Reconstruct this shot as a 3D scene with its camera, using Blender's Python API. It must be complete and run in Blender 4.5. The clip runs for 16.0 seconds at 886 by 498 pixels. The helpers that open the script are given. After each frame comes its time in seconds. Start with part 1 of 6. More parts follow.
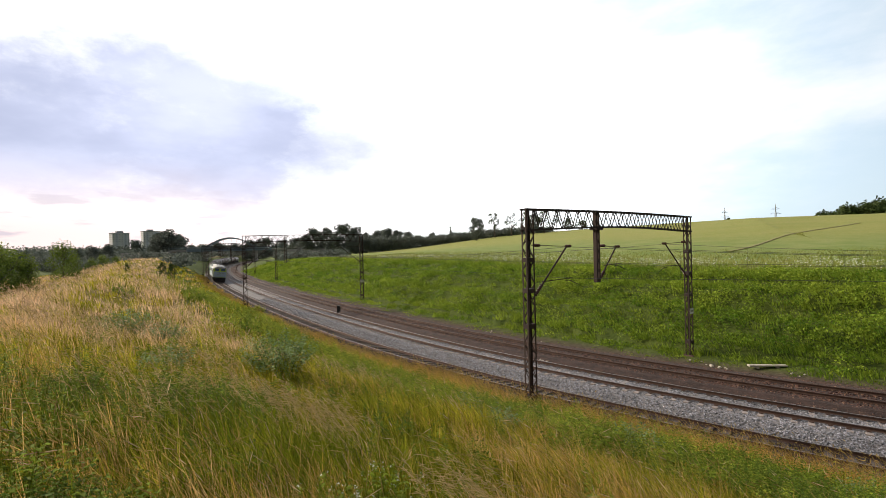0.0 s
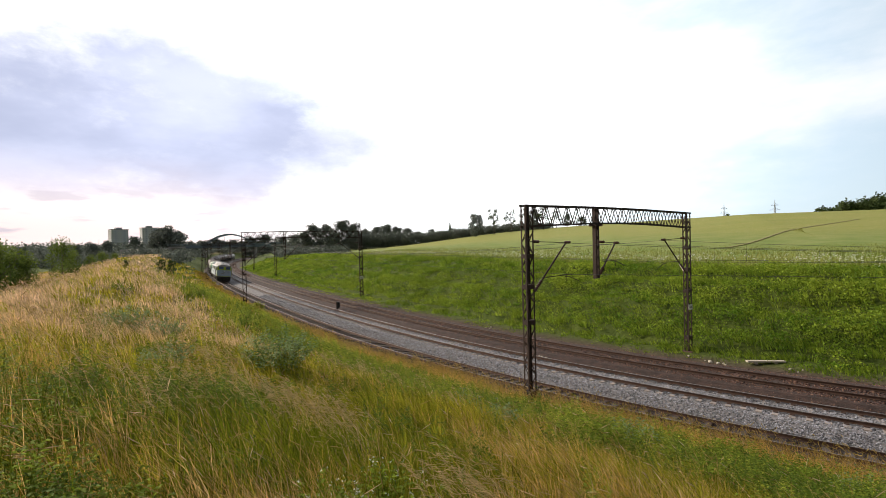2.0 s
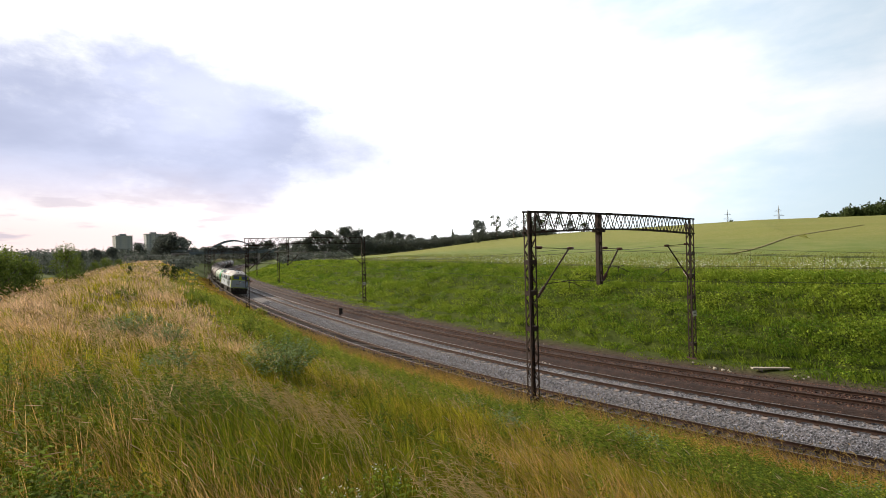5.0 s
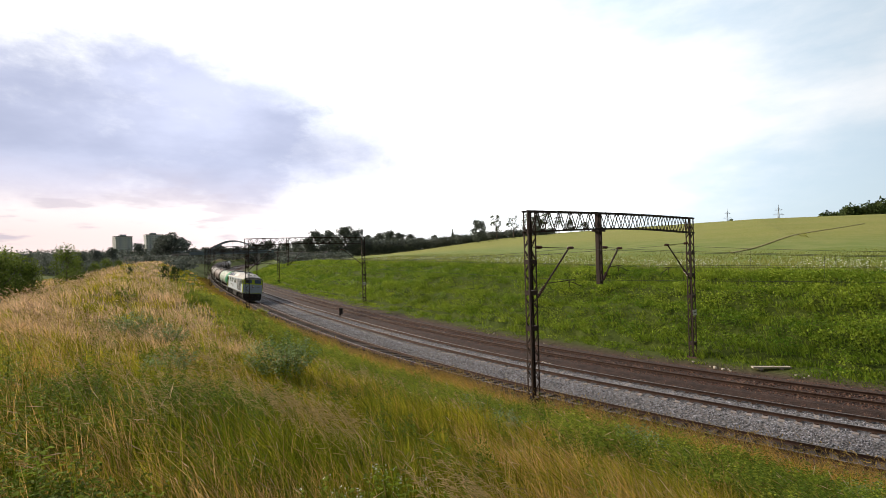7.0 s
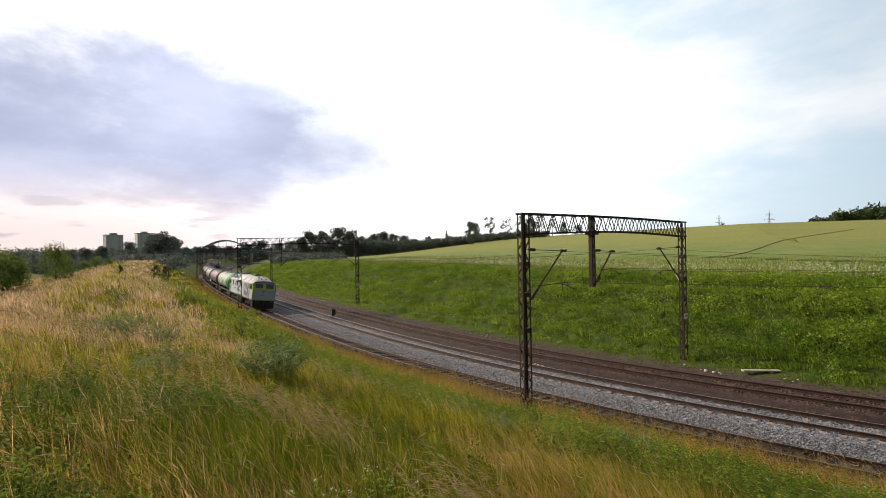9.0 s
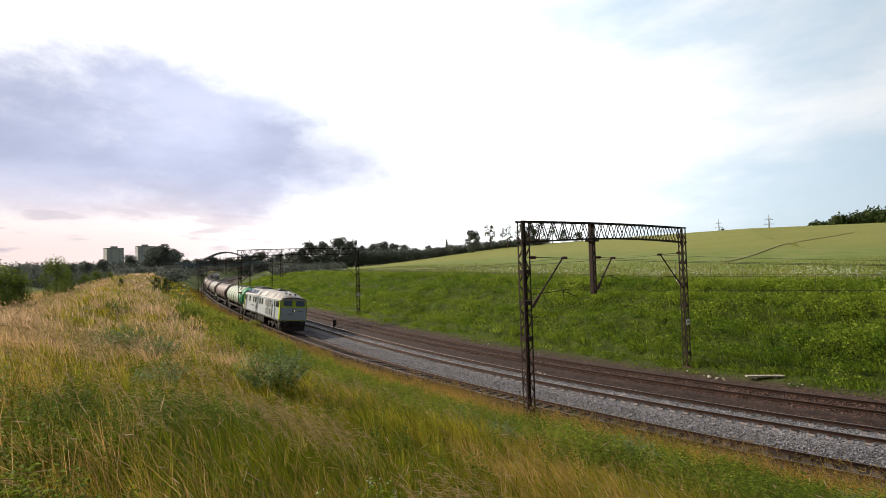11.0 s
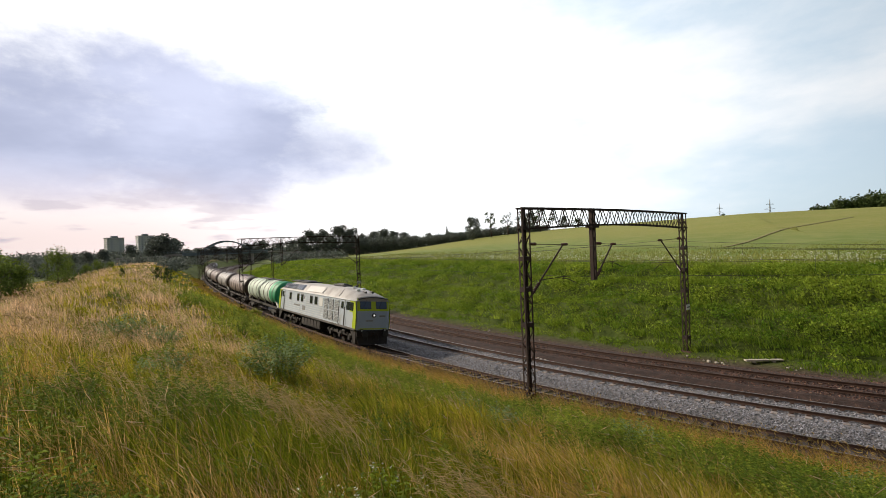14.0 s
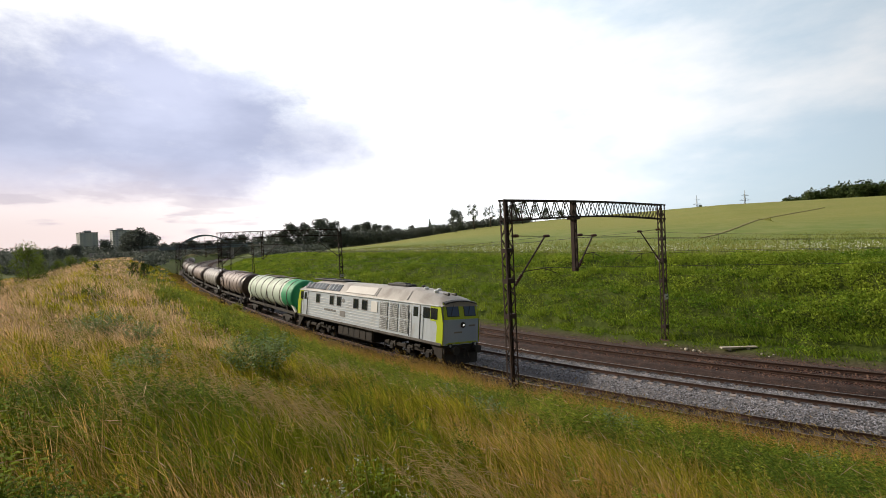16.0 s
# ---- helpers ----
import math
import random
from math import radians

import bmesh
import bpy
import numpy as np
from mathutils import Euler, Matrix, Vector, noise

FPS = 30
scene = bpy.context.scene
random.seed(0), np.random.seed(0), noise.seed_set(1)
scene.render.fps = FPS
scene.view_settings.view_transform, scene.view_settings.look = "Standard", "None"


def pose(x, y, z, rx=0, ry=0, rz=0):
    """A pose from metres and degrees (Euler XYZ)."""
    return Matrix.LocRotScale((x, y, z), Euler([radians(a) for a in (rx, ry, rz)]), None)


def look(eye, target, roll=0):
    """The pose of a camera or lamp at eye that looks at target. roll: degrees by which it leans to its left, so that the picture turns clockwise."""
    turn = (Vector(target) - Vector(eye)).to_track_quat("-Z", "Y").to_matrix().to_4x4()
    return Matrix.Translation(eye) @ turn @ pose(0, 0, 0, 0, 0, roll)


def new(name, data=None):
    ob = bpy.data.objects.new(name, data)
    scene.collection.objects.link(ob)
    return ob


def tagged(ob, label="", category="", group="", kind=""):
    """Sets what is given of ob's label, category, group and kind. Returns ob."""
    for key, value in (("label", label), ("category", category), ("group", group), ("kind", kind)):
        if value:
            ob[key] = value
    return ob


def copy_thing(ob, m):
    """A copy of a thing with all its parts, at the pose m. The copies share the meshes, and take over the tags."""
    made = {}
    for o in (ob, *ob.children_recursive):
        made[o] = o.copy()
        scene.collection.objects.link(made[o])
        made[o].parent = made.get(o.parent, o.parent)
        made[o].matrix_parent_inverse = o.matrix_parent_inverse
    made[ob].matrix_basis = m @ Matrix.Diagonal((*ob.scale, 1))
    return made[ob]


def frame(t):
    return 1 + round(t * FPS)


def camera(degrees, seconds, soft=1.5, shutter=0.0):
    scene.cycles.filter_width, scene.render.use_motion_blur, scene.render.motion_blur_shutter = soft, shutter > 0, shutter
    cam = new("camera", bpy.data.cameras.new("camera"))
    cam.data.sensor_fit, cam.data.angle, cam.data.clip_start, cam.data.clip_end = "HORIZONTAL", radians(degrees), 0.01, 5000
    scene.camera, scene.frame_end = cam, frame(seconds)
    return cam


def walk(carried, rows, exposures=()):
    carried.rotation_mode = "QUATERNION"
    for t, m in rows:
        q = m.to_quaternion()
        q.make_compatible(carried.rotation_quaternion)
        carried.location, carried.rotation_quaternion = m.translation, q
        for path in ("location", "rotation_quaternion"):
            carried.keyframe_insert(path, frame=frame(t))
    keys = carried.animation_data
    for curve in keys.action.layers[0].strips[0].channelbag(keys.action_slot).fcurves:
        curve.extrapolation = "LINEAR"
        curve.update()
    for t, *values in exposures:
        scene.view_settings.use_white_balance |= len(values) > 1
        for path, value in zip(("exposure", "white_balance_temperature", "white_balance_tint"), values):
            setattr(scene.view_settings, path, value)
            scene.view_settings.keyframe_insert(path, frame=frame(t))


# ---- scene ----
# ------------------------------------------------------------------ camera
EYE = (0.0, 0.0, 7.46)
cam = camera(88.84, 16.0, soft=0.9)
TURNS = [  # seconds, yaw, pitch, roll
    (0.0, -0.00, -0.18, 1.35), (0.5, -0.16, -0.15, 1.35), (1.0, -0.15, -0.57, 1.39), (1.5, -0.08, -0.69, 1.32),
    (2.0, -0.08, -0.65, 1.38), (2.5, 0.12, -0.39, 1.34), (3.0, 0.17, -0.13, 1.28), (3.5, 0.00, -0.00, 1.46),
    (4.0, 0.10, 0.12, 1.45), (6.5, 0.35, 0.13, 1.41), (7.0, 0.26, 0.11, 1.55), (7.5, 0.10, -0.07, 1.54),
    (8.0, 0.09, -0.19, 1.62), (8.5, -1.09, -0.56, 1.23), (9.0, -0.53, 0.29, 1.03), (11.5, -0.41, 1.43, 1.97),
    (12.0, -0.30, 0.94, 2.10), (12.5, -0.64, 0.56, 1.94), (13.0, -0.93, -0.04, 2.22), (13.5, -0.81, 0.06, 2.22),
    (14.0, -0.43, -0.19, 2.21), (14.5, -0.56, -0.82, 2.42), (15.0, -0.75, -0.74, 2.49), (15.5, -1.30, -1.03, 2.48),
    (16.0, -2.59, -1.23, 2.62),
]
walk(cam, [(t, pose(*EYE, 90 + pitch, roll, yaw)) for t, yaw, pitch, roll in TURNS], exposures=[(0.0, -0.04), (3.5, -0.08), (8.5, -0.22), (12.5, -0.26), (16.0, -0.33)])

# ------------------------------------------------------------------ light
SUN_AZ, SUN_EL = -66.0, 29.0      # degrees, azimuth from +y towards +x
az, el = radians(SUN_AZ), radians(SUN_EL)
SUN_DIR = Vector((math.sin(az) * math.cos(el), math.cos(az) * math.cos(el), math.sin(el)))
sun = new("sun", bpy.data.lights.new("sun", "SUN"))
sun.data.energy, sun.data.angle, sun.data.color = 5.0, radians(3), (1.0, 0.87, 0.69)
sun.matrix_world = look(SUN_DIR * 50, (0, 0, 0))


def sky_world():
    w = bpy.data.worlds.new("sky")
    w.use_nodes = True
    scene.world = w
    nt = w.node_tree
    nt.nodes.clear()
    N, L = nt.nodes.new, nt.links.new
    out, bg = N("ShaderNodeOutputWorld"), N("ShaderNodeBackground")
    sky = N("ShaderNodeTexSky")
    sky.sky_type, sky.sun_disc = "NISHITA", False
    sky.sun_elevation, sky.sun_rotation = radians(SUN_EL), radians(SUN_AZ)
    tc = N("ShaderNodeTexCoord")

    def math_node(op, a, b=None, c=None, clamp=False):
        n = N("ShaderNodeMath")
        n.operation, n.use_clamp = op, clamp
        for i, v in enumerate((a, b, c)):
            if v is None:
                continue
            if isinstance(v, (int, float)):
                n.inputs[i].default_value = v
            else:
                L(v, n.inputs[i])
        return n.outputs[0]

    def mix(fac, a, b):
        n = N("ShaderNodeMix")
        n.data_type = "RGBA"
        for sock, v in ((n.inputs[0], fac), (n.inputs[6], a), (n.inputs[7], b)):
            if isinstance(v, (int, float)):
                sock.default_value = v
            elif isinstance(v, tuple):
                sock.default_value = (*v, 1)
            else:
                L(v, sock)
        return n.outputs[2]

    def cloud_noise(scale, detail, rough, stretch, shift=0.0):
        m = N("ShaderNodeMapping")
        m.inputs["Scale"].default_value = (1, 1, stretch)
        m.inputs["Location"].default_value = (shift, shift * 0.7, 0)
        L(tc.outputs["Generated"], m.inputs["Vector"])
        n = N("ShaderNodeTexNoise")
        n.inputs["Scale"].default_value, n.inputs["Detail"].default_value, n.inputs["Roughness"].default_value = scale, detail, rough
        L(m.outputs["Vector"], n.inputs["Vector"])
        return n.outputs["Fac"]

    def ramp(v, lo, hi):
        n = N("ShaderNodeMapRange")
        n.interpolation_type = "SMOOTHSTEP"
        n.inputs[1].default_value, n.inputs[2].default_value = lo, hi
        L(v, n.inputs[0])
        return n.outputs[0]

    def blob(azd, eld, width, height):
        """1 in the middle of an elliptic patch of the sky, 0 outside it."""
        a, e = radians(azd), radians(eld)
        mid = Vector((math.sin(a) * math.cos(e), math.cos(a) * math.cos(e), math.sin(e)))
        side = Vector((math.cos(a), -math.sin(a), 0))
        up = side.cross(mid)
        total = None
        for axis, size in ((side, width), (up, height)):
            d = N("ShaderNodeVectorMath")
            d.operation = "DOT_PRODUCT"
            L(tc.outputs["Generated"], d.inputs[0])
            d.inputs[1].default_value = axis
            off = math_node("SUBTRACT", d.outputs["Value"], mid.dot(axis))
            q = math_node("POWER", math_node("ABSOLUTE", math_node("DIVIDE", off, size)), 2.0)
            total = q if total is None else math_node("ADD", total, q)
        return math_node("SUBTRACT", 1.0, total)

    blue = N("ShaderNodeVectorMath")
    blue.operation = "SCALE"
    L(sky.outputs["Color"], blue.inputs[0])
    blue.inputs["Scale"].default_value = 0.14
    clear = mix(0.75, blue.outputs["Vector"], (1.22, 1.47, 1.68))
    sepd = N("ShaderNodeSeparateXYZ")
    L(tc.outputs["Generated"], sepd.inputs[0])
    veil = ramp(math_node("SUBTRACT", cloud_noise(2.6, 7, 0.55, 2.6, 1.3), math_node("MULTIPLY", sepd.outputs["X"], 0.30)), 0.18, 0.60)
    base = mix(veil, clear, (1.7, 1.7, 1.72))
    # the bluish-grey cloud bank
    ragged = cloud_noise(3.6, 9, 0.62, 1.9, 4.1)
    bank = math_node("ADD", blob(-36.0, 13.5, 0.40, 0.14), math_node("MULTIPLY", math_node("SUBTRACT", ragged, 0.5), 3.2))
    bank2 = math_node("MULTIPLY", math_node("ADD", blob(-19.0, 12.0, 0.22, 0.075), math_node("MULTIPLY", math_node("SUBTRACT", ragged, 0.5), 3.2)), 0.5)
    bank3 = math_node("ADD", blob(-31.0, 17.0, 0.20, 0.09), math_node("MULTIPLY", math_node("SUBTRACT", ragged, 0.5), 3.2))
    bankf = math_node("MULTIPLY", ramp(math_node("MAXIMUM", math_node("MAXIMUM", bank, bank2), bank3), -0.5, 0.75), 0.94)
    shade = mix(ramp(cloud_noise(3.0, 5, 0.55, 2.5, 7.7), 0.3, 0.7), (0.56, 0.62, 0.87), (0.84, 0.90, 1.18))
    base = mix(bankf, base, shade)
    # small grey streaks and a warm glow low over the land
    sep = N("ShaderNodeSeparateXYZ")
    L(tc.outputs["Generated"], sep.inputs[0])
    low = math_node("SUBTRACT", 1.0, ramp(sep.outputs["Z"], 0.03, 0.19))
    west = ramp(math_node("MULTIPLY", sep.outputs["X"], -1.0), 0.05, 0.6)
    base = mix(math_node("MULTIPLY", math_node("MULTIPLY", low, west), 0.92), base, (1.24, 1.02, 0.98))
    streak = ramp(cloud_noise(8.0, 4, 0.5, 5.0, 2.2), 0.50, 0.62)
    base = mix(math_node("MULTIPLY", math_node("MULTIPLY", streak, math_node("MULTIPLY", low, west)), 0.8), base, (0.8, 0.72, 0.82))
    # cloud sheet brightest ahead; overhead and behind, out of view, dimmed to deepen contrast
    a = radians(-12.0)
    toward = N("ShaderNodeVectorMath")
    toward.operation = "DOT_PRODUCT"
    L(tc.outputs["Generated"], toward.inputs[0])
    toward.inputs[1].default_value = (math.sin(a), math.cos(a), 0.1)
    glow = N("ShaderNodeMapRange")
    for i, v in ((1, -0.1), (2, 0.95), (3, 0.12), (4, 1.0)):
        glow.inputs[i].default_value = v
    L(toward.outputs["Value"], glow.inputs[0])
    dim = N("ShaderNodeVectorMath")
    dim.operation = "SCALE"
    L(base, dim.inputs[0])
    L(glow.outputs[0], dim.inputs["Scale"])
    L(dim.outputs["Vector"], bg.inputs["Color"])
    bg.inputs["Strength"].default_value = 1.0
    L(bg.outputs[0], out.inputs[0])


sky_world()

# ------------------------------------------------------------------ materials
def material(name, base, rough=0.8, metal=0.0, var=None, scale=4.0, fine=40.0, amount=0.6, bump=0.0, island=0.0, objrand=0.0, spec=0.5, streak=None, dirt=None, dirt_scale=1.2, dirt_cut=(0.5, 0.7)):
    """A procedural surface: base colour and var mixed by noise at two sizes, optional dirt patches, bump, and shifts by island or object."""
    m = bpy.data.materials.new(name)
    m.use_nodes = True
    nt = m.node_tree
    N, L = nt.nodes.new, nt.links.new
    b = nt.nodes["Principled BSDF"]
    b.inputs["Roughness"].default_value, b.inputs["Metallic"].default_value = rough, metal
    b.inputs["Specular IOR Level"].default_value = spec
    tc = N("ShaderNodeTexCoord")
    vec = tc.outputs["Object"]
    if streak:
        mp = N("ShaderNodeMapping")
        mp.inputs["Scale"].default_value = streak
        L(vec, mp.inputs["Vector"])
        vec = mp.outputs["Vector"]

    def noise_fac(s, detail=5):
        n = N("ShaderNodeTexNoise")
        n.inputs["Scale"].default_value, n.inputs["Detail"].default_value = s, detail
        L(vec, n.inputs["Vector"])
        return n.outputs["Fac"]

    def mixer(fac, a, c):
        n = N("ShaderNodeMix")
        n.data_type = "RGBA"
        if isinstance(fac, float):
            n.inputs[0].default_value = fac
        else:
            L(fac, n.inputs[0])
        for i, v in ((6, a), (7, c)):
            if isinstance(v, tuple):
                n.inputs[i].default_value = (*v, 1)
            else:
                L(v, n.inputs[i])
        return n.outputs[2]

    def spread(v, lo, hi, top=1.0):
        n = N("ShaderNodeMapRange")
        for i, x in ((1, lo), (2, hi), (4, top)):
            n.inputs[i].default_value = x
        L(v, n.inputs[0])
        return n.outputs[0]

    col = base
    n1, n2 = noise_fac(scale), noise_fac(fine, 3)
    if var is None:
        var = tuple(c * 0.6 for c in base)
    col = mixer(spread(n1, 0.35, 0.65, amount), col, var)
    col = mixer(spread(n2, 0.35, 0.7, amount * 0.6), col, var)
    if dirt:
        col = mixer(spread(noise_fac(dirt_scale), *dirt_cut, 0.85), col, dirt)
    if island or objrand:
        src = N("ShaderNodeNewGeometry").outputs["Random Per Island"] if island else N("ShaderNodeObjectInfo").outputs["Random"]
        k = island or objrand
        hs = N("ShaderNodeHueSaturation")
        mr = N("ShaderNodeMapRange")
        mr.inputs[3].default_value, mr.inputs[4].default_value = 1 - k, 1 + k
        L(src, mr.inputs[0])
        L(mr.outputs[0], hs.inputs["Value"])
        h2 = N("ShaderNodeMapRange")
        h2.inputs[3].default_value, h2.inputs[4].default_value = 0.5 - 0.03 * k, 0.5 + 0.03 * k
        L(src, h2.inputs[0])
        L(h2.outputs[0], hs.inputs["Hue"])
        if isinstance(col, tuple):
            hs.inputs["Color"].default_value = (*col, 1)
        else:
            L(col, hs.inputs["Color"])
        col = hs.outputs["Color"]
    L(col, b.inputs["Base Color"])
    if bump:
        bp = N("ShaderNodeBump")
        bp.inputs["Strength"].default_value, bp.inputs["Distance"].default_value = 1.0, bump
        L(n2, bp.inputs["Height"])
        L(bp.outputs["Normal"], b.inputs["Normal"])
    return m


def leaf_material(name, base, var, k=0.35, trans=0.35, scale=0.35, toned=False):
    """Thin foliage: diffuse with some light passing through, from base to var by large patches or, if toned, by the clump it belongs to."""
    m = bpy.data.materials.new(name)
    m.use_nodes = True
    nt = m.node_tree
    N, L = nt.nodes.new, nt.links.new
    b = nt.nodes["Principled BSDF"]
    b.inputs["Roughness"].default_value = 0.65
    b.inputs["Specular IOR Level"].default_value = 0.08
    tc = N("ShaderNodeTexCoord")
    n = N("ShaderNodeTexNoise")
    n.inputs["Scale"].default_value, n.inputs["Detail"].default_value = scale, 4
    L(tc.outputs["Object"], n.inputs["Vector"])
    mr = N("ShaderNodeMapRange")
    mr.inputs[1].default_value, mr.inputs[2].default_value = 0.36, 0.64
    L(n.outputs["Fac"], mr.inputs[0])
    mx = N("ShaderNodeMix")
    mx.data_type = "RGBA"
    fac = mr.outputs[0]
    if toned:
        at = N("ShaderNodeAttribute")
        at.attribute_name = "tone"
        fac = at.outputs["Fac"]
    L(fac, mx.inputs[0])
    mx.inputs[6].default_value, mx.inputs[7].default_value = (*base, 1), (*var, 1)
    hs = N("ShaderNodeHueSaturation")
    g = N("ShaderNodeNewGeometry")
    v = N("ShaderNodeMapRange")
    v.inputs[3].default_value, v.inputs[4].default_value = 1 - k, 1 + k
    L(g.outputs["Random Per Island"], v.inputs[0])
    L(v.outputs[0], hs.inputs["Value"])
    L(mx.outputs[2], hs.inputs["Color"])
    L(hs.outputs["Color"], b.inputs["Base Color"])
    tr = N("ShaderNodeBsdfTranslucent")
    L(hs.outputs["Color"], tr.inputs["Color"])
    ms = N("ShaderNodeMixShader")
    ms.inputs[0].default_value = trans
    L(b.outputs[0], ms.inputs[1])
    L(tr.outputs[0], ms.inputs[2])
    L(ms.outputs[0], nt.nodes["Material Output"].inputs["Surface"])
    return m


def glass_material(name, tint, rough=0.06):
    m = bpy.data.materials.new(name)
    m.use_nodes = True
    b = m.node_tree.nodes["Principled BSDF"]
    b.inputs["Base Color"].default_value = (*tint, 1)
    b.inputs["Roughness"].default_value = rough
    b.inputs["Specular IOR Level"].default_value = 0.8
    return m


def glow_material(name, colour, power):
    m = bpy.data.materials.new(name)
    m.use_nodes = True
    b = m.node_tree.nodes["Principled BSDF"]
    b.inputs["Base Color"].default_value = (*colour, 1)
    b.inputs["Emission Color"].default_value = (*colour, 1)
    b.inputs["Emission Strength"].default_value = power
    return m


STEEL_RUST = material("rusted_steel", (0.02, 0.014, 0.012), 0.9, 0.0, (0.05, 0.026, 0.02), 3.0, 30, bump=0.003)
MAST_STEEL = material("weathered_mast_steel", (0.024, 0.015, 0.013), 0.85, 0.0, (0.055, 0.03, 0.024), 2.0, 25)
RAIL_STEEL = material("rail_steel", (0.12, 0.075, 0.06), 0.6, 0.5, (0.07, 0.04, 0.03), 3.0, 30)
RAIL_TOP = material("worn_rail_head", (0.32, 0.29, 0.28), 0.35, 0.9, (0.22, 0.17, 0.15), 2.0, 20)
TIMBER = material("dark_timber_sleeper", (0.055, 0.04, 0.033), 0.9, 0, (0.10, 0.075, 0.06), 3.0, 40, objrand=0.25, bump=0.004)
CONCRETE = material("sleeper_concrete", (0.34, 0.30, 0.28), 0.9, 0, (0.24, 0.19, 0.17), 3.0, 40, objrand=0.15, bump=0.003)
OLD_CONCRETE = material("brown_stained_concrete", (0.11, 0.06, 0.048), 0.9, 0, (0.07, 0.038, 0.03), 3.0, 40, objrand=0.2)
BALLAST_GREY = material("grey_ballast", (0.26, 0.245, 0.255), 0.95, 0, (0.09, 0.082, 0.085), 6.0, 14.0, 0.9, bump=0.04)
BALLAST_BROWN = material("brown_ballast", (0.06, 0.033, 0.027), 0.95, 0, (0.022, 0.013, 0.011), 3.0, 12.0, 0.9, bump=0.04)
BALLAST_DARK = material("oily_dark_ballast", (0.08, 0.058, 0.05), 0.95, 0, (0.035, 0.026, 0.022), 3.0, 12.0, 0.9, bump=0.04)
STONE_GREY = material("grey_stone", (0.27, 0.275, 0.31), 0.95, 0, (0.13, 0.13, 0.155), 5.0, 40, island=0.75)
STONE_BROWN = material("brown_stone", (0.13, 0.062, 0.048), 0.95, 0, (0.05, 0.027, 0.022), 5.0, 40, island=0.9)
STONE_DARK = material("dark_stone", (0.10, 0.072, 0.062), 0.95, 0, (0.05, 0.036, 0.03), 5.0, 40, island=0.5)
LOCO_SILVER = material("silver_grey_paint", (0.58, 0.65, 0.74), 0.42, 0.0, (0.50, 0.56, 0.63), 0.8, 9, 0.5, dirt=(0.34, 0.31, 0.28), dirt_scale=0.7, dirt_cut=(0.55, 0.85))
LOCO_ROOF = material("dusty_roof_paint", (0.46, 0.44, 0.43), 0.55, 0.0, (0.36, 0.34, 0.33), 0.9, 9, 0.7, dirt=(0.18, 0.15, 0.13), dirt_scale=0.9, dirt_cut=(0.52, 0.8))
HATCH_GREY = material("hatch_cover_paint", (0.54, 0.53, 0.53), 0.45, 0.0, (0.44, 0.42, 0.41), 0.9, 9, 0.6)
LOCO_FACE = material("blue_grey_paint", (0.44, 0.54, 0.68), 0.4, 0.0, (0.38, 0.47, 0.60), 1.5, 14, 0.5)
LOCO_LIME = material("lime_paint", (0.50, 0.62, 0.02), 0.42, 0.0, (0.40, 0.52, 0.03), 1.5, 14, 0.4)
LOCO_TRIM = material("white_trim_paint", (0.74, 0.79, 0.84), 0.45, 0.0, (0.62, 0.62, 0.62), 1.5, 14, 0.4)
LOCO_SEAM = material("panel_shadow_gap", (0.30, 0.30, 0.31), 0.6, 0, (0.2, 0.2, 0.2), 2, 12)
SIDE_GRILLE = material("light_grille_mesh", (0.26, 0.28, 0.30), 0.6, 0.0, (0.09, 0.09, 0.09), 2, 14)
UNDER = material("grimy_underframe", (0.014, 0.012, 0.012), 0.8, 0.0, (0.035, 0.028, 0.024), 2.0, 16, 0.8)
LAMP_PALE = glass_material("unlit_lamp_glass", (0.55, 0.55, 0.55), 0.2)
# near-white base stands in for bright sky mirrored in the side panel
PANEL_REFLECTION = material("panel_reflection_white", (0.95, 0.95, 0.95), 0.25, 0, (0.9, 0.9, 0.9), 2, 14, 0.4)
SILL = material("streaked_sill_paint", (0.16, 0.15, 0.15), 0.7, 0, (0.06, 0.055, 0.05), 1.2, 10, 0.9)
UNDER_GREY = material("grey_dusty_tank", (0.018, 0.016, 0.016), 0.8, 0.0, (0.010, 0.009, 0.009), 1.5, 14, 0.8)
BLACK_RUBBER = material("black_paint", (0.02, 0.02, 0.022), 0.6, 0, (0.04, 0.038, 0.036), 2, 14)
GRILLE_DARK = material("grille_grey", (0.035, 0.035, 0.038), 0.6, 0.0, (0.06, 0.06, 0.06), 2, 14)
WINDOW_DARK = glass_material("dark_window_glass", (0.02, 0.025, 0.035))
WINDSHIELD = glass_material("windshield_glass", (0.07, 0.11, 0.20), 0.08)
LAMP_GLOW = glow_material("lit_headlamp", (1.0, 0.97, 0.9), 0.9)
TANK_GREEN = material("green_tank_paint", (0.03, 0.36, 0.16), 0.6, 0, (0.02, 0.28, 0.12), 0.8, 8, 0.5)
TANK_MINT = material("pale_mint_tank_paint", (0.60, 0.68, 0.60), 0.62, 0, (0.44, 0.56, 0.45), 0.8, 8, 0.6, dirt=(0.22, 0.22, 0.18), dirt_scale=0.9, dirt_cut=(0.55, 0.8))
TANK_BROWN = material("dusty_mauve_tank_paint", (0.46, 0.38, 0.37), 0.5, 0, (0.20, 0.14, 0.13), 0.8, 8, 0.7, dirt=(0.09, 0.06, 0.055), dirt_scale=0.9, dirt_cut=(0.52, 0.75))
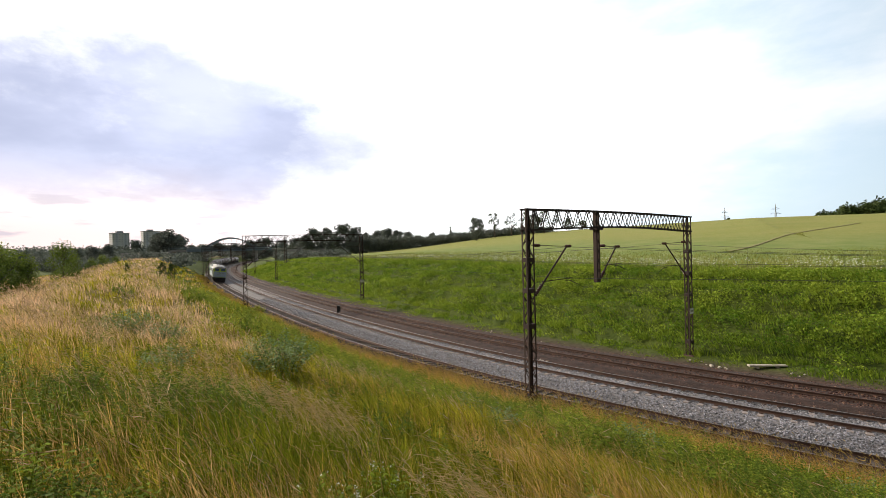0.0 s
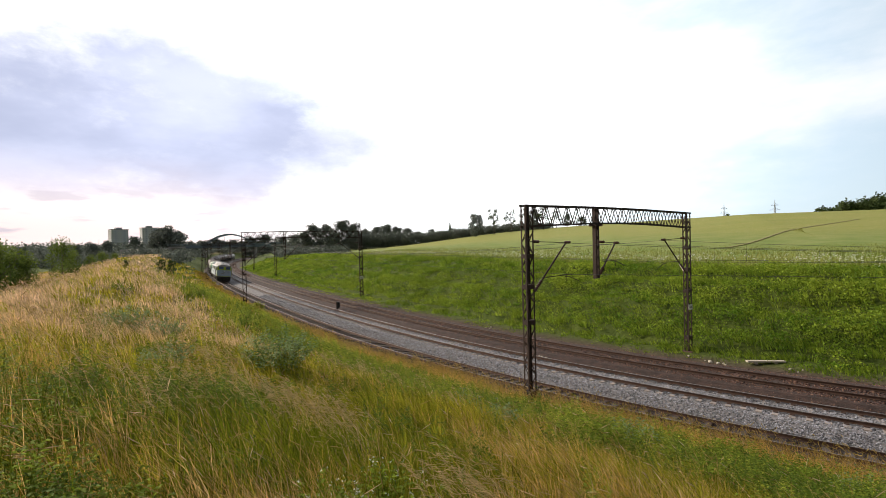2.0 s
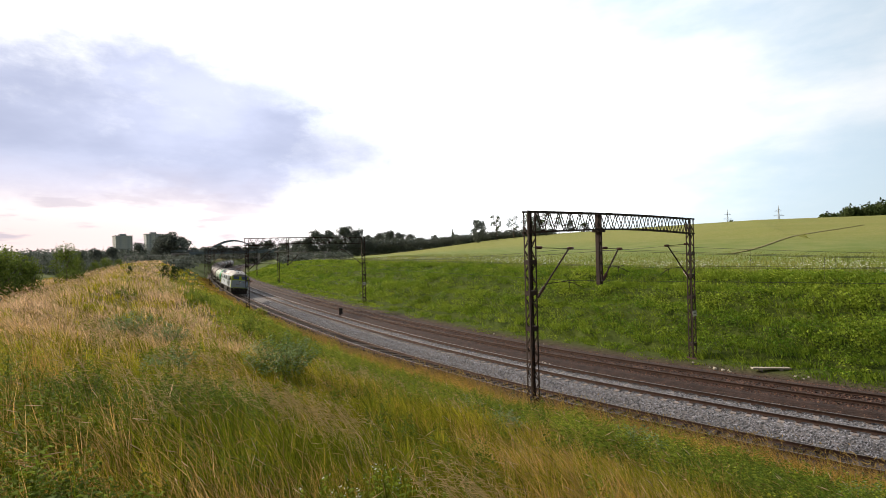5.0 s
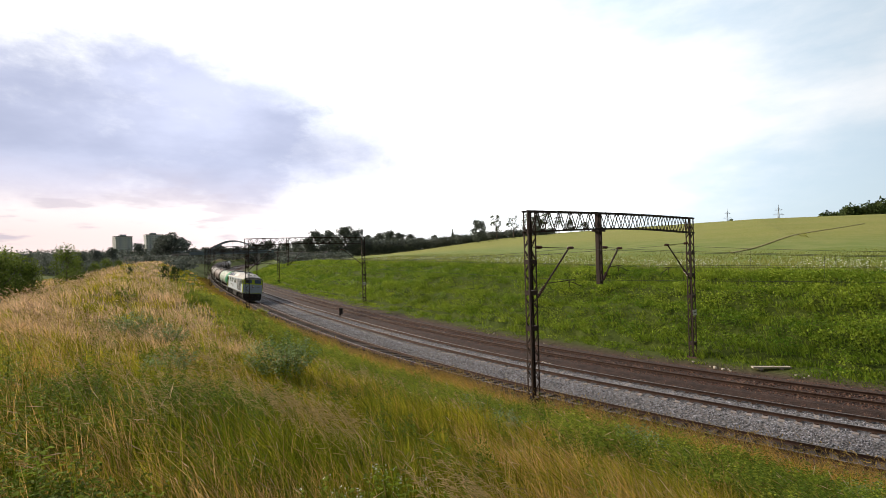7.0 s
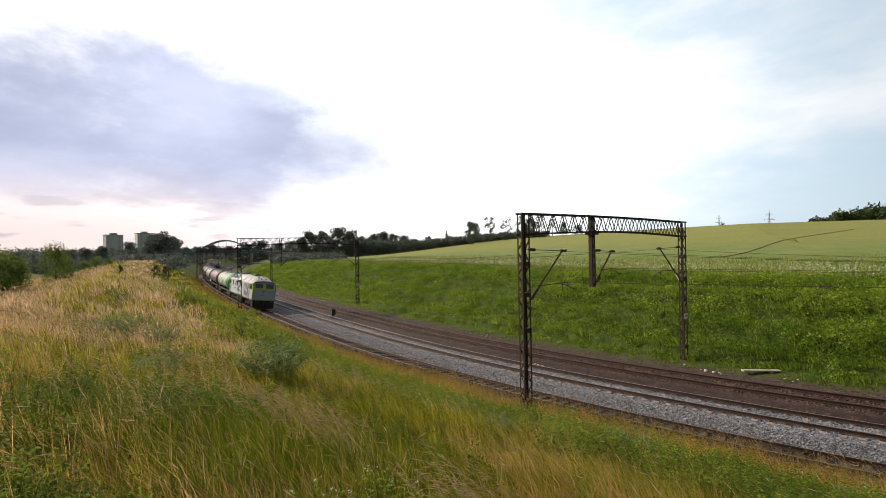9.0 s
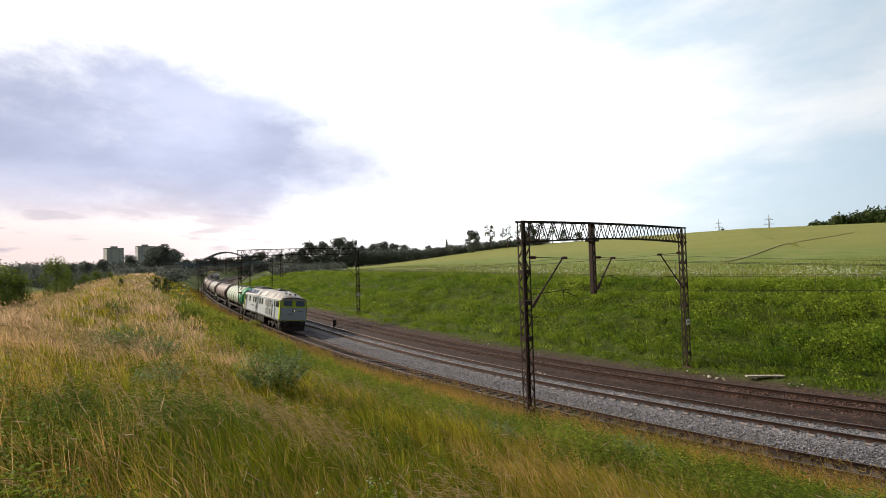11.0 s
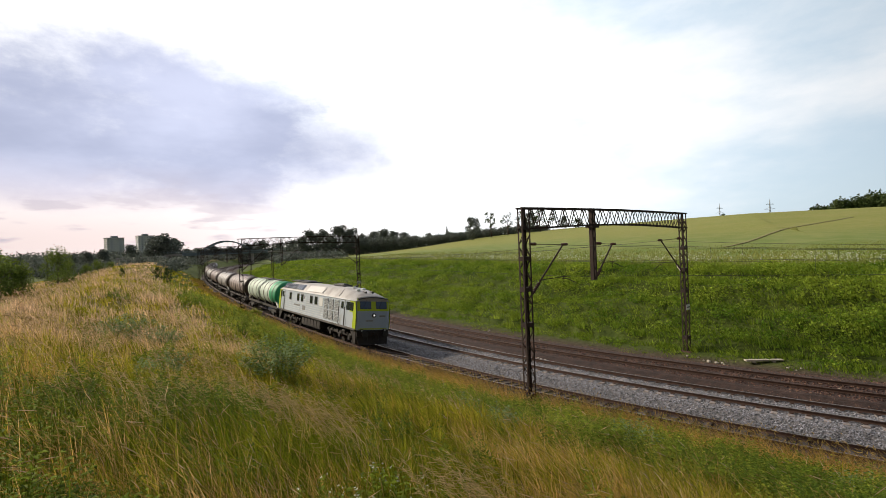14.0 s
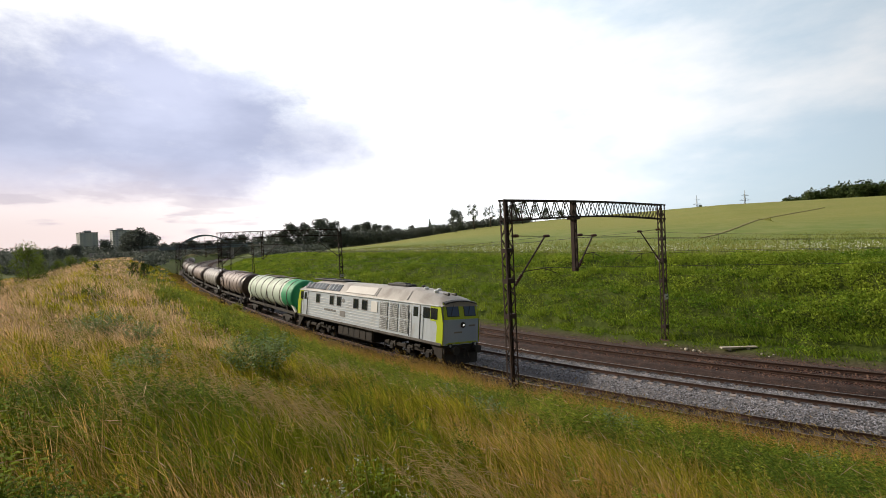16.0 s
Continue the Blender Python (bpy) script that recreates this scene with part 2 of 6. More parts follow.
TANK_GREY = material("pale_grey_tank_paint", (0.58, 0.56, 0.56), 0.45, 0, (0.36, 0.34, 0.34), 0.8, 8, 0.6, dirt=(0.16, 0.13, 0.12), dirt_scale=0.9, dirt_cut=(0.53, 0.78))
TANK_END = material("dark_brown_tank_end", (0.05, 0.03, 0.03), 0.5, 0, (0.08, 0.05, 0.045), 1.0, 8, 0.6)
TANK_RIB = material("dirty_tank_band", (0.14, 0.12, 0.11), 0.6, 0, (0.08, 0.06, 0.06), 1.0, 10, 0.6)
PLASTER = material("pale_facade_panels", (0.84, 0.84, 0.84), 0.85, 0, (0.74, 0.74, 0.75), 0.05, 1.0, 0.5)
FACADE_BLUE = material("grey_blue_facade_strip", (0.66, 0.68, 0.73), 0.85, 0, (0.58, 0.60, 0.66), 0.05, 1.0, 0.5)
ROOF_FELT = material("dark_roof_felt", (0.14, 0.13, 0.13), 0.9)
BRIDGE_STEEL = material("blue_grey_bridge_paint", (0.20, 0.27, 0.33), 0.6, 0.1, (0.15, 0.19, 0.22), 0.5, 5, 0.6)
BRIDGE_CONCRETE = material("bridge_concrete", (0.42, 0.41, 0.40), 0.9, 0, (0.30, 0.28, 0.27), 0.4, 6, 0.7)
GALVANISED = material("galvanised_steel", (0.52, 0.54, 0.57), 0.7, 0, (0.42, 0.44, 0.47), 0.3, 3, 0.6)
INSULATOR = material("brown_glazed_porcelain", (0.06, 0.03, 0.025), 0.25, 0, (0.10, 0.05, 0.04), 4, 30)
PLATE_WHITE = material("white_enamel", (0.88, 0.88, 0.86), 0.5, 0, (0.6, 0.6, 0.57), 4, 30)
PLANK_PALE = material("bleached_board", (0.50, 0.45, 0.38), 0.85, 0, (0.36, 0.31, 0.26), 3, 30)
BARK = material("tree_bark", (0.08, 0.06, 0.05), 0.95, 0, (0.13, 0.10, 0.085), 3, 20)
GRASS_GREEN = leaf_material("green_grass", (0.13, 0.165, 0.011), (0.44, 0.37, 0.04), 0.6, 0.5, toned=True)
GRASS_DRY = leaf_material("dry_grass", (0.68, 0.49, 0.33), (0.58, 0.36, 0.08), 0.45, 0.5, toned=True)
GRASS_LUSH = leaf_material("lush_bank_grass", (0.12, 0.21, 0.02), (0.29, 0.36, 0.045), 0.35, 0.5, toned=True)
WEED_LEAF = leaf_material("weed_leaf", (0.12, 0.18, 0.018), (0.22, 0.27, 0.03), 0.5, 0.4, 0.8)
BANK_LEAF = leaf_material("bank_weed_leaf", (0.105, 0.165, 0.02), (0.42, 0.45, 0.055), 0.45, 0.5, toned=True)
SLOPE_LEAF = leaf_material("slope_weed_leaf", (0.11, 0.20, 0.02), (0.36, 0.44, 0.05), 0.35, 0.45, toned=True)
SHRUB_LEAF = leaf_material("dull_green_shrub_leaf", (0.14, 0.22, 0.07), (0.30, 0.37, 0.18), 0.6, 0.4, 1.2)
WEED_GREY = leaf_material("grey_green_weed_leaf", (0.27, 0.35, 0.17), (0.17, 0.24, 0.09), 0.35, 0.35, 0.8)
SEED_HEAD = leaf_material("seed_head", (0.44, 0.32, 0.12), (0.33, 0.24, 0.075), 0.3, 0.3, 0.4)
SEED_PINK = leaf_material("mauve_seed_head", (0.60, 0.42, 0.29), (0.62, 0.48, 0.30), 0.3, 0.45, 0.4)
SAPLING_LEAF = leaf_material("sapling_leaf", (0.26, 0.30, 0.04), (0.36, 0.37, 0.06), 0.4, 0.45, 0.8)
PLUME_TAN = leaf_material("plume_tan", (0.56, 0.42, 0.22), (0.46, 0.36, 0.16), 0.3, 0.45, 0.6)
FLOWER_WHITE = leaf_material("white_flower", (0.75, 0.76, 0.66), (0.62, 0.65, 0.5), 0.2, 0.3, 1.0)
TREE_LEAF = leaf_material("tree_leaf", (0.045, 0.075, 0.025), (0.075, 0.10, 0.035), 0.45, 0.25, 0.25)
TREE_LEAF_LIGHT = leaf_material("light_tree_leaf", (0.15, 0.20, 0.04), (0.08, 0.125, 0.03), 0.45, 0.4, 0.25)
# paler and greyer than the near leaves: distance haze put into the colour
TREE_LEAF_HAZED = leaf_material("hazed_tree_leaf", (0.135, 0.16, 0.14), (0.17, 0.19, 0.165), 0.4, 0.2, 0.08)

# ------------------------------------------------------------------ mesh helpers
class Shape:
    """Collects vertices and faces for one mesh."""

    def __init__(self):
        self.v, self.f = [], []

    def add(self, verts, faces):
        n = len(self.v)
        self.v += [tuple(p) for p in verts]
        self.f += [tuple(i + n for i in f) for f in faces]
        return self

    def box(self, mid, size, m=None, bevel=0.0):
        hx, hy, hz = (s / 2 for s in size)
        if bevel > 0:
            b = min(bevel, hx * 0.9, hy * 0.9, hz * 0.9)
            pts, faces = [], []
            for z, ins in ((-hz, b), (-hz + b, 0), (hz - b, 0), (hz, b)):
                x, y = hx - ins, hy - ins
                c = b if ins == 0 else b * 0.4
                pts += [(x - c, -y, z), (x, -y + c, z), (x, y - c, z), (x - c, y, z), (-x + c, y, z), (-x, y - c, z), (-x, -y + c, z), (-x + c, -y, z)]
            for k in range(3):
                for i in range(8):
                    j = (i + 1) % 8
                    faces.append((k * 8 + i, k * 8 + j, k * 8 + 8 + j, k * 8 + 8 + i))
            faces += [tuple(range(7, -1, -1)), tuple(range(24, 32))]
        else:
            pts = [(x, y, z) for z in (-hz, hz) for x, y in ((-hx, -hy), (hx, -hy), (hx, hy), (-hx, hy))]
            faces = [(3, 2, 1, 0), (4, 5, 6, 7), (0, 1, 5, 4), (1, 2, 6, 5), (2, 3, 7, 6), (3, 0, 4, 7)]
        pts = [Vector(p) for p in pts]
        if m is not None:
            pts = [m @ p for p in pts]
        return self.add([p + Vector(mid) for p in pts], faces)

    def rod(self, a, b, r, n=6, r2=None):
        """A round bar from a to b, r2 its radius at b."""
        a, b = Vector(a), Vector(b)
        d = (b - a).normalized()
        u = d.orthogonal().normalized()
        w = d.cross(u)
        r2 = r if r2 is None else r2
        pts = []
        for p, rad in ((a, r), (b, r2)):
            pts += [p + u * math.cos(2 * math.pi * i / n) * rad + w * math.sin(2 * math.pi * i / n) * rad for i in range(n)]
        faces = [(i, (i + 1) % n, n + (i + 1) % n, n + i) for i in range(n)]
        return self.add(pts, faces + [tuple(range(n - 1, -1, -1)), tuple(range(n, 2 * n))])

    def bar(self, a, b, w, h):
        """A square bar from a to b."""
        a, b = Vector(a), Vector(b)
        d = b - a
        q = d.to_track_quat("X", "Z").to_matrix()
        return self.box((a + b) / 2, (d.length, w, h), q)

    def lathe(self, profile, axis="Z", n=16, at=(0, 0, 0)):
        """profile: (along, radius) pairs."""
        pts = []
        for t, r in profile:
            for i in range(n):
                c, s = math.cos(2 * math.pi * i / n) * r, math.sin(2 * math.pi * i / n) * r
                p = {"X": (t, c, s), "Y": (s, t, c), "Z": (c, s, t)}[axis]
                pts.append((p[0] + at[0], p[1] + at[1], p[2] + at[2]))
        faces = []
        for k in range(len(profile) - 1):
            faces += [(k * n + i, k * n + (i + 1) % n, (k + 1) * n + (i + 1) % n, (k + 1) * n + i) for i in range(n)]
        k = len(profile) - 1
        return self.add(pts, faces + [tuple(range(n - 1, -1, -1)), tuple(range(k * n, k * n + n))])

    def loft(self, rings, closed=True, caps=True):
        """Joins rings of equal length."""
        n = len(rings[0])
        pts = [p for r in rings for p in r]
        faces = []
        last = n if closed else n - 1
        for k in range(len(rings) - 1):
            faces += [(k * n + i, k * n + (i + 1) % n, (k + 1) * n + (i + 1) % n, (k + 1) * n + i) for i in range(last)]
        if caps and closed:
            faces += [tuple(range(n - 1, -1, -1)), tuple(range((len(rings) - 1) * n, len(rings) * n))]
        return self.add(pts, faces)

    def prism(self, outline, y0, y1):
        """A plate with an outline in x and z, from y0 to y1."""
        return self.loft([[(x, y0, z) for x, z in outline], [(x, y1, z) for x, z in outline]])

    def mesh(self, name, mat, smooth=False):
        me = bpy.data.meshes.new(name)
        me.from_pydata(self.v, [], self.f)
        me.materials.append(mat)
        if smooth:
            me.polygons.foreach_set("use_smooth", [True] * len(me.polygons))
            me.set_sharp_from_angle(angle=radians(38))
        return me


def fix_normals(me):
    bm = bmesh.new()
    bm.from_mesh(me)
    bmesh.ops.recalc_face_normals(bm, faces=bm.faces)
    bm.to_mesh(me)
    bm.free()


def part(name, shape, mat, parent=None, label="", smooth=False, m=None):
    """Links a shape, or a mesh made before, as one object under parent."""
    me = shape
    if isinstance(shape, Shape):
        me = shape.mesh(name, mat, smooth)
        fix_normals(me)
        if smooth:
            me.set_sharp_from_angle(angle=radians(38))
    ob = new(name, me)
    if parent is not None:
        ob.parent = parent
    if m is not None:
        ob.matrix_basis = m
    return tagged(ob, label)


def thing(name, label, category, group="", m=None):
    ob = tagged(new(name), label, category, group)
    ob.empty_display_size = 0.2
    if m is not None:
        ob.matrix_basis = m
    return ob


def raw_mesh(name, verts, faces, mat, n=3):
    """A mesh from numpy arrays: verts (k, 3), faces (m, n)."""
    me = bpy.data.meshes.new(name)
    me.vertices.add(len(verts))
    me.vertices.foreach_set("co", np.ascontiguousarray(verts, dtype=np.float32).ravel())
    me.loops.add(faces.size)
    me.loops.foreach_set("vertex_index", np.ascontiguousarray(faces, dtype=np.int32).ravel())
    me.polygons.add(len(faces))
    me.polygons.foreach_set("loop_start", np.arange(0, faces.size, n, dtype=np.int32))
    me.polygons.foreach_set("loop_total", np.full(len(faces), n, dtype=np.int32))
    me.update(calc_edges=True)
    me.materials.append(mat)
    return me


# ------------------------------------------------------------------ the line of the railway
# Stations s run away from the camera along the nearest track; offsets o grow to its right (towards the field).
DS = 0.5
STATIONS = np.arange(-170, 700 + DS, DS)
CURVATURE = np.interp(STATIONS, [-80, -62, -45, -15, 15, 50, 100, 160, 230, 300], [0, 0.012, 0.0127, 0.0094, 0.0016, 0.0009, 0.0010, 0.0008, 0.0011, 0.0016])
HEADING = np.concatenate([[0], np.cumsum((CURVATURE[1:] + CURVATURE[:-1]) / 2 * DS)])
ZERO = int(170 / DS)
HEADING = HEADING - HEADING[ZERO] - 0.6635
MID = (HEADING[1:] + HEADING[:-1]) / 2
LINE_X = np.concatenate([[0], np.cumsum(np.sin(MID) * DS)])
LINE_Y = np.concatenate([[0], np.cumsum(np.cos(MID) * DS)])
LINE_X, LINE_Y = LINE_X - LINE_X[ZERO] - 6.0, LINE_Y - LINE_Y[ZERO] + 35.7
TRACK_OFFSETS = (0.0, 4.32, 8.05)
CANT = (0.115, 0.015, 0.0)
TRACK_Z = (0.0, 0.0, 0.1)


def on_line(s, o=0.0, z=0.0):
    h = np.interp(s, STATIONS, HEADING)
    return Vector((float(np.interp(s, STATIONS, LINE_X) + o * math.cos(h)), float(np.interp(s, STATIONS, LINE_Y) - o * math.sin(h)), z))


def heading(s):
    return float(np.interp(s, STATIONS, HEADING))


def line_coords(x, y):
    """Station and offset of many points at once."""
    x, y = np.atleast_1d(np.asarray(x, float)), np.atleast_1d(np.asarray(y, float))
    ss, oo = np.empty_like(x), np.empty_like(x)
    step = 6
    px, py = LINE_X[::step], LINE_Y[::step]
    for a in range(0, len(x), 20000):
        xa, ya = x[a:a + 20000], y[a:a + 20000]
        j = np.argmin((xa[:, None] - px) ** 2 + (ya[:, None] - py) ** 2, axis=1) * step
        s = STATIONS[j]
        for _ in range(3):
            h = np.interp(s, STATIONS, HEADING)
            dx, dy = xa - np.interp(s, STATIONS, LINE_X), ya - np.interp(s, STATIONS, LINE_Y)
            s = np.clip(s + np.clip(dx * np.sin(h) + dy * np.cos(h), -4, 4), STATIONS[0], STATIONS[-1])
        h = np.interp(s, STATIONS, HEADING)
        dx, dy = xa - np.interp(s, STATIONS, LINE_X), ya - np.interp(s, STATIONS, LINE_Y)
        ss[a:a + 20000], oo[a:a + 20000] = s, dx * np.cos(h) - dy * np.sin(h)
    return ss, oo


def smooth01(v, lo, hi):
    t = np.clip((v - lo) / (hi - lo), 0, 1)
    return t * t * (3 - 2 * t)


def lumps(x, y, size, seed=0.0):
    """A cheap rolling unevenness between about -1 and 1."""
    a, b = x / size + seed, y / size - seed * 1.7
    return (np.sin(a * 1.3 + 1.7 * np.sin(b * 0.9)) + np.sin(b * 1.7 + 1.3 * np.sin(a * 0.7 + seed)) + np.sin((a + b) * 0.8 + 2.1)) / 3


def ground_height(x, y, coords=None):
    x, y = np.atleast_1d(np.asarray(x, float)), np.atleast_1d(np.asarray(y, float))
    s, o = line_coords(x, y) if coords is None else coords
    r = np.hypot(x, y)
    # near bank, with its long crest
    oo = o * (1 + 0.35 * smooth01(s, -12, 14) * smooth01(-o, 2.4, 5.0))
    left = np.interp(oo, [-400, -120, -70, -48, -36, -27, -23, -20.5, -15, -10, -6, -3.6, -2.4], [2.5, 1.5, 1.2, 1.7, 2.6, 4.4, 5.2, 5.2, 4.0, 2.3, 0.85, 0.1, -0.4])
    crest = smooth01(-oo, 8, 20)
    left = left + crest * (0.95 * smooth01(s, 15, 75) - 1.2 * smooth01(s, 150, 260)) * smooth01(oo, -70, -30)
    left = left + 0.2 * lumps(x, y, 2.6, 0.3) * smooth01(-o, 3.5, 8) + 0.25 * lumps(x, y, 11.0, 2.0) * smooth01(-o, 8, 20)
    # cutting and the rising field behind it
    edge_z = 4.75 + 0.55 * smooth01(s, -30, 40) - 1.6 * smooth01(s, 80, 170)
    prof = np.interp(o, [2, 10.4, 11.6, 13.4, 15, 22.2, 25.5, 29], [-0.5, -0.35, -0.1, 0.1, 0.16, 0.84, 0.98, 1.0])
    right = np.where(o < 13.4, prof, prof * edge_z)
    top = 7.0 + 10.3 * smooth01(x, -95, 45) + 0.006 * np.clip(x - 60, 0, 400)
    t = np.clip((o - 27) / 195.0, 0, 1)
    rise = (top - edge_z) * (t * 0.55 + 0.45 * t * t * (3 - 2 * t))
    beyond = np.clip(o - 235, 0, 4000)
    right = right + np.where(o > 27, rise, 0) - np.minimum(beyond * 0.05, 14)
    right = right + 0.13 * lumps(x, y, 2.4, 4.0) * smooth01(o, 13, 16) * (1 - smooth01(o, 25, 30)) + 0.4 * lumps(x, y, 5.0, 5.0) * smooth01(o, 15, 18) * (1 - smooth01(o, 22, 27))
    right = right + 0.24 * np.sin(1.9 * o + 2.2 * lumps(x, y, 6.0, 1.5)) * smooth01(o, 14.5, 16.5) * (1 - smooth01(o, 23, 26))
    z = np.where(o < 0, left, right)
    far = smooth01(r, 420, 900)
    return z * (1 - far) + far * (2.0 + 0.012 * np.clip(r - 900, 0, 3000) * smooth01(-x, -200, 300) * 0.6)


def ground_z(x, y):
    return float(ground_height(x, y)[0])


GROUND = bpy.data.materials.new("ground_cover")


def ground_material():
    """Soil and turf, the ripening field and bare tracksides, blended by the zones stored on the sheet."""
    GROUND.use_nodes = True
    nt = GROUND.node_tree
    N, L = nt.nodes.new, nt.links.new
    b = nt.nodes["Principled BSDF"]
    b.inputs["Roughness"].default_value = 0.95
    b.inputs["Specular IOR Level"].default_value = 0.15
    tc = N("ShaderNodeTexCoord")

    def noise_fac(scale, detail=5, stretch=None):
        v = tc.outputs["Object"]
        if stretch:
            mp = N("ShaderNodeMapping")
            mp.inputs["Scale"].default_value = stretch
            mp.inputs["Rotation"].default_value = (0, 0, radians(-28))
            L(v, mp.inputs["Vector"])
            v = mp.outputs["Vector"]
        n = N("ShaderNodeTexNoise")
        n.inputs["Scale"].default_value, n.inputs["Detail"].default_value = scale, detail
        L(v, n.inputs["Vector"])
        mr = N("ShaderNodeMapRange")
        mr.inputs[1].default_value, mr.inputs[2].default_value = 0.35, 0.65
        L(n.outputs["Fac"], mr.inputs[0])
        return mr.outputs[0]

    def mixer(fac, a, c):
        n = N("ShaderNodeMix")
        n.data_type = "RGBA"
        L(fac, n.inputs[0])
        for i, v in ((6, a), (7, c)):
            if isinstance(v, tuple):
                n.inputs[i].default_value = (*v, 1)
            else:
                L(v, n.inputs[i])
        return n.outputs[2]

    def zone(name):
        n = N("ShaderNodeAttribute")
        n.attribute_name = name
        return n.outputs["Fac"]

    turf = mixer(noise_fac(0.5), (0.06, 0.085, 0.014), (0.10, 0.125, 0.02))
    turf = mixer(noise_fac(6.0), turf, (0.06, 0.085, 0.016))
    dry = mixer(noise_fac(0.8), (0.27, 0.19, 0.085), (0.17, 0.14, 0.045))
    col = mixer(zone("dry"), turf, dry)
    crop = mixer(noise_fac(0.035, 4, (1, 3.0, 1)), (0.27, 0.28, 0.08), (0.34, 0.31, 0.11))
    crop = mixer(noise_fac(2.2, 6), crop, (0.22, 0.235, 0.05))
    green_crop = mixer(noise_fac(0.25, 5), (0.155, 0.215, 0.05), (0.23, 0.26, 0.085))
    crop = mixer(zone("ripe"), green_crop, crop)
    col = mixer(zone("crop"), col, crop)
    tilled = mixer(noise_fac(0.4), (0.16, 0.14, 0.13), (0.13, 0.12, 0.10))
    col = mixer(zone("tilled"), col, tilled)
    soil = mixer(noise_fac(3.0), (0.10, 0.075, 0.055), (0.06, 0.045, 0.035))
    col = mixer(zone("soil"), col, soil)
    L(col, b.inputs["Base Color"])
    n = N("ShaderNodeTexNoise")
    n.inputs["Scale"].default_value, n.inputs["Detail"].default_value = 5.0, 5
    L(tc.outputs["Object"], n.inputs["Vector"])
    bp = N("ShaderNodeBump")
    bp.inputs["Distance"].default_value = 0.12
    L(n.outputs["Fac"], bp.inputs["Height"])
    L(bp.outputs["Normal"], b.inputs["Normal"])


ground_material()


def build_ground():
    """One sheet in rings round the bank, finest near by, out to the horizon."""
    radii = np.concatenate([[0.0], 1.2 * 1.0235 ** np.arange(0, 355)])
    front = np.linspace(-66, 66, 400)
    back = np.linspace(66, 294, 90)[1:-1]
    angles = np.radians(np.concatenate([front, back]))
    na, nr = len(angles), len(radii)
    rr, aa = np.meshgrid(radii, angles, indexing="ij")
    x, y = (rr * np.sin(aa)).ravel(), (rr * np.cos(aa)).ravel()
    coords = line_coords(x, y)
    z = ground_height(x, y, coords)
    i, j = np.meshgrid(np.arange(nr - 1), np.arange(na), indexing="ij")
    jn = (j + 1) % na
    faces = np.stack([i * na + j, (i + 1) * na + j, (i + 1) * na + jn, i * na + jn], -1).reshape(-1, 4)
    me = raw_mesh("ground", np.stack([x, y, z], 1), faces[:, ::-1], GROUND, 4)
    s, o = coords
    r = np.hypot(x, y)
    zones = {
        "dry": np.clip(smooth01(-o, 10.5, 14) * (1 - smooth01(-o, 38, 55)) * (0.75 + 0.3 * lumps(x, y, 5.0, 1.0)) * smooth01(s, -24, -12), 0, 1),
        "crop": smooth01(o, 25.0, 27.5) * (1 - smooth01(o, 330, 380)),
        "ripe": smooth01(o + 6 * lumps(x, y, 30, 1.1), 50, 105) * 0.9,
        "tilled": smooth01(o, 228, 236) * smooth01(-x, 20, 60),
        "soil": smooth01(o, -2.6, -2.0) * (1 - smooth01(o, 11.0, 12.2)),
    }
    for name, val in zones.items():
        at = me.attributes.new(name, "FLOAT", "POINT")
        at.data.foreach_set("value", val.astype(np.float32))
    me.polygons.foreach_set("use_smooth", [True] * len(me.polygons))
    tagged(new("ground", me), "rolling grassy land with a railway cutting and field", "ground", kind="structure")


build_ground()

# ------------------------------------------------------------------ tracks
RANGES = np.concatenate([np.arange(-70, 60, 1.0), np.arange(60, 420, 3.0)])


def sweep(name, section, mat, stations, parent=None, smooth=False, shade=None):
    """Draws a closed cross-section (offset, height) along the line."""
    sh = Shape()
    rings = []
    for s in stations:
        h = heading(s)
        p = on_line(s)
        rings.append([(p.x + o * math.cos(h), p.y - o * math.sin(h), z) for o, z in section])
    sh.loft(rings)
    return part(name, sh, mat, parent, smooth=smooth)


def canted(k, o, z):
    """Offset and height of a point (o, z) of track k's own cross-section."""
    c = CANT[k]
    return TRACK_OFFSETS[k] + o + z * c, TRACK_Z[k] + z - o * c


SLEEPER_KINDS = (TIMBER, CONCRETE, OLD_CONCRETE)
TRACK_LABELS = ("railway track with dark timber sleepers, rusty rails", "railway track with concrete sleepers in grey ballast", "old railway track half buried in brown ballast")


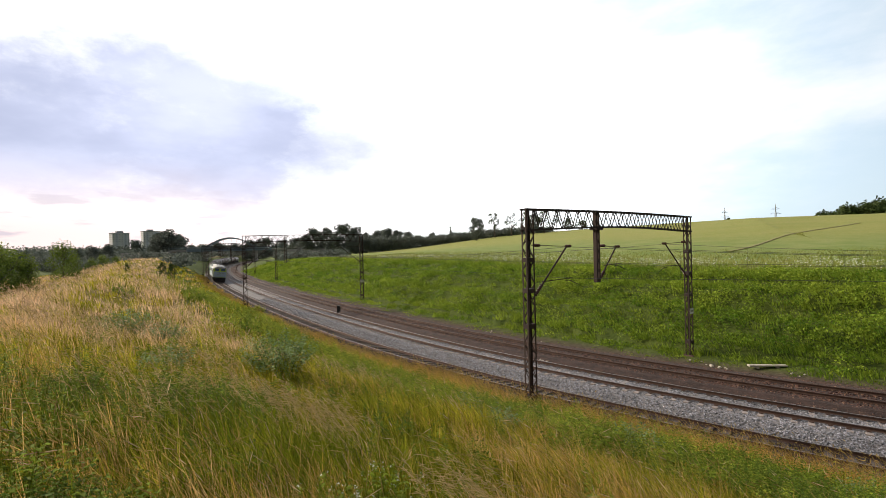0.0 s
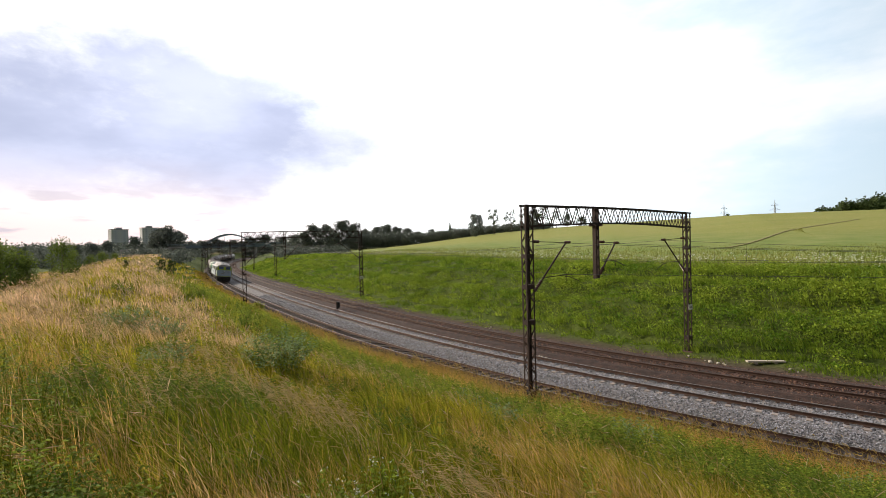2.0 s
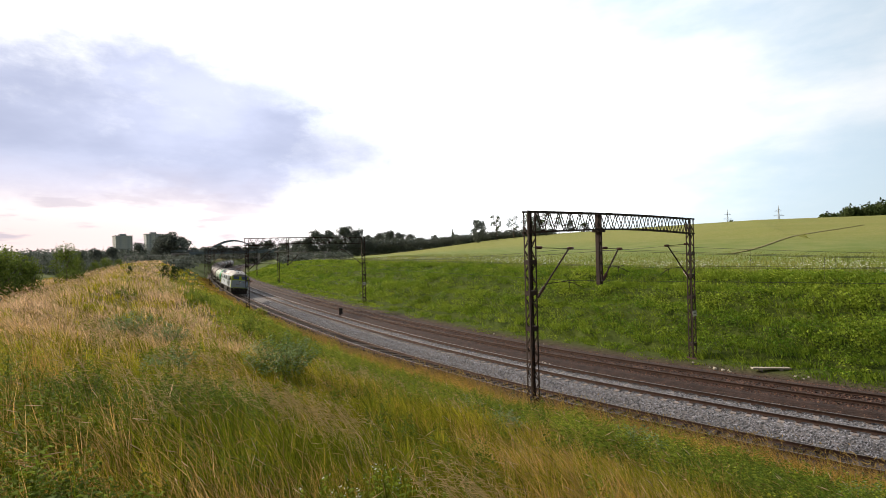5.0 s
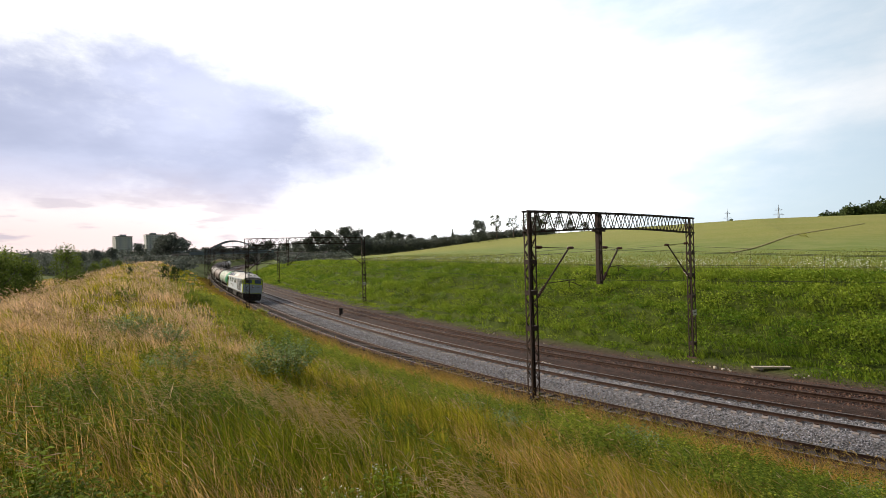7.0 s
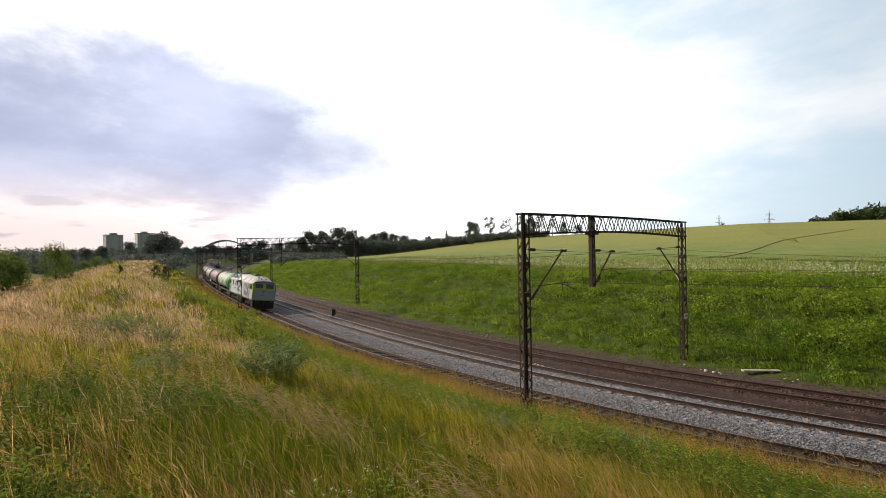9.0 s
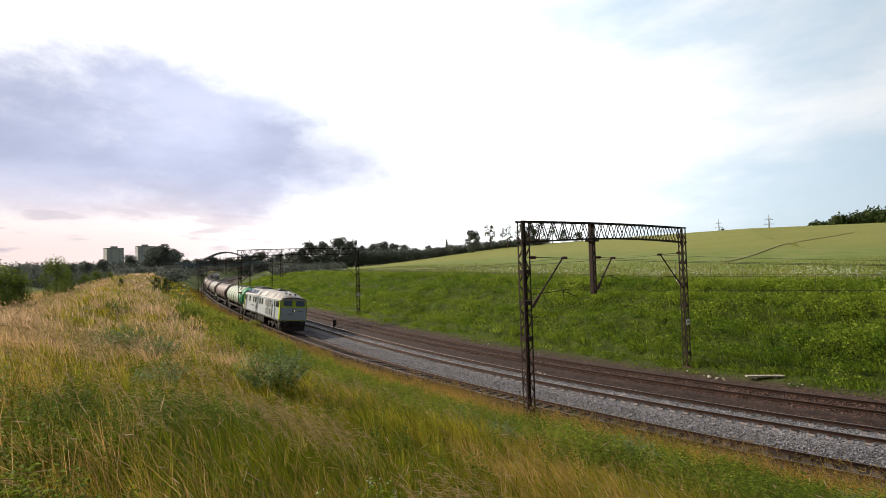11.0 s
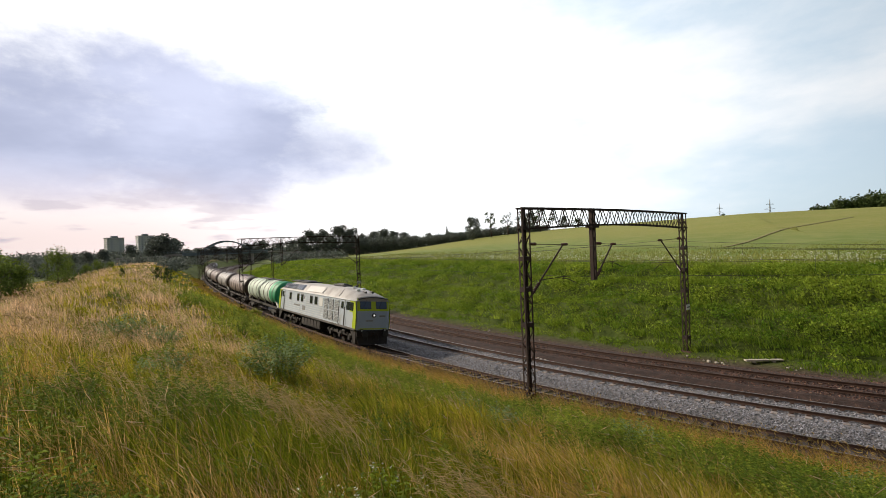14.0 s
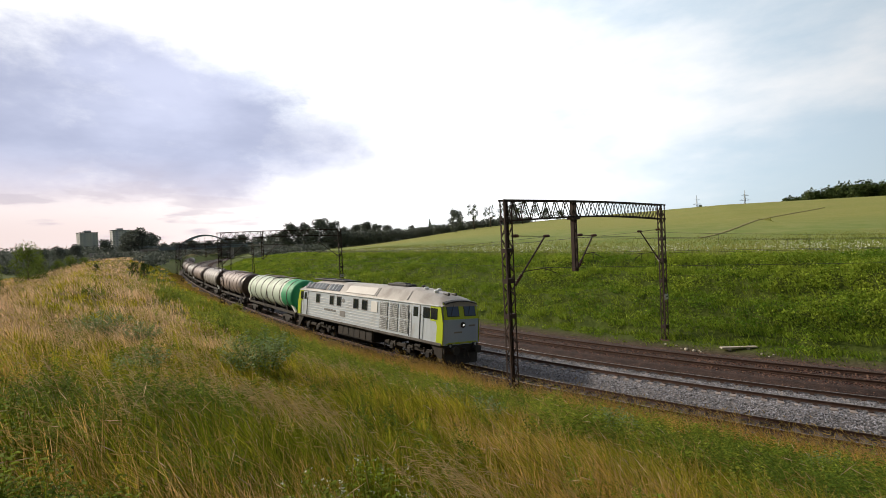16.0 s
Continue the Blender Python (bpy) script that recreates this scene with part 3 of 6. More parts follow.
def build_tracks():
    for k in range(3):
        t = thing("railway_track", TRACK_LABELS[k], "railway track", "parallel railway tracks")
        for side in (-0.7535, 0.7535):
            foot, web, head = 0.062, 0.012, 0.035
            sec = [(-foot, -0.150), (foot, -0.150), (foot, -0.138), (web, -0.118), (web, -0.045), (head, -0.032), (head, -0.006), (-head, -0.006), (-head, -0.032), (-web, -0.045), (-web, -0.118), (-foot, -0.138)]
            rail = sweep("rail", [canted(k, side + o, z) for o, z in sec], RAIL_STEEL, RANGES, t, smooth=False)
            sweep("rail_head", [canted(k, side + o, z) for o, z in ((-0.033, -0.005), (0.033, -0.005), (0.026, 0.001), (-0.026, 0.001))], RAIL_TOP if k < 2 else RAIL_STEEL, RANGES, rail)
        if k == 0:
            me = Shape().box((0, 0, -0.235), (0.25, 2.55, 0.16), bevel=0.015).mesh("sleeper", TIMBER)
        elif k == 1:
            sh = Shape()
            for y0, y1, z0, z1 in ((-1.28, -0.45, -0.17, -0.22), (-0.45, 0.45, -0.22, -0.22), (0.45, 1.28, -0.22, -0.17)):
                pts = []
                for y, z in ((y0, z0), (y1, z1)):
                    pts.append([(-0.15, y, -0.36), (0.15, y, -0.36), (0.11, y, z), (-0.11, y, z)])
                sh.loft(pts)
            me = sh.mesh("sleeper", CONCRETE)
            fix_normals(me)
        else:
            me = Shape().box((0, 0, -0.238), (0.24, 2.5, 0.10), bevel=0.012).mesh("sleeper", OLD_CONCRETE)
        rest = Shape()
        step = (0.62, 0.6, 0.65)[k]
        rng = random.Random(10 + k)
        near = np.arange(-52, 100, step)
        clip = Shape()
        clip.box((0, 0, -0.158), (0.17, 0.36, 0.03), bevel=0.006)
        clip_me = clip.mesh("rail_fastening", RAIL_STEEL)
        for i, s in enumerate(near):
            h = heading(s) + rng.uniform(-0.012, 0.012)
            p = on_line(s, TRACK_OFFSETS[k] + rng.uniform(-0.02, 0.02), TRACK_Z[k] + rng.uniform(-0.012, 0.006))
            m = Matrix.Translation(p) @ Matrix.Rotation(math.pi / 2 - h, 4, "Z") @ Matrix.Rotation(math.atan(CANT[k]), 4, "X")
            sl = part("sleeper", me, None, t, m=m)
            if k == 1 and s < 45 or k == 0 and s < 25:
                for ro in (-0.7535, 0.7535):
                    part("rail_fastening", clip_me, None, sl, m=pose(0, ro, 0))
        for s in np.arange(near[-1] + step, 330, step):
            h = heading(s)
            q = Matrix.Rotation(math.pi / 2 - h, 3, "Z")
            rest.box(on_line(s, TRACK_OFFSETS[k], TRACK_Z[k] - 0.225), (0.25, 2.55, 0.13), q)
        tagged(part("far_sleeper", rest, SLEEPER_KINDS[k], t), "receding row of railway sleepers", kind="stuff")


def build_ballast():
    bed = thing("ballast_bed", "crushed stone ballast under three railway tracks", "ballast")
    sweep("dark_bed", [(-2.9, -0.62), (-1.95, -0.1), (-1.3, -0.07), (1.3, -0.37), (1.75, -0.42), (2.4, -0.6)], BALLAST_DARK, RANGES, bed)
    sweep("grey_bed", [(1.25, -0.62), (1.62, -0.42), (2.45, -0.2), (2.95, -0.185), (3.3, -0.215), (5.3, -0.23), (5.75, -0.22), (6.5, -0.62)], BALLAST_GREY, RANGES, bed)
    sweep("brown_bed", [(5.6, -0.64), (5.9, -0.36), (6.5, -0.14), (6.9, -0.085), (9.3, -0.085), (9.9, -0.12), (11.2, -0.32), (12.2, -0.64)], BALLAST_BROWN, RANGES, bed)
    tagged(bed, kind="structure")


def stones(name, label, mat, boxes, count, size, seed):
    """Scattered crushed stones, thicker near the camera: boxes of (s0, s1, o0, o1, z0, z1)."""
    rng = np.random.default_rng(seed)
    base = np.array([(1, 0, 0), (-1, 0, 0), (0, 1, 0), (0, -1, 0), (0, 0, 1), (0, 0, -1)], float)
    tri = np.array([(0, 2, 4), (2, 1, 4), (1, 3, 4), (3, 0, 4), (2, 0, 5), (1, 2, 5), (3, 1, 5), (0, 3, 5)])
    P = []
    for s0, s1, o0, o1, z0, z1 in boxes:
        n = count
        s = s0 + (s1 - s0) * rng.random(n) ** 1.5
        u = rng.random(n)
        o, z = o0 + (o1 - o0) * u, z0 + (z1 - z0) * u
        h = np.interp(s, STATIONS, HEADING)
        P.append(np.stack([np.interp(s, STATIONS, LINE_X) + o * np.cos(h), np.interp(s, STATIONS, LINE_Y) - o * np.sin(h), z + rng.uniform(-0.01, 0.02, n)], 1))
    P = np.concatenate(P)
    n = len(P)
    sc = size * rng.uniform(0.6, 1.5, (n, 1, 1)) * rng.uniform(0.6, 1.2, (n, 6, 1))
    ang = rng.random(n) * 6.28
    ca, sa = np.cos(ang)[:, None], np.sin(ang)[:, None]
    v = base[None] * sc
    v = np.stack([v[..., 0] * ca - v[..., 1] * sa, v[..., 0] * sa + v[..., 1] * ca + v[..., 2] * 0.4, v[..., 2] * 0.8 - v[..., 0] * 0.3], -1) + P[:, None]
    f = tri[None] + (np.arange(n) * 6)[:, None, None]
    me = raw_mesh(name, v.reshape(-1, 3), f.reshape(-1, 3), mat)
    tagged(new(name, me), label, "gravel", kind="stuff")


# ------------------------------------------------------------------ catenary gantries
def lattice_post(height, wide, deep, step):
    """A riveted post: four corner angles, zigzag lacing and batten plates; x is the wide way."""
    sh = Shape()
    for sx in (-1, 1):
        for sy in (-1, 1):
            x, y = sx * wide / 2, sy * deep / 2
            sh.box((x, y - sy * 0.03, height / 2), (0.016, 0.075, height))
            sh.box((x - sx * 0.03, y, height / 2), (0.075, 0.016, height))
    return sh


def post_lacing(height, wide, deep, step):
    sh = Shape()
    n = int(height / step)
    for i in range(n):
        z0, z1 = 0.25 + i * step, 0.25 + (i + 1) * step
        if z1 > height - 0.1:
            break
        for sy in (-1, 1):
            a, b = (-wide / 2, wide / 2) if i % 2 == 0 else (wide / 2, -wide / 2)
            sh.bar((a, sy * deep / 2, z0), (b, sy * deep / 2, z1), 0.012, 0.05)
        for sx in (-1, 1):
            a, b = (-deep / 2, deep / 2) if i % 2 else (deep / 2, -deep / 2)
            sh.bar((sx * wide / 2, a, z0), (sx * wide / 2, b, z1), 0.012, 0.04)
    return sh


def ribbed_body(a, b, discs, r, n=8):
    """An insulator string from a to b: one turned body with discs on a thin core."""
    d = (b - a).normalized()
    u = d.orthogonal().normalized()
    w = d.cross(u)
    rings = []
    for k in range(discs):
        for step, rad in ((0.0, 0.35), (0.2, 1.0), (0.55, 0.9), (0.7, 0.35)):
            p = a.lerp(b, (k + step) / discs)
            rings.append([tuple(p + (u * math.cos(6.2832 * i / n) + w * math.sin(6.2832 * i / n)) * r * rad) for i in range(n)])
    return Shape().loft(rings)


def cantilever(parent, root_x, root_z, tip_x, tip_z, sign):
    """A catenary arm: raking tube, top tie with insulators, steady arm with its curved registration arm."""
    arm = part("cantilever_tube", Shape().rod((root_x, 0, root_z), (tip_x, 0, tip_z), 0.042, 8), MAST_STEEL, parent, "raking catenary arm tube")
    A, B = Vector((root_x, 0, root_z)), Vector((tip_x, 0, tip_z))
    ins = ribbed_body(A.lerp(B, 0.066), A.lerp(B, 0.27), 7, 0.085)
    part("insulator", ins, INSULATOR, arm)
    tie = Shape().rod((root_x - sign * 0.05, 0, tip_z + 0.12), (tip_x + sign * 0.35, 0, tip_z + 0.02), 0.018, 6)
    top = part("top_tie", tie, MAST_STEEL, parent)
    ins = ribbed_body(Vector((root_x + sign * 0.12, 0, tip_z + 0.115)), Vector((root_x + sign * 0.54, 0, tip_z + 0.105)), 6, 0.08)
    part("insulator", ins, INSULATOR, top)
    ins = ribbed_body(Vector((tip_x - sign * 0.05, 0, tip_z + 0.04)), Vector((tip_x + sign * 0.37, 0, tip_z + 0.04)), 6, 0.075)
    part("insulator", ins, INSULATOR, top)
    sz = root_z + 0.75
    fx = root_x + (tip_x - root_x) * 0.26
    steady = Shape().rod((fx, 0, sz), (tip_x + sign * 0.45, 0, sz + 0.05), 0.022, 6)
    pts = [Vector((tip_x - sign * 0.1 + sign * 0.22 * k, 0, sz - 0.05 - 0.26 * math.sin(k / 5 * math.pi * 0.5) ** 2 + 0.05 * math.sin(k / 5 * math.pi))) for k in range(6)]
    for a, b in zip(pts, pts[1:]):
        steady.rod(a, b, 0.02, 6)
    steady.rod((tip_x, 0, sz + 0.02), (tip_x, 0, sz - 0.3), 0.015, 6)
    part("steady_arm", steady, MAST_STEEL, parent)


def build_gantry(left, right, top, drop_at=0.34, drop_z=5.5, plate=False, near=False):
    """left, right: feet of the two posts; top: height of the truss's upper chord."""
    L3, R3 = Vector((*left, 0)), Vector((*right, 0))
    span = (R3 - L3).length
    ang = math.atan2(R3.y - L3.y, R3.x - L3.x)
    g = thing("catenary_gantry", "dark rusty lattice steel portal gantry spanning three railway tracks", "gantry", "gantries over the railway", Matrix.Translation(L3) @ Matrix.Rotation(ang, 4, "Z"))
    inv = g.matrix_basis.inverted()
    deep, wide, truss = 0.3, 0.48, 0.95
    for x, foot in ((0, L3), (span, R3)):
        z0 = ground_z(foot.x, foot.y) - 0.25
        hgt = top - z0
        p = part("lattice_post", lattice_post(hgt, wide, deep, 0.55), MAST_STEEL, g, m=pose(x, 0, z0))
        part("lacing", post_lacing(hgt, wide, deep, 0.55), STEEL_RUST, p)
        for zb in (hgt - 2.3, hgt - 3.7, 1.1, hgt * 0.45):
            part("batten_plate", Shape().box((0, 0, 0), (wide + 0.03, deep + 0.03, 0.2)), MAST_STEEL, p, m=pose(0, 0, zb))
        part("footing", Shape().box((0, 0, 0.05), (0.8, 0.8, 0.4), bevel=0.05), OLD_CONCRETE, p)
    # truss: four chords rising slightly towards the middle, zigzags on both faces
    n = 6
    xs = [-0.3 + (span + 0.6) * i / n for i in range(n + 1)]

    def camber(x):
        return 0.22 * math.sin(math.pi * min(max(x / span, 0), 1))

    beam = None
    for sy in (-deep / 2, deep / 2):
        for lift, dz in ((0.35, 0.0), (1.0, -truss)):
            rings = [[(a, sy + dy, top + dz + camber(a) * lift + dh) for dy, dh in ((-0.04, -0.0425), (0.04, -0.0425), (0.04, 0.0425), (-0.04, 0.0425))] for a in xs]
            ch = part("truss_chord", Shape().loft(rings), MAST_STEEL, g)
            beam = beam or ch
    diag = Shape()
    cells = 38
    for sy in (-deep / 2, deep / 2):
        for i in range(cells):
            a, b = span * i / cells, span * (i + 1) / cells
            shift = 0.0 if sy < 0 else span / cells / 2
            za, zb = (top - truss, top) if i % 2 == 0 else (top, top - truss)
            pa = (a + shift, sy, za + camber(a) * (1 if i % 2 == 0 else 0.35))
            pb = (b + shift, sy, zb + camber(b) * (0.35 if i % 2 == 0 else 1))
            diag.bar(pa, pb, 0.02, 0.05)
            if near:
                part("truss_diagonal", Shape().bar(pa, pb, 0.02, 0.05), STEEL_RUST, beam)
    if not near:
        tagged(part("truss_diagonals", diag, STEEL_RUST, beam), kind="stuff")
    tie = Shape().box((0, 0, 0), (0.05, deep, 0.03)).mesh("cross_tie", MAST_STEEL)
    for i in range(14):
        x = span * i / 13
        part("cross_tie", tie, None, beam, m=pose(x, 0, top + camber(x) * 0.35))
    # hanging post between the first two tracks
    dx = span * drop_at
    d = Shape()
    for sx in (-0.11, 0.11):
        d.box((sx, 0, (top + drop_z) / 2), (0.09, 0.2, top + 0.1 - drop_z))
    for k in range(6):
        d.box((0, 0, drop_z + 0.1 + k * (top - truss - drop_z - 0.1) / 5), (0.3, 0.16, 0.09))
    hanger = part("hanging_post", d, MAST_STEEL, g)
    part("gusset_plate", Shape().box((dx * 0, 0, 0), (0.55, 0.46, 0.12)), MAST_STEEL, hanger, m=pose(0, 0, top - truss + 0.1))
    hanger.matrix_basis = pose(dx, 0, 0)
    cantilever(g, 0.25, top - 4.1, 2.75, top - 1.75, 1)
    cantilever(g, dx + 0.2, top - 3.55, dx + 1.75, top - 1.85, 1)
    cantilever(g, span - 0.25, top - 3.9, span - 2.9, top - 1.75, -1)
    if plate:
        part("number_plate", Shape().box((span, -deep / 2 - 0.03, 2.9), (0.5, 0.015, 0.36), bevel=0.004), PLATE_WHITE, g, "white enamel plate with dark marks")
        bars = Shape()
        for k, w in enumerate((0.10, 0.08, 0.09)):
            bars.box((span - 0.12 + 0.12 * k, -deep / 2 - 0.043, 2.9), (w, 0.006, 0.09))
        part("plate_bars", bars, BLACK_RUBBER, g)
    return g


GANTRIES = [((3.88, 20.64), (16.17, 29.91), 9.1, 0.343, 5.5), ((-26.2, 59.6), (-11.9, 65.7), 9.6, 0.33, 5.9)]
for st in (86, 130, 178, 228):
    a, b = on_line(st, -2.8), on_line(st, 12.6)
    GANTRIES.append(((a.x, a.y), (b.x, b.y), 9.6, 0.33, 5.9))
for i, (a, b, top, frac, dz) in enumerate(GANTRIES):
    build_gantry(a, b, top, frac, dz, plate=(i < 2), near=(i < 3))


def tube(points, r, n=5):
    """A thin wire through points."""
    rings = []
    for i, p in enumerate(points):
        d = (points[min(i + 1, len(points) - 1)] - points[max(i - 1, 0)]).normalized()
        side = d.cross(Vector((0, 0, 1))).normalized()
        up = side.cross(d)
        rings.append([tuple(p + side * math.cos(2 * math.pi * k / n) * r + up * math.sin(2 * math.pi * k / n) * r) for k in range(n)])
    return Shape().loft(rings)


def build_wires():
    """Contact wire, messenger wire and droppers over each track, from gantry to gantry."""
    spots = []
    for i, (a, b, top, frac, dz) in enumerate(GANTRIES):
        A, B = Vector((*a, 0)), Vector((*b, 0))
        d = (B - A).normalized()
        spots.append([(A + d * 2.9, top - 3.3, top - 1.75), (A + d * ((B - A).length * frac + 2.0), top - 2.75, top - 1.85), (B - d * 3.0, top - 3.1, top - 1.75)])
    first = [(on_line(-68, o), 5.8, 7.4) for o in (0.2, 4.4, 8.2)]
    last = [(on_line(300, o), 6.3, 7.8) for o in (0.2, 4.4, 8.2)]
    spots = [first] + spots + [last]
    for k in range(3):
        w = thing("overhead_line", "thin dark overhead contact and messenger wires", "overhead wire", "overhead lines")
        contact, messenger, droppers = [], [], Shape()
        for p, q in zip(spots, spots[1:]):
            (a, ca, ma), (b, cb, mb) = p[k], q[k]
            n = 10
            for i in range(n + 1):
                u = i / n
                xy = a.lerp(b, u)
                zc = ca + (cb - ca) * u
                zm = ma + (mb - ma) * u - 0.85 * 4 * u * (1 - u)
                zm = max(zm, zc + 0.12)
                pc, pm = Vector((xy.x, xy.y, zc)), Vector((xy.x, xy.y, zm))
                if i < n:
                    contact.append(pc)
                    messenger.append(pm)
                if 0 < i < n:
                    droppers.rod(pc, pm, 0.006, 4)
        part("contact_wire", tube(contact, 0.009), BLACK_RUBBER, w)
        part("messenger_wire", tube(messenger, 0.009), BLACK_RUBBER, w)
        tagged(part("dropper_wire", droppers, BLACK_RUBBER, w), kind="stuff")


build_wires()


# ------------------------------------------------------------------ train
def wheelset_mesh(r):
    sh = Shape()
    sh.rod((0, -0.95, 0), (0, 0.95, 0), 0.08, 10)
    for sy in (-1, 1):
        y = sy * 0.72
        prof = [(y - 0.065, r), (y + 0.065, r), (y + 0.065, r - 0.07), (y + 0.03, r - 0.09), (y + 0.03, 0.16), (y + 0.1, 0.14), (y - 0.1, 0.14), (y - 0.03, 0.16), (y - 0.03, r - 0.09), (y - 0.065, r - 0.07)]
        sh.lathe(prof + prof[:1], "Y", 20)
        for k in range(4):
            a = k * math.pi / 2
            sh.box((math.cos(a) * r * 0.55, y + sy * 0.04, math.sin(a) * r * 0.55), (0.09, 0.03, 0.09))
    me = sh.mesh("wheelset", UNDER)
    fix_normals(me)
    return me


LOCO_WHEEL, WAGON_WHEEL = wheelset_mesh(0.525), wheelset_mesh(0.46)
WHEELSETS = []


def body_section(half, z0, z1, ztop, shrink=1.0):
    """Right half to left half outline (y, z) of the loco body with its rounded roof."""
    pts = [(-half, z0), (-half, z1)]
    for k in range(1, 8):
        a = math.pi * k / 8
        pts.append((-half * shrink * math.cos(a) * (0.97), z1 + (ztop - z1) * math.sin(a) ** 0.8))
    return pts + [(half, z1), (half, z0)]


def build_loco():
    """Six-axle diesel locomotive; x forward, y to its left, z from the rail top."""
    loco = thing("diesel_locomotive", "silver and lime six-axle diesel locomotive pulling tank wagons", "locomotive")
    HL, HW = 9.65, 1.475
    z0, z1, zt = 1.32, 3.50, 4.42
    # body sides: a lofted shell between the cabs
    sh = Shape()
    rings = []
    xs = [-9.62, -9.3, -8.5, 8.5, 9.3, 9.62]
    for x in xs:
        e = abs(x)
        w = HW if e < 9 else HW - (e - 9.0) * 0.12
        rings.append([(x - math.copysign(max(0, z - 2.55) * (0.24 if e > 9 else 0.0), x), y * w / HW, z) for y, z in ((-HW, z0), (-HW, 2.2), (-HW, z1), (HW, z1), (HW, 2.2), (HW, z0))])
    sh.loft(rings)
    part("body_shell", sh, LOCO_SILVER, loco, "ribbed silver-grey body sides")
    # roof
    sh = Shape()
    rings = []
    for x, top, drop in ((-9.5, 3.76, 0), (-9.1, 3.98, 0), (-6.9, zt, 0), (6.1, zt, 0), (7.6, 4.26, 0), (9.1, 3.98, 0), (9.5, 3.76, 0)):
        ring = []
        for k in range(13):
            y = (-1.495, -1.47, -1.38, -0.98, -0.82, -0.55, 0.0, 0.55, 0.82, 0.98, 1.38, 1.47, 1.495)[k]
            u = (0.0, 0.06, 0.18, 0.76, 0.88, 0.97, 1.0, 0.97, 0.88, 0.76, 0.18, 0.06, 0.0)[k]
            ring.append((x, y, z1 - 0.02 + (top - z1 + 0.02) * u))
        rings.append(ring)
    sh.loft(rings)
    roof = part("roof", sh, LOCO_ROOF, loco, "dusty grey curved roof", smooth=True)
    part("gutter", Shape().box((0, -HW - 0.03, z1), (18.6, 0.06, 0.07), bevel=0.01).box((0, HW + 0.03, z1), (18.6, 0.06, 0.07), bevel=0.01), LOCO_TRIM, loco, "pale roof gutter")
    # horizontal ribs pressed into the sides
    for side in (-1, 1):
        sh = Shape()
        for k in range(8):
            sh.box((-0.9, side * (HW + 0.008), 1.62 + 0.2 * k), (15.2, 0.022, 0.045), bevel=0.008)
        part("side_ribs", sh, LOCO_TRIM, loco)
        part("sill", Shape().box((0, side * (HW + 0.02), z0 + 0.02), (19.1, 0.06, 0.16), bevel=0.015), SILL, loco, "grimy sill beam")
        for x, w in ((-5.85, 0.6), (-3.5, 0.6), (-2.35, 0.6), (0.12, 0.64), (1.3, 0.64)):
            win = part("side_window", Shape().box((0, 0, 0), (w, 0.03, 0.66), bevel=0.01), WINDOW_DARK, loco, m=pose(x, side * (HW + 0.022), 2.95))
            part("window_frame", Shape().box((0, 0, 0), (w + 0.12, 0.022, 0.78), bevel=0.01), LOCO_SEAM, win, m=pose(0, -side * 0.006, 0))
        part("reflecting_panel", Shape().box((2.55, side * (HW + 0.026), 2.93), (0.8, 0.03, 0.74), bevel=0.01), PANEL_REFLECTION, loco, "side panel painted white for the sky it reflects")
        for i in range(3):
            for z, hh in ((2.90, 0.98), (1.98, 0.86)):
                gx = 3.72 + i * 1.13
                gr = part("grille", Shape().box((0, 0, 0), (0.9, 0.035, hh * 0.9), bevel=0.01), SIDE_GRILLE, loco, "grey mesh ventilation grille", m=pose(gx, side * (HW + 0.022), z))
                sl = Shape()
                n = 7
                for k in range(n):
                    sl.box((0, side * 0.022, -hh * 0.4 + hh * 0.8 * k / (n - 1)), (0.86, 0.018, 0.02), Matrix.Rotation(radians(25), 3, "X"))
                    sl.box((-0.4 + 0.8 * k / (n - 1), side * 0.02, 0), (0.02, 0.016, hh * 0.84))
                tagged(part("slats", sl, LOCO_TRIM, gr), kind="stuff")
        for dx in (7.15, -8.15):
            dr = part("cab_door", Shape().box((0, 0, 0), (0.78, 0.03, 2.0), bevel=0.015), LOCO_SILVER, loco, "silver cab door", m=pose(dx, side * (HW + 0.02), 2.42))
            part("door_window", Shape().box((0, side * 0.018, 0.6), (0.46, 0.02, 0.58), bevel=0.02), WINDOW_DARK, dr)
            part("door_gap", Shape().box((0, -side * 0.006, 0), (0.86, 0.02, 2.07)), LOCO_SEAM, dr)
            for e in (-0.52, 0.52):
                part("handrail", Shape().rod((e, side * 0.09, -0.95), (e, side * 0.09, 0.45), 0.022, 6).rod((e, side * 0.09, -0.95), (e, 0, -0.95), 0.018, 5).rod((e, side * 0.09, 0.45), (e, 0, 0.45), 0.018, 5), BLACK_RUBBER, dr)
        part("lettering_bars", Shape().box((-4.55, side * (HW + 0.024), 2.18), (0.26, 0.012, 0.15)).box((-4.2, side * (HW + 0.024), 2.18), (0.3, 0.012, 0.15)).box((-3.8, side * (HW + 0.024), 2.18), (0.36, 0.012, 0.15)).box((-3.36, side * (HW + 0.024), 2.18), (0.34, 0.012, 0.15)).box((-2.95, side * (HW + 0.024), 2.18), (0.28, 0.012, 0.15)), LOCO_SEAM, loco, "row of dark lettering bars")
        part("works_plate", Shape().box((-1.75, side * (HW + 0.024), 2.05), (0.75, 0.012, 0.42)), LOCO_SEAM, loco, "grey data panel")
        part("badge", Shape().rod((-1.7, side * (HW + 0.005), 3.05), (-1.7, side * (HW + 0.03), 3.05), 0.16, 12), LOCO_SEAM, loco, "round dark badge")
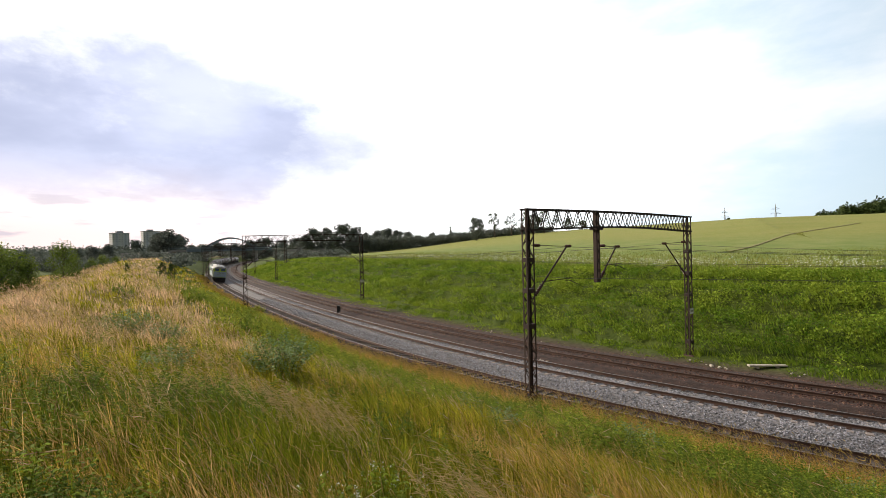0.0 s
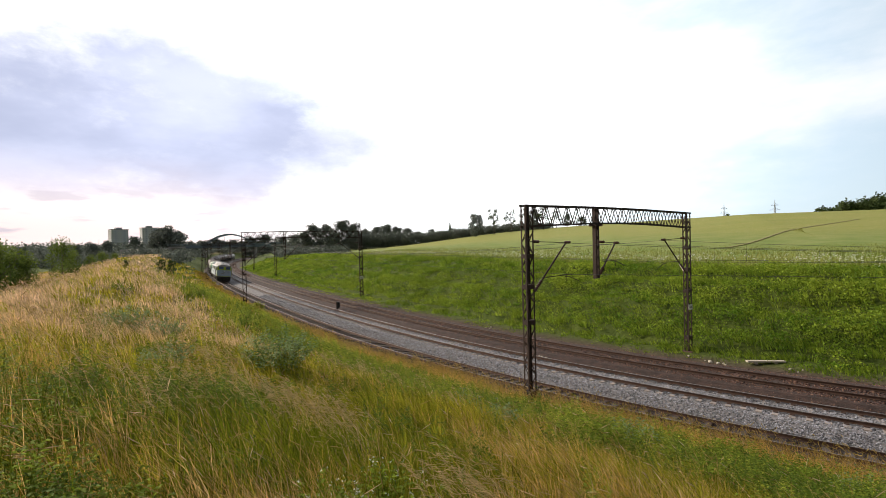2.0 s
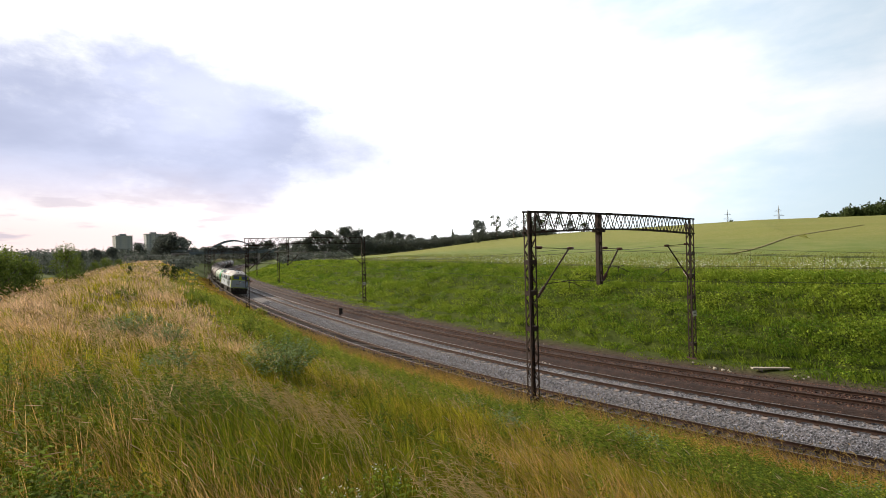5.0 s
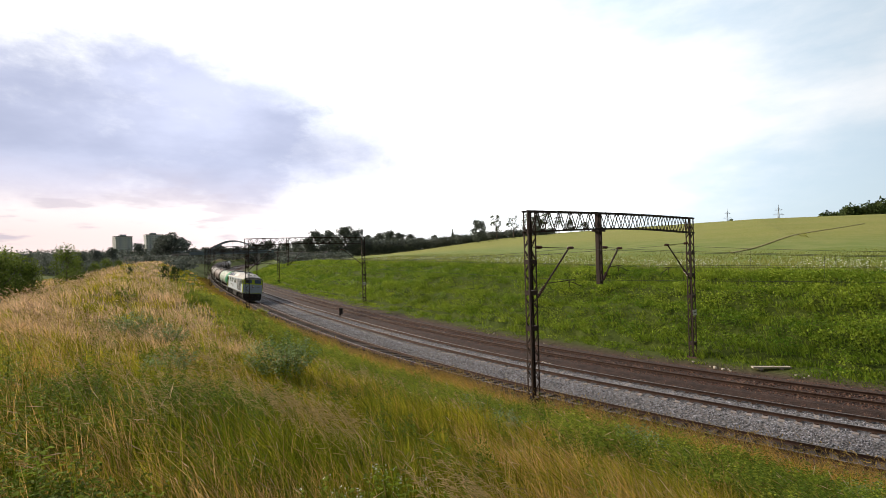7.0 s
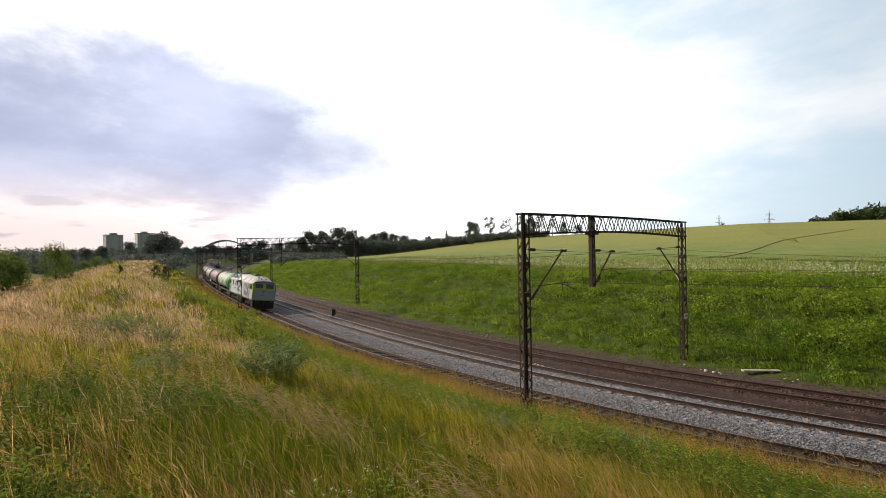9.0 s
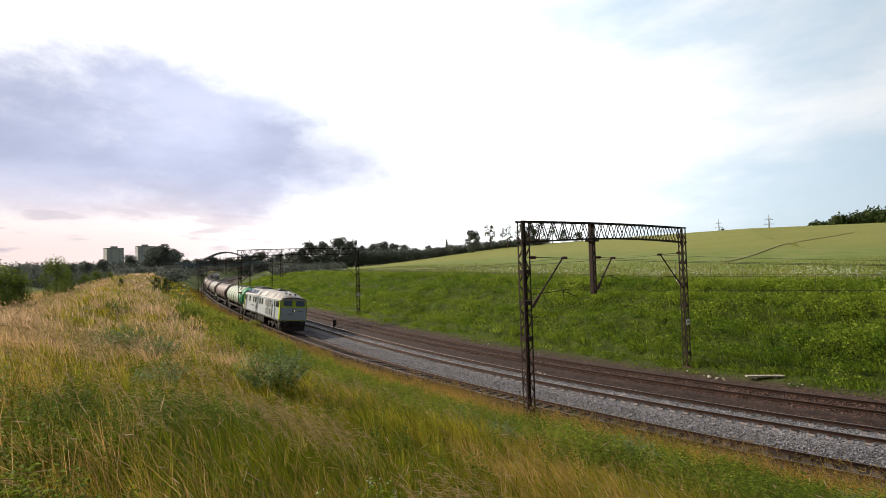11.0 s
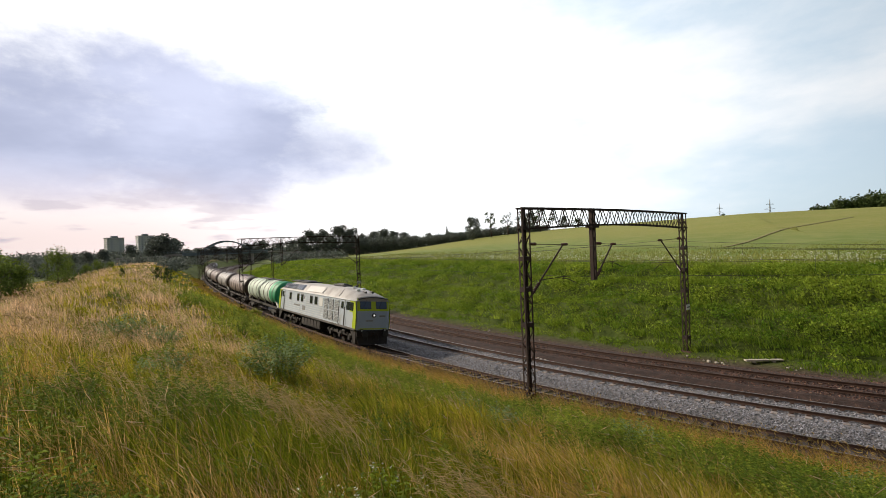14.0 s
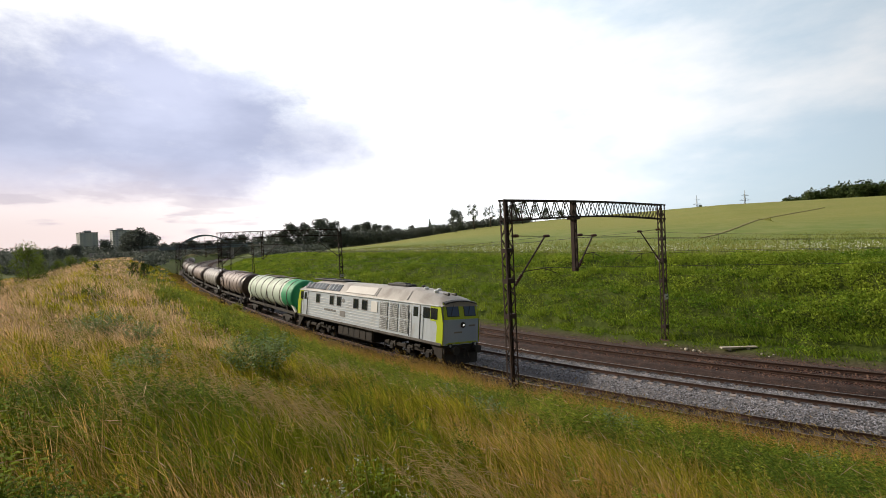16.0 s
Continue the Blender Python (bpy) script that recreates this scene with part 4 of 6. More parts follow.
    # cabs
    for e in (1, -1):
        fx = 9.62
        face = Shape().loft([[(e * (fx + 0.01), y, z0 - 0.02) for y in (-1.4, 1.4)] + [(e * (fx + 0.01), y, 2.75) for y in (1.38, -1.38)],
                             [(e * (fx + 0.09), y, z0 - 0.02) for y in (-1.15, 1.15)] + [(e * (fx + 0.07), y, 2.74) for y in (1.15, -1.15)]])
        part("cab_face", face, LOCO_FACE, loco, "blue-grey cab front")
        up = Shape().loft([[(e * (fx - 0.02), -1.385, 2.75), (e * (fx - 0.02), 1.385, 2.75), (e * (fx - 0.26), 1.34, 3.70), (e * (fx - 0.26), -1.34, 3.70)],
                           [(e * (fx + 0.045), -1.3, 2.75), (e * (fx + 0.045), 1.3, 2.75), (e * (fx - 0.20), 1.26, 3.69), (e * (fx - 0.20), -1.26, 3.69)]])
        part("window_surround", up, LOCO_LIME, loco, "lime-green windscreen surround")
        for y in (-0.68, 0.68):
            ws = Shape().box((0, 0, 0), (0.03, 0.9, 0.64), bevel=0.012)
            g = part("windscreen", ws, WINDSHIELD, loco, "tinted windscreen pane", m=pose(e * (fx - 0.075), y, 3.24) @ Matrix.Rotation(e * radians(-14.2), 4, "Y"))
            part("gasket", Shape().box((-e * 0.012, 0, 0), (0.025, 0.97, 0.71), bevel=0.012), BLACK_RUBBER, g)
            part("wiper", Shape().rod((e * 0.035, 0.1, 0.36), (e * 0.04, -0.2, -0.25), 0.014, 5), BLACK_RUBBER, g)
        for side in (-1, 1):
            y = side * (HW + 0.012)
            pil = Shape().prism([(e * 9.63, z0), (e * 9.05, z0), (e * 9.12, 2.3), (e * 9.0, 2.62), (e * 9.63, 2.62)], y - 0.02 * side, y)
            part("corner_panel", pil, LOCO_LIME, loco, "lime-green cab corner panel")
            pil = Shape().prism([(e * 9.60, 2.62), (e * 8.5, 2.62), (e * 8.5, 3.46), (e * 9.40, 3.46)], y - 0.02 * side, y)
            part("cab_side_panel", pil, LOCO_LIME if e > 0 else LOCO_LIME, loco, "lime-green cab window panel")
            for cx, w in ((8.15, 0.62), (8.83, 0.6)):
                part("cab_window", Shape().box((e * cx, y + side * 0.008, 3.03), (w, 0.02, 0.64), bevel=0.01), WINDOW_DARK, loco)
        # visor, lamps, buffer beam
        rings = []
        for k in range(9):
            y = -1.3 + 2.6 * k / 8
            z = 3.63 + 0.15 * (1 - (y / 1.3) ** 2)
            rings.append([(e * (fx - 0.06), y * 0.98, z - 0.03), (e * (fx - 0.08), y * 0.98, z + 0.05), (e * (fx - 0.3), y, z + 0.1), (e * (fx - 0.3), y, z - 0.03)])
        vis = Shape().loft(rings)
        part("visor", vis, BLACK_RUBBER, loco, "dark sun visor under the roof edge")
        lampz = Shape().lathe([(e * 9.70, 0.17), (e * 9.78, 0.16), (e * 9.79, 0.1)], "X", 14, (0, 0, 2.42))
        lamp = part("headlamp", lampz, BLACK_RUBBER, loco, "round headlamp in a dark ring")
        part("lamp_glass", Shape().lathe([(e * 9.785, 0.07), (e * 9.80, 0.06), (e * 9.803, 0.02)], "X", 12, (0, 0, 2.42)), LAMP_GLOW if e > 0 else WINDOW_DARK, lamp)
        for y in (-1.0, 1.0):
            lm_ = part("marker_lamp", Shape().box((e * 9.74, y, 1.27), (0.12, 0.3, 0.2), bevel=0.02), BLACK_RUBBER, loco)
            part("lamp_glass", Shape().lathe([(e * 9.80, 0.08), (e * 9.81, 0.07), (e * 9.812, 0.01)], "X", 10, (0, y, 1.27)), LAMP_PALE, lm_)
            b = part("buffer", Shape().rod((e * 9.6, y * 0.875, 1.05), (e * 10.1, y * 0.875, 1.05), 0.11, 12).rod((e * 10.1, y * 0.875, 1.05), (e * 10.2, y * 0.875, 1.05), 0.24, 16), BLACK_RUBBER, loco)
        part("front_stripe", Shape().box((e * 9.715, 0, 1.42), (0.02, 2.3, 0.045)).box((e * 9.69, 0, 1.36), (0.04, 2.5, 0.05)), LOCO_LIME, loco, "lime stripe along the bottom of the cab")
        part("number_bar", Shape().box((e * 9.70, -0.35, 2.0), (0.016, 0.62, 0.09)), LOCO_SEAM, loco, "dark bar on the cab front")
        part("name_bar", Shape().box((e * 9.705, 0.75, 2.36), (0.016, 0.5, 0.1)), LOCO_SEAM, loco, "dark bar on the cab front")
        part("buffer_beam", Shape().box((e * 9.62, 0, 1.05), (0.16, 2.7, 0.5), bevel=0.03), UNDER, loco)
        plow = Shape().loft([[(e * 9.5, -1.35, 0.82), (e * 9.5, 1.35, 0.82), (e * 9.62, 1.25, 0.22), (e * 9.62, -1.25, 0.22)], [(e * 9.62, -1.35, 0.82), (e * 9.62, 1.35, 0.82), (e * 9.85, 1.2, 0.22), (e * 9.85, -1.2, 0.22)]])
        part("rail_guard", plow, UNDER, loco, "black snow plough")
        part("coupling_hook", Shape().box((e * 9.85, 0, 1.05), (0.4, 0.09, 0.16), bevel=0.02).rod((e * 9.95, 0, 1.0), (e * 9.92, 0, 0.55), 0.04, 6).rod((e * 9.7, 0.45, 0.95), (e * 9.85, 0.5, 0.5), 0.03, 6).rod((e * 9.7, -0.45, 0.95), (e * 9.85, -0.5, 0.5), 0.03, 6), BLACK_RUBBER, loco)
        # side skirt in front of the bogie
        for side in (-1, 1):
            sk = Shape().prism([(e * 9.55, 1.3), (e * 8.4, 1.3), (e * 9.0, 0.75), (e * 9.25, 0.35), (e * 9.55, 0.3)], side * 1.38, side * 1.3)
            part("cab_step_skirt", sk, UNDER, loco)
    # roof equipment: glazed cooling hatches, fans, exhaust, hatch covers
    for x0, x1 in ((-8.55, -8.1), (-7.9, -7.35), (-7.2, -4.9), (-4.6, -2.6)):
        for side in (-1, 1):
            q = part("roof_louvre", Shape().box((0, 0, 0), (x1 - x0, 0.62, 0.05), bevel=0.01), WINDOW_DARK, roof, "dark glazed radiator hatch", m=pose((x0 + x1) / 2, side * 1.185, 3.93) @ Matrix.Rotation(side * radians(-52.5), 4, "X"))
            for k in range(max(1, int((x1 - x0) / 0.55))):
                part("louvre_bar", Shape().box((-(x1 - x0) / 2 + 0.25 + 0.55 * k, 0, 0.03), (0.05, 0.6, 0.02)), LOCO_SILVER, q)
    part("fan_deck", Shape().box((-5.6, 0, 4.47), (5.2, 1.5, 0.1), bevel=0.03), BLACK_RUBBER, roof)
    for x in (-6.9, -4.6):
        part("roof_fan", Shape().lathe([(4.46, 0.68), (4.58, 0.66), (4.6, 0.5)], "Z", 18, (x, 0, 0)), GRILLE_DARK, roof)
    for side in (-1, 1):
        part("hatch_cover", Shape().box((0, 0, 0), (3.9, 0.66, 0.05), bevel=0.02), HATCH_GREY, roof, "plain grey roof hatch cover", m=pose(0.4, side * 1.185, 3.93) @ Matrix.Rotation(side * radians(-52.5), 4, "X"))
        for x in (2.55, 6.1):
            part("roof_seam", Shape().box((0, 0, 0), (0.06, 0.72, 0.05)), LOCO_SEAM, roof, m=pose(x, side * 1.185, 3.925) @ Matrix.Rotation(side * radians(-52.5), 4, "X"))
    part("exhaust", Shape().box((3.6, 0, 4.48), (2.2, 0.9, 0.18), bevel=0.05).box((3.6, 0, 4.58), (1.4, 0.5, 0.12), bevel=0.04), BLACK_RUBBER, roof, "sooty exhaust housing")
    for x, y in ((4.9, -0.35), (5.6, 0.3), (6.6, -0.3), (7.2, 0.25), (7.8, -0.5)):
        part("roof_fitting", Shape().lathe([(4.05, 0.17), (4.5 - 0.11 * max(0, x - 6), 0.16), (4.55 - 0.11 * max(0, x - 6), 0.09), (4.56 - 0.11 * max(0, x - 6), 0.02)], "Z", 10, (x, y, 0)), LOCO_TRIM if x > 6.5 else BLACK_RUBBER, roof)
    part("horn", Shape().rod((8.2, -0.3, 4.17), (8.75, -0.3, 4.13), 0.04, 8, 0.09).rod((8.2, 0.3, 4.17), (8.75, 0.3, 4.13), 0.04, 8, 0.09), BLACK_RUBBER, roof)
    # underframe: fuel tank with battery boxes, two three-axle bogies
    ft = part("fuel_tank", Shape().box((-0.2, 0, 0.83), (4.9, 2.6, 0.86), bevel=0.08), UNDER_GREY, loco, "long grimy fuel tank and battery boxes")
    for side in (-1, 1):
        for k in range(6):
            part("battery_door", Shape().box((-2.2 + 0.8 * k, side * 1.31, 0.86), (0.7, 0.03, 0.62), bevel=0.012), UNDER, ft)
        part("ledge", Shape().box((-0.2, side * 1.33, 1.2), (4.9, 0.06, 0.08)), UNDER_GREY, ft)
    part("underframe", Shape().box((0, 0, 1.26), (18.8, 2.5, 0.24), bevel=0.02), UNDER, loco)
    for bx in (-6.2, 6.2):
        bg = part("bogie", Shape().box((0, -1.06, 0.72), (5.4, 0.16, 0.24), bevel=0.04).box((0, 1.06, 0.72), (5.4, 0.16, 0.24), bevel=0.04).box((0, 0, 0.75), (0.6, 2.0, 0.3), bevel=0.03).box((-2.5, 0, 0.75), (0.25, 2.0, 0.2)).box((2.5, 0, 0.75), (0.25, 2.0, 0.2)), UNDER, loco, "black three-axle bogie", m=pose(bx, 0, 0))
        for ax in (-1.85, 0.0, 1.85):
            w = part("wheelset", LOCO_WHEEL, None, bg, m=pose(ax, 0, 0.525))
            WHEELSETS.append((w, 0.525))
            for side in (-1, 1):
                part("axle_box", Shape().box((ax, side * 1.12, 0.53), (0.42, 0.22, 0.36), bevel=0.04), UNDER_GREY, bg)
                for d in (-0.36, 0.36):
                    part("coil_spring", Shape().lathe([(0.56 + 0.045 * k, 0.1 if k % 2 else 0.075) for k in range(9)], "Z", 9, (ax + d, side * 1.13, 0)), UNDER, bg)
        for side in (-1, 1):
            part("brake_cylinder", Shape().rod((0.7, side * 1.2, 0.95), (1.25, side * 1.2, 0.95), 0.13, 10), UNDER_GREY, bg)
            part("sand_pipe", Shape().rod((2.75, side * 1.1, 0.8), (2.9, side * 1.0, 0.2), 0.03, 6).rod((-2.75, side * 1.1, 0.8), (-2.9, side * 1.0, 0.2), 0.03, 6), UNDER, bg)
    return loco


TANK_LOOKS = {
    "green": (TANK_MINT, TANK_GREEN, "pale mint tank wagon with a bright green end"),
    "brown": (TANK_BROWN, TANK_END, "dusty mauve-brown tank wagon with dark ends"),
    "grey": (TANK_GREY, TANK_END, "dirty pale grey tank wagon with dark ends"),
}


def build_wagon(look_name):
    """Four-axle bogie tank wagon, 16.6 m over its frame."""
    skin, end, label = TANK_LOOKS[look_name]
    wg = thing("tank_wagon", label, "tank wagon", "tank wagons of the train")
    half, r, zc = 7.75, 1.5, 2.7
    ge = 3.0 if look_name == "green" else 1.3
    barrel = part("tank_barrel", Shape().lathe([(-half + 1.3, r), (half - ge, r)], "X", 32, (0, 0, zc)), skin, wg, smooth=True)
    for e, cut in ((1, ge), (-1, 1.3)):
        prof = [(e * (half - cut), r + 0.004), (e * (half - 0.45), r + 0.004)] + [(e * (half - 0.45 + 0.45 * math.sin(a)), r * (0.25 + 0.75 * math.cos(a)) if a < 1.5 else 0.05) for a in (0.35, 0.7, 1.0, 1.25, 1.5, 1.571)]
        part("tank_end", Shape().lathe(prof, "X", 32, (0, 0, zc)), end if (e > 0 or look_name != "green") else skin, barrel, "domed tank end in a second colour", smooth=True)
    for k in range(7):
        x = -half + 1.5 + k * (2 * half - 3.0) / 6
        prof = [(x - 0.05, r), (x - 0.05, r + 0.035), (x + 0.05, r + 0.035), (x + 0.05, r)]
        part("tank_band", Shape().lathe(prof, "X", 32, (0, 0, zc)), TANK_RIB, barrel)
    dome = part("manhole_dome", Shape().lathe([(zc + r - 0.08, 0.32), (zc + r + 0.16, 0.32), (zc + r + 0.2, 0.2)], "Z", 14), TANK_RIB, barrel)
    part("walkway", Shape().box((0, 0, zc + r + 0.1), (2 * half - 5.0, 0.5, 0.05)).box((0, -0.5, zc + r + 0.05), (1.8, 0.45, 0.05)).box((0, 0.5, zc + r + 0.05), (1.8, 0.45, 0.05)), TANK_RIB, wg, "roof walkway grating")
    fr = Shape()
    for y in (-1.05, 1.05):
        fr.box((0, y, 1.12), (16.4, 0.12, 0.26), bevel=0.02)
    fr.box((8.2, 0, 1.08), (0.2, 2.6, 0.36), bevel=0.03).box((-8.2, 0, 1.08), (0.2, 2.6, 0.36), bevel=0.03).box((0, 0, 1.15), (16, 0.5, 0.25))
    part("underframe", fr, UNDER, wg, "grimy wagon underframe")
    for x in (-5.6, -2.0, 2.0, 5.6):
        part("tank_saddle", Shape().loft([[(x - 0.14, -1.1, 1.2), (x + 0.14, -1.1, 1.2), (x + 0.14, 1.1, 1.2), (x - 0.14, 1.1, 1.2)], [(x - 0.14, -1.22, 1.9), (x + 0.14, -1.22, 1.9), (x + 0.14, 1.22, 1.9), (x - 0.14, 1.22, 1.9)]]), UNDER_GREY, wg)
    for e in (-1, 1):
        for side in (-1, 1):
            part("end_brace", Shape().bar((e * 7.9, side * 1.05, 1.25), (e * 6.9, side * 1.15, 1.95), 0.14, 0.22), PLATE_WHITE if look_name != "brown" else UNDER_GREY, wg, "pale end stanchion")
            part("buffer", Shape().rod((e * 8.25, side * 0.875, 1.05), (e * 8.75, side * 0.875, 1.05), 0.1, 10).rod((e * 8.75, side * 0.875, 1.05), (e * 8.85, side * 0.875, 1.05), 0.22, 14), BLACK_RUBBER, wg)
        part("coupling", Shape().rod((e * 8.3, 0, 1.02), (e * 8.95, 0, 0.92), 0.05, 6), BLACK_RUBBER, wg)
        bg = part("bogie", Shape().loft([[(-1.35, y, 0.62), (-0.5, y, 0.36), (0.5, y, 0.36), (1.35, y, 0.62), (1.35, y, 0.78), (0.45, y, 0.86), (-0.45, y, 0.86), (-1.35, y, 0.78)] for y in (-1.1, -0.98)]).loft([[(-1.35, y, 0.62), (-0.5, y, 0.36), (0.5, y, 0.36), (1.35, y, 0.62), (1.35, y, 0.78), (0.45, y, 0.86), (-0.45, y, 0.86), (-1.35, y, 0.78)] for y in (0.98, 1.1)]).box((0, 0, 0.7), (0.5, 2.0, 0.3)), UNDER, wg, "two-axle bogie", m=pose(e * 5.7, 0, 0))
        for ax in (-0.9, 0.9):
            w = part("wheelset", WAGON_WHEEL, None, bg, m=pose(ax, 0, 0.46))
            for side in (-1, 1):
                part("axle_box", Shape().box((ax, side * 1.12, 0.5), (0.3, 0.2, 0.3), bevel=0.03), UNDER_GREY, bg)
    lad = Shape()
    for side in (-1, 1):
        for dx in (-0.2, 0.2):
            lad.bar((dx, side * 1.42, 0.7), (dx, side * 1.5, 2.7), 0.03, 0.03)
            lad.bar((dx, side * 1.5, 2.7), (dx, side * 0.7, zc + r + 0.05), 0.03, 0.03)
        for k in range(7):
            lad.bar((-0.2, side * (1.42 + 0.012 * k), 0.8 + 0.3 * k), (0.2, side * (1.42 + 0.012 * k), 0.8 + 0.3 * k), 0.025, 0.025)
    part("ladder", lad, UNDER_GREY, wg)
    return wg


# front of the locomotive along the line: seconds and stations
RUN_T = [-10.0, 0.0, 3.5, 7.0, 8.5, 11.5, 12.5, 13.5, 14.5, 16.0]
RUN_S = [162.0, 92.3, 68.1, 44.2, 34.2, 14.5, 8.2, 2.1, -3.9, -12.3]
RUN = np.polyfit(RUN_T[1:], RUN_S[1:], 3)


def front_station(t):
    return float(np.polyval(RUN, t))


def vehicle_pose(s_mid, base):
    """Pose of a vehicle whose bogies stand base metres before and behind s_mid; its x points towards falling stations."""
    c, off = CANT[0], TRACK_OFFSETS[0]
    a, b = on_line(s_mid - base, off), on_line(s_mid + base, off)
    fw = (a - b).normalized()
    lf = Vector((0, 0, 1)).cross(fw)
    up = Vector((0, 0, 1)) - lf * -0.0
    lf2 = (lf * math.cos(math.atan(c)) - Vector((0, 0, 1)) * math.sin(math.atan(c))).normalized()
    up = fw.cross(lf2)
    p = (a + b) / 2
    m = Matrix(((fw.x, lf2.x, up.x, p.x), (fw.y, lf2.y, up.y, p.y), (fw.z, lf2.z, up.z, TRACK_Z[0] + 0.002), (0, 0, 0, 1)))
    return m


LOCO = build_loco()
WAGONS = []
protos = {k: build_wagon(k) for k in ("green", "brown", "grey")}
ORDER = ("green", "brown", "grey", "brown", "grey", "brown", "grey", "brown", "brown", "grey", "brown", "grey")
used = set()
for k, kind in enumerate(ORDER):
    if kind in used:
        WAGONS.append(copy_thing(protos[kind], Matrix()))
    else:
        used.add(kind)
        WAGONS.append(protos[kind])
WAGON_PITCH = 17.85


def motions():
    times = [i * 0.5 for i in range(33)]
    walk(LOCO, [(t, vehicle_pose(front_station(t) + 9.65, 6.2)) for t in times])
    for k, w in enumerate(WAGONS):
        walk(w, [(t, vehicle_pose(front_station(t) + 19.9 + 8.95 + k * WAGON_PITCH, 5.7)) for t in times])
    fine = [i * 0.1 for i in range(161)]
    for w, r in WHEELSETS:
        x, y, z = w.matrix_basis.translation
        walk(w, [(t, pose(x, y, z, 0, math.degrees((front_station(0) - front_station(t)) / r), 0)) for t in fine])


# ------------------------------------------------------------------ trees
def leaf_cloud(centres, radii, count, size, rng, picks=False):
    """Small leaf quads scattered in the outer part of several lobes."""
    k = len(centres)
    w = np.array([r[0] * r[1] * r[2] for r in radii]) ** (2 / 3)
    pick = rng.choice(k, count, p=w / w.sum())
    d = rng.normal(size=(count, 3))
    d /= np.linalg.norm(d, axis=1)[:, None]
    rad = rng.random(count) ** 0.35
    bump = 1 + 0.22 * np.sin(d[:, 0] * 5 + pick) * np.sin(d[:, 1] * 6 + 2 * pick) * np.sin(d[:, 2] * 5)
    c = np.array(centres)[pick] + d * np.array(radii)[pick] * (rad * bump)[:, None]
    n = d + rng.normal(size=(count, 3)) * 0.7
    n /= np.linalg.norm(n, axis=1)[:, None]
    u = np.cross(n, rng.normal(size=(count, 3)))
    u /= np.linalg.norm(u, axis=1)[:, None]
    v = np.cross(n, u)
    s = (size * rng.uniform(0.5, 1.4, count))[:, None]
    q = np.stack([c - u * s, c - v * s * 0.6, c + u * s, c + v * s * 0.6], 1)
    out = (q.reshape(-1, 3), np.arange(count * 4).reshape(-1, 4))
    return (*out, pick) if picks else out


def limb_shape(height, lean, rng, trunk_r, limbs, reach, start=0.25):
    sh = Shape()
    pts = [Vector((0, 0, -0.3))]
    n = 5
    for i in range(1, n + 1):
        pts.append(Vector((lean[0] * i / n + rng.uniform(-0.1, 0.1), lean[1] * i / n + rng.uniform(-0.1, 0.1), height * 0.85 * i / n)))
    for i in range(n):
        sh.rod(pts[i], pts[i + 1], trunk_r * (1 - i / n * 0.8), 7, trunk_r * (1 - (i + 1) / n * 0.8))
    tips = []
    for k in range(limbs):
        u = start + (0.95 - start) * k / max(1, limbs - 1)
        a = k * 2.4 + rng.uniform(-0.4, 0.4)
        i = min(int(u * n), n - 1)
        p = pts[i].lerp(pts[i + 1], u * n - i)
        ln = reach * (1.1 - 0.6 * u) * rng.uniform(0.7, 1.15)
        m = p + Vector((math.cos(a) * ln * 0.55, math.sin(a) * ln * 0.55, ln * 0.35))
        q = p + Vector((math.cos(a) * ln, math.sin(a) * ln, ln * rng.uniform(0.55, 0.95)))
        sh.rod(p, m, trunk_r * 0.38 * (1.1 - u * 0.6), 5, trunk_r * 0.25)
        sh.rod(m, q, trunk_r * 0.25, 5, trunk_r * 0.08)
        for _ in range(2):
            tw = m.lerp(q, rng.uniform(0.3, 0.8))
            sh.rod(tw, tw + Vector((rng.uniform(-1, 1), rng.uniform(-1, 1), rng.uniform(0.2, 1))) * ln * 0.35, trunk_r * 0.12, 4, trunk_r * 0.04)
        tips.append(q)
    return sh, tips


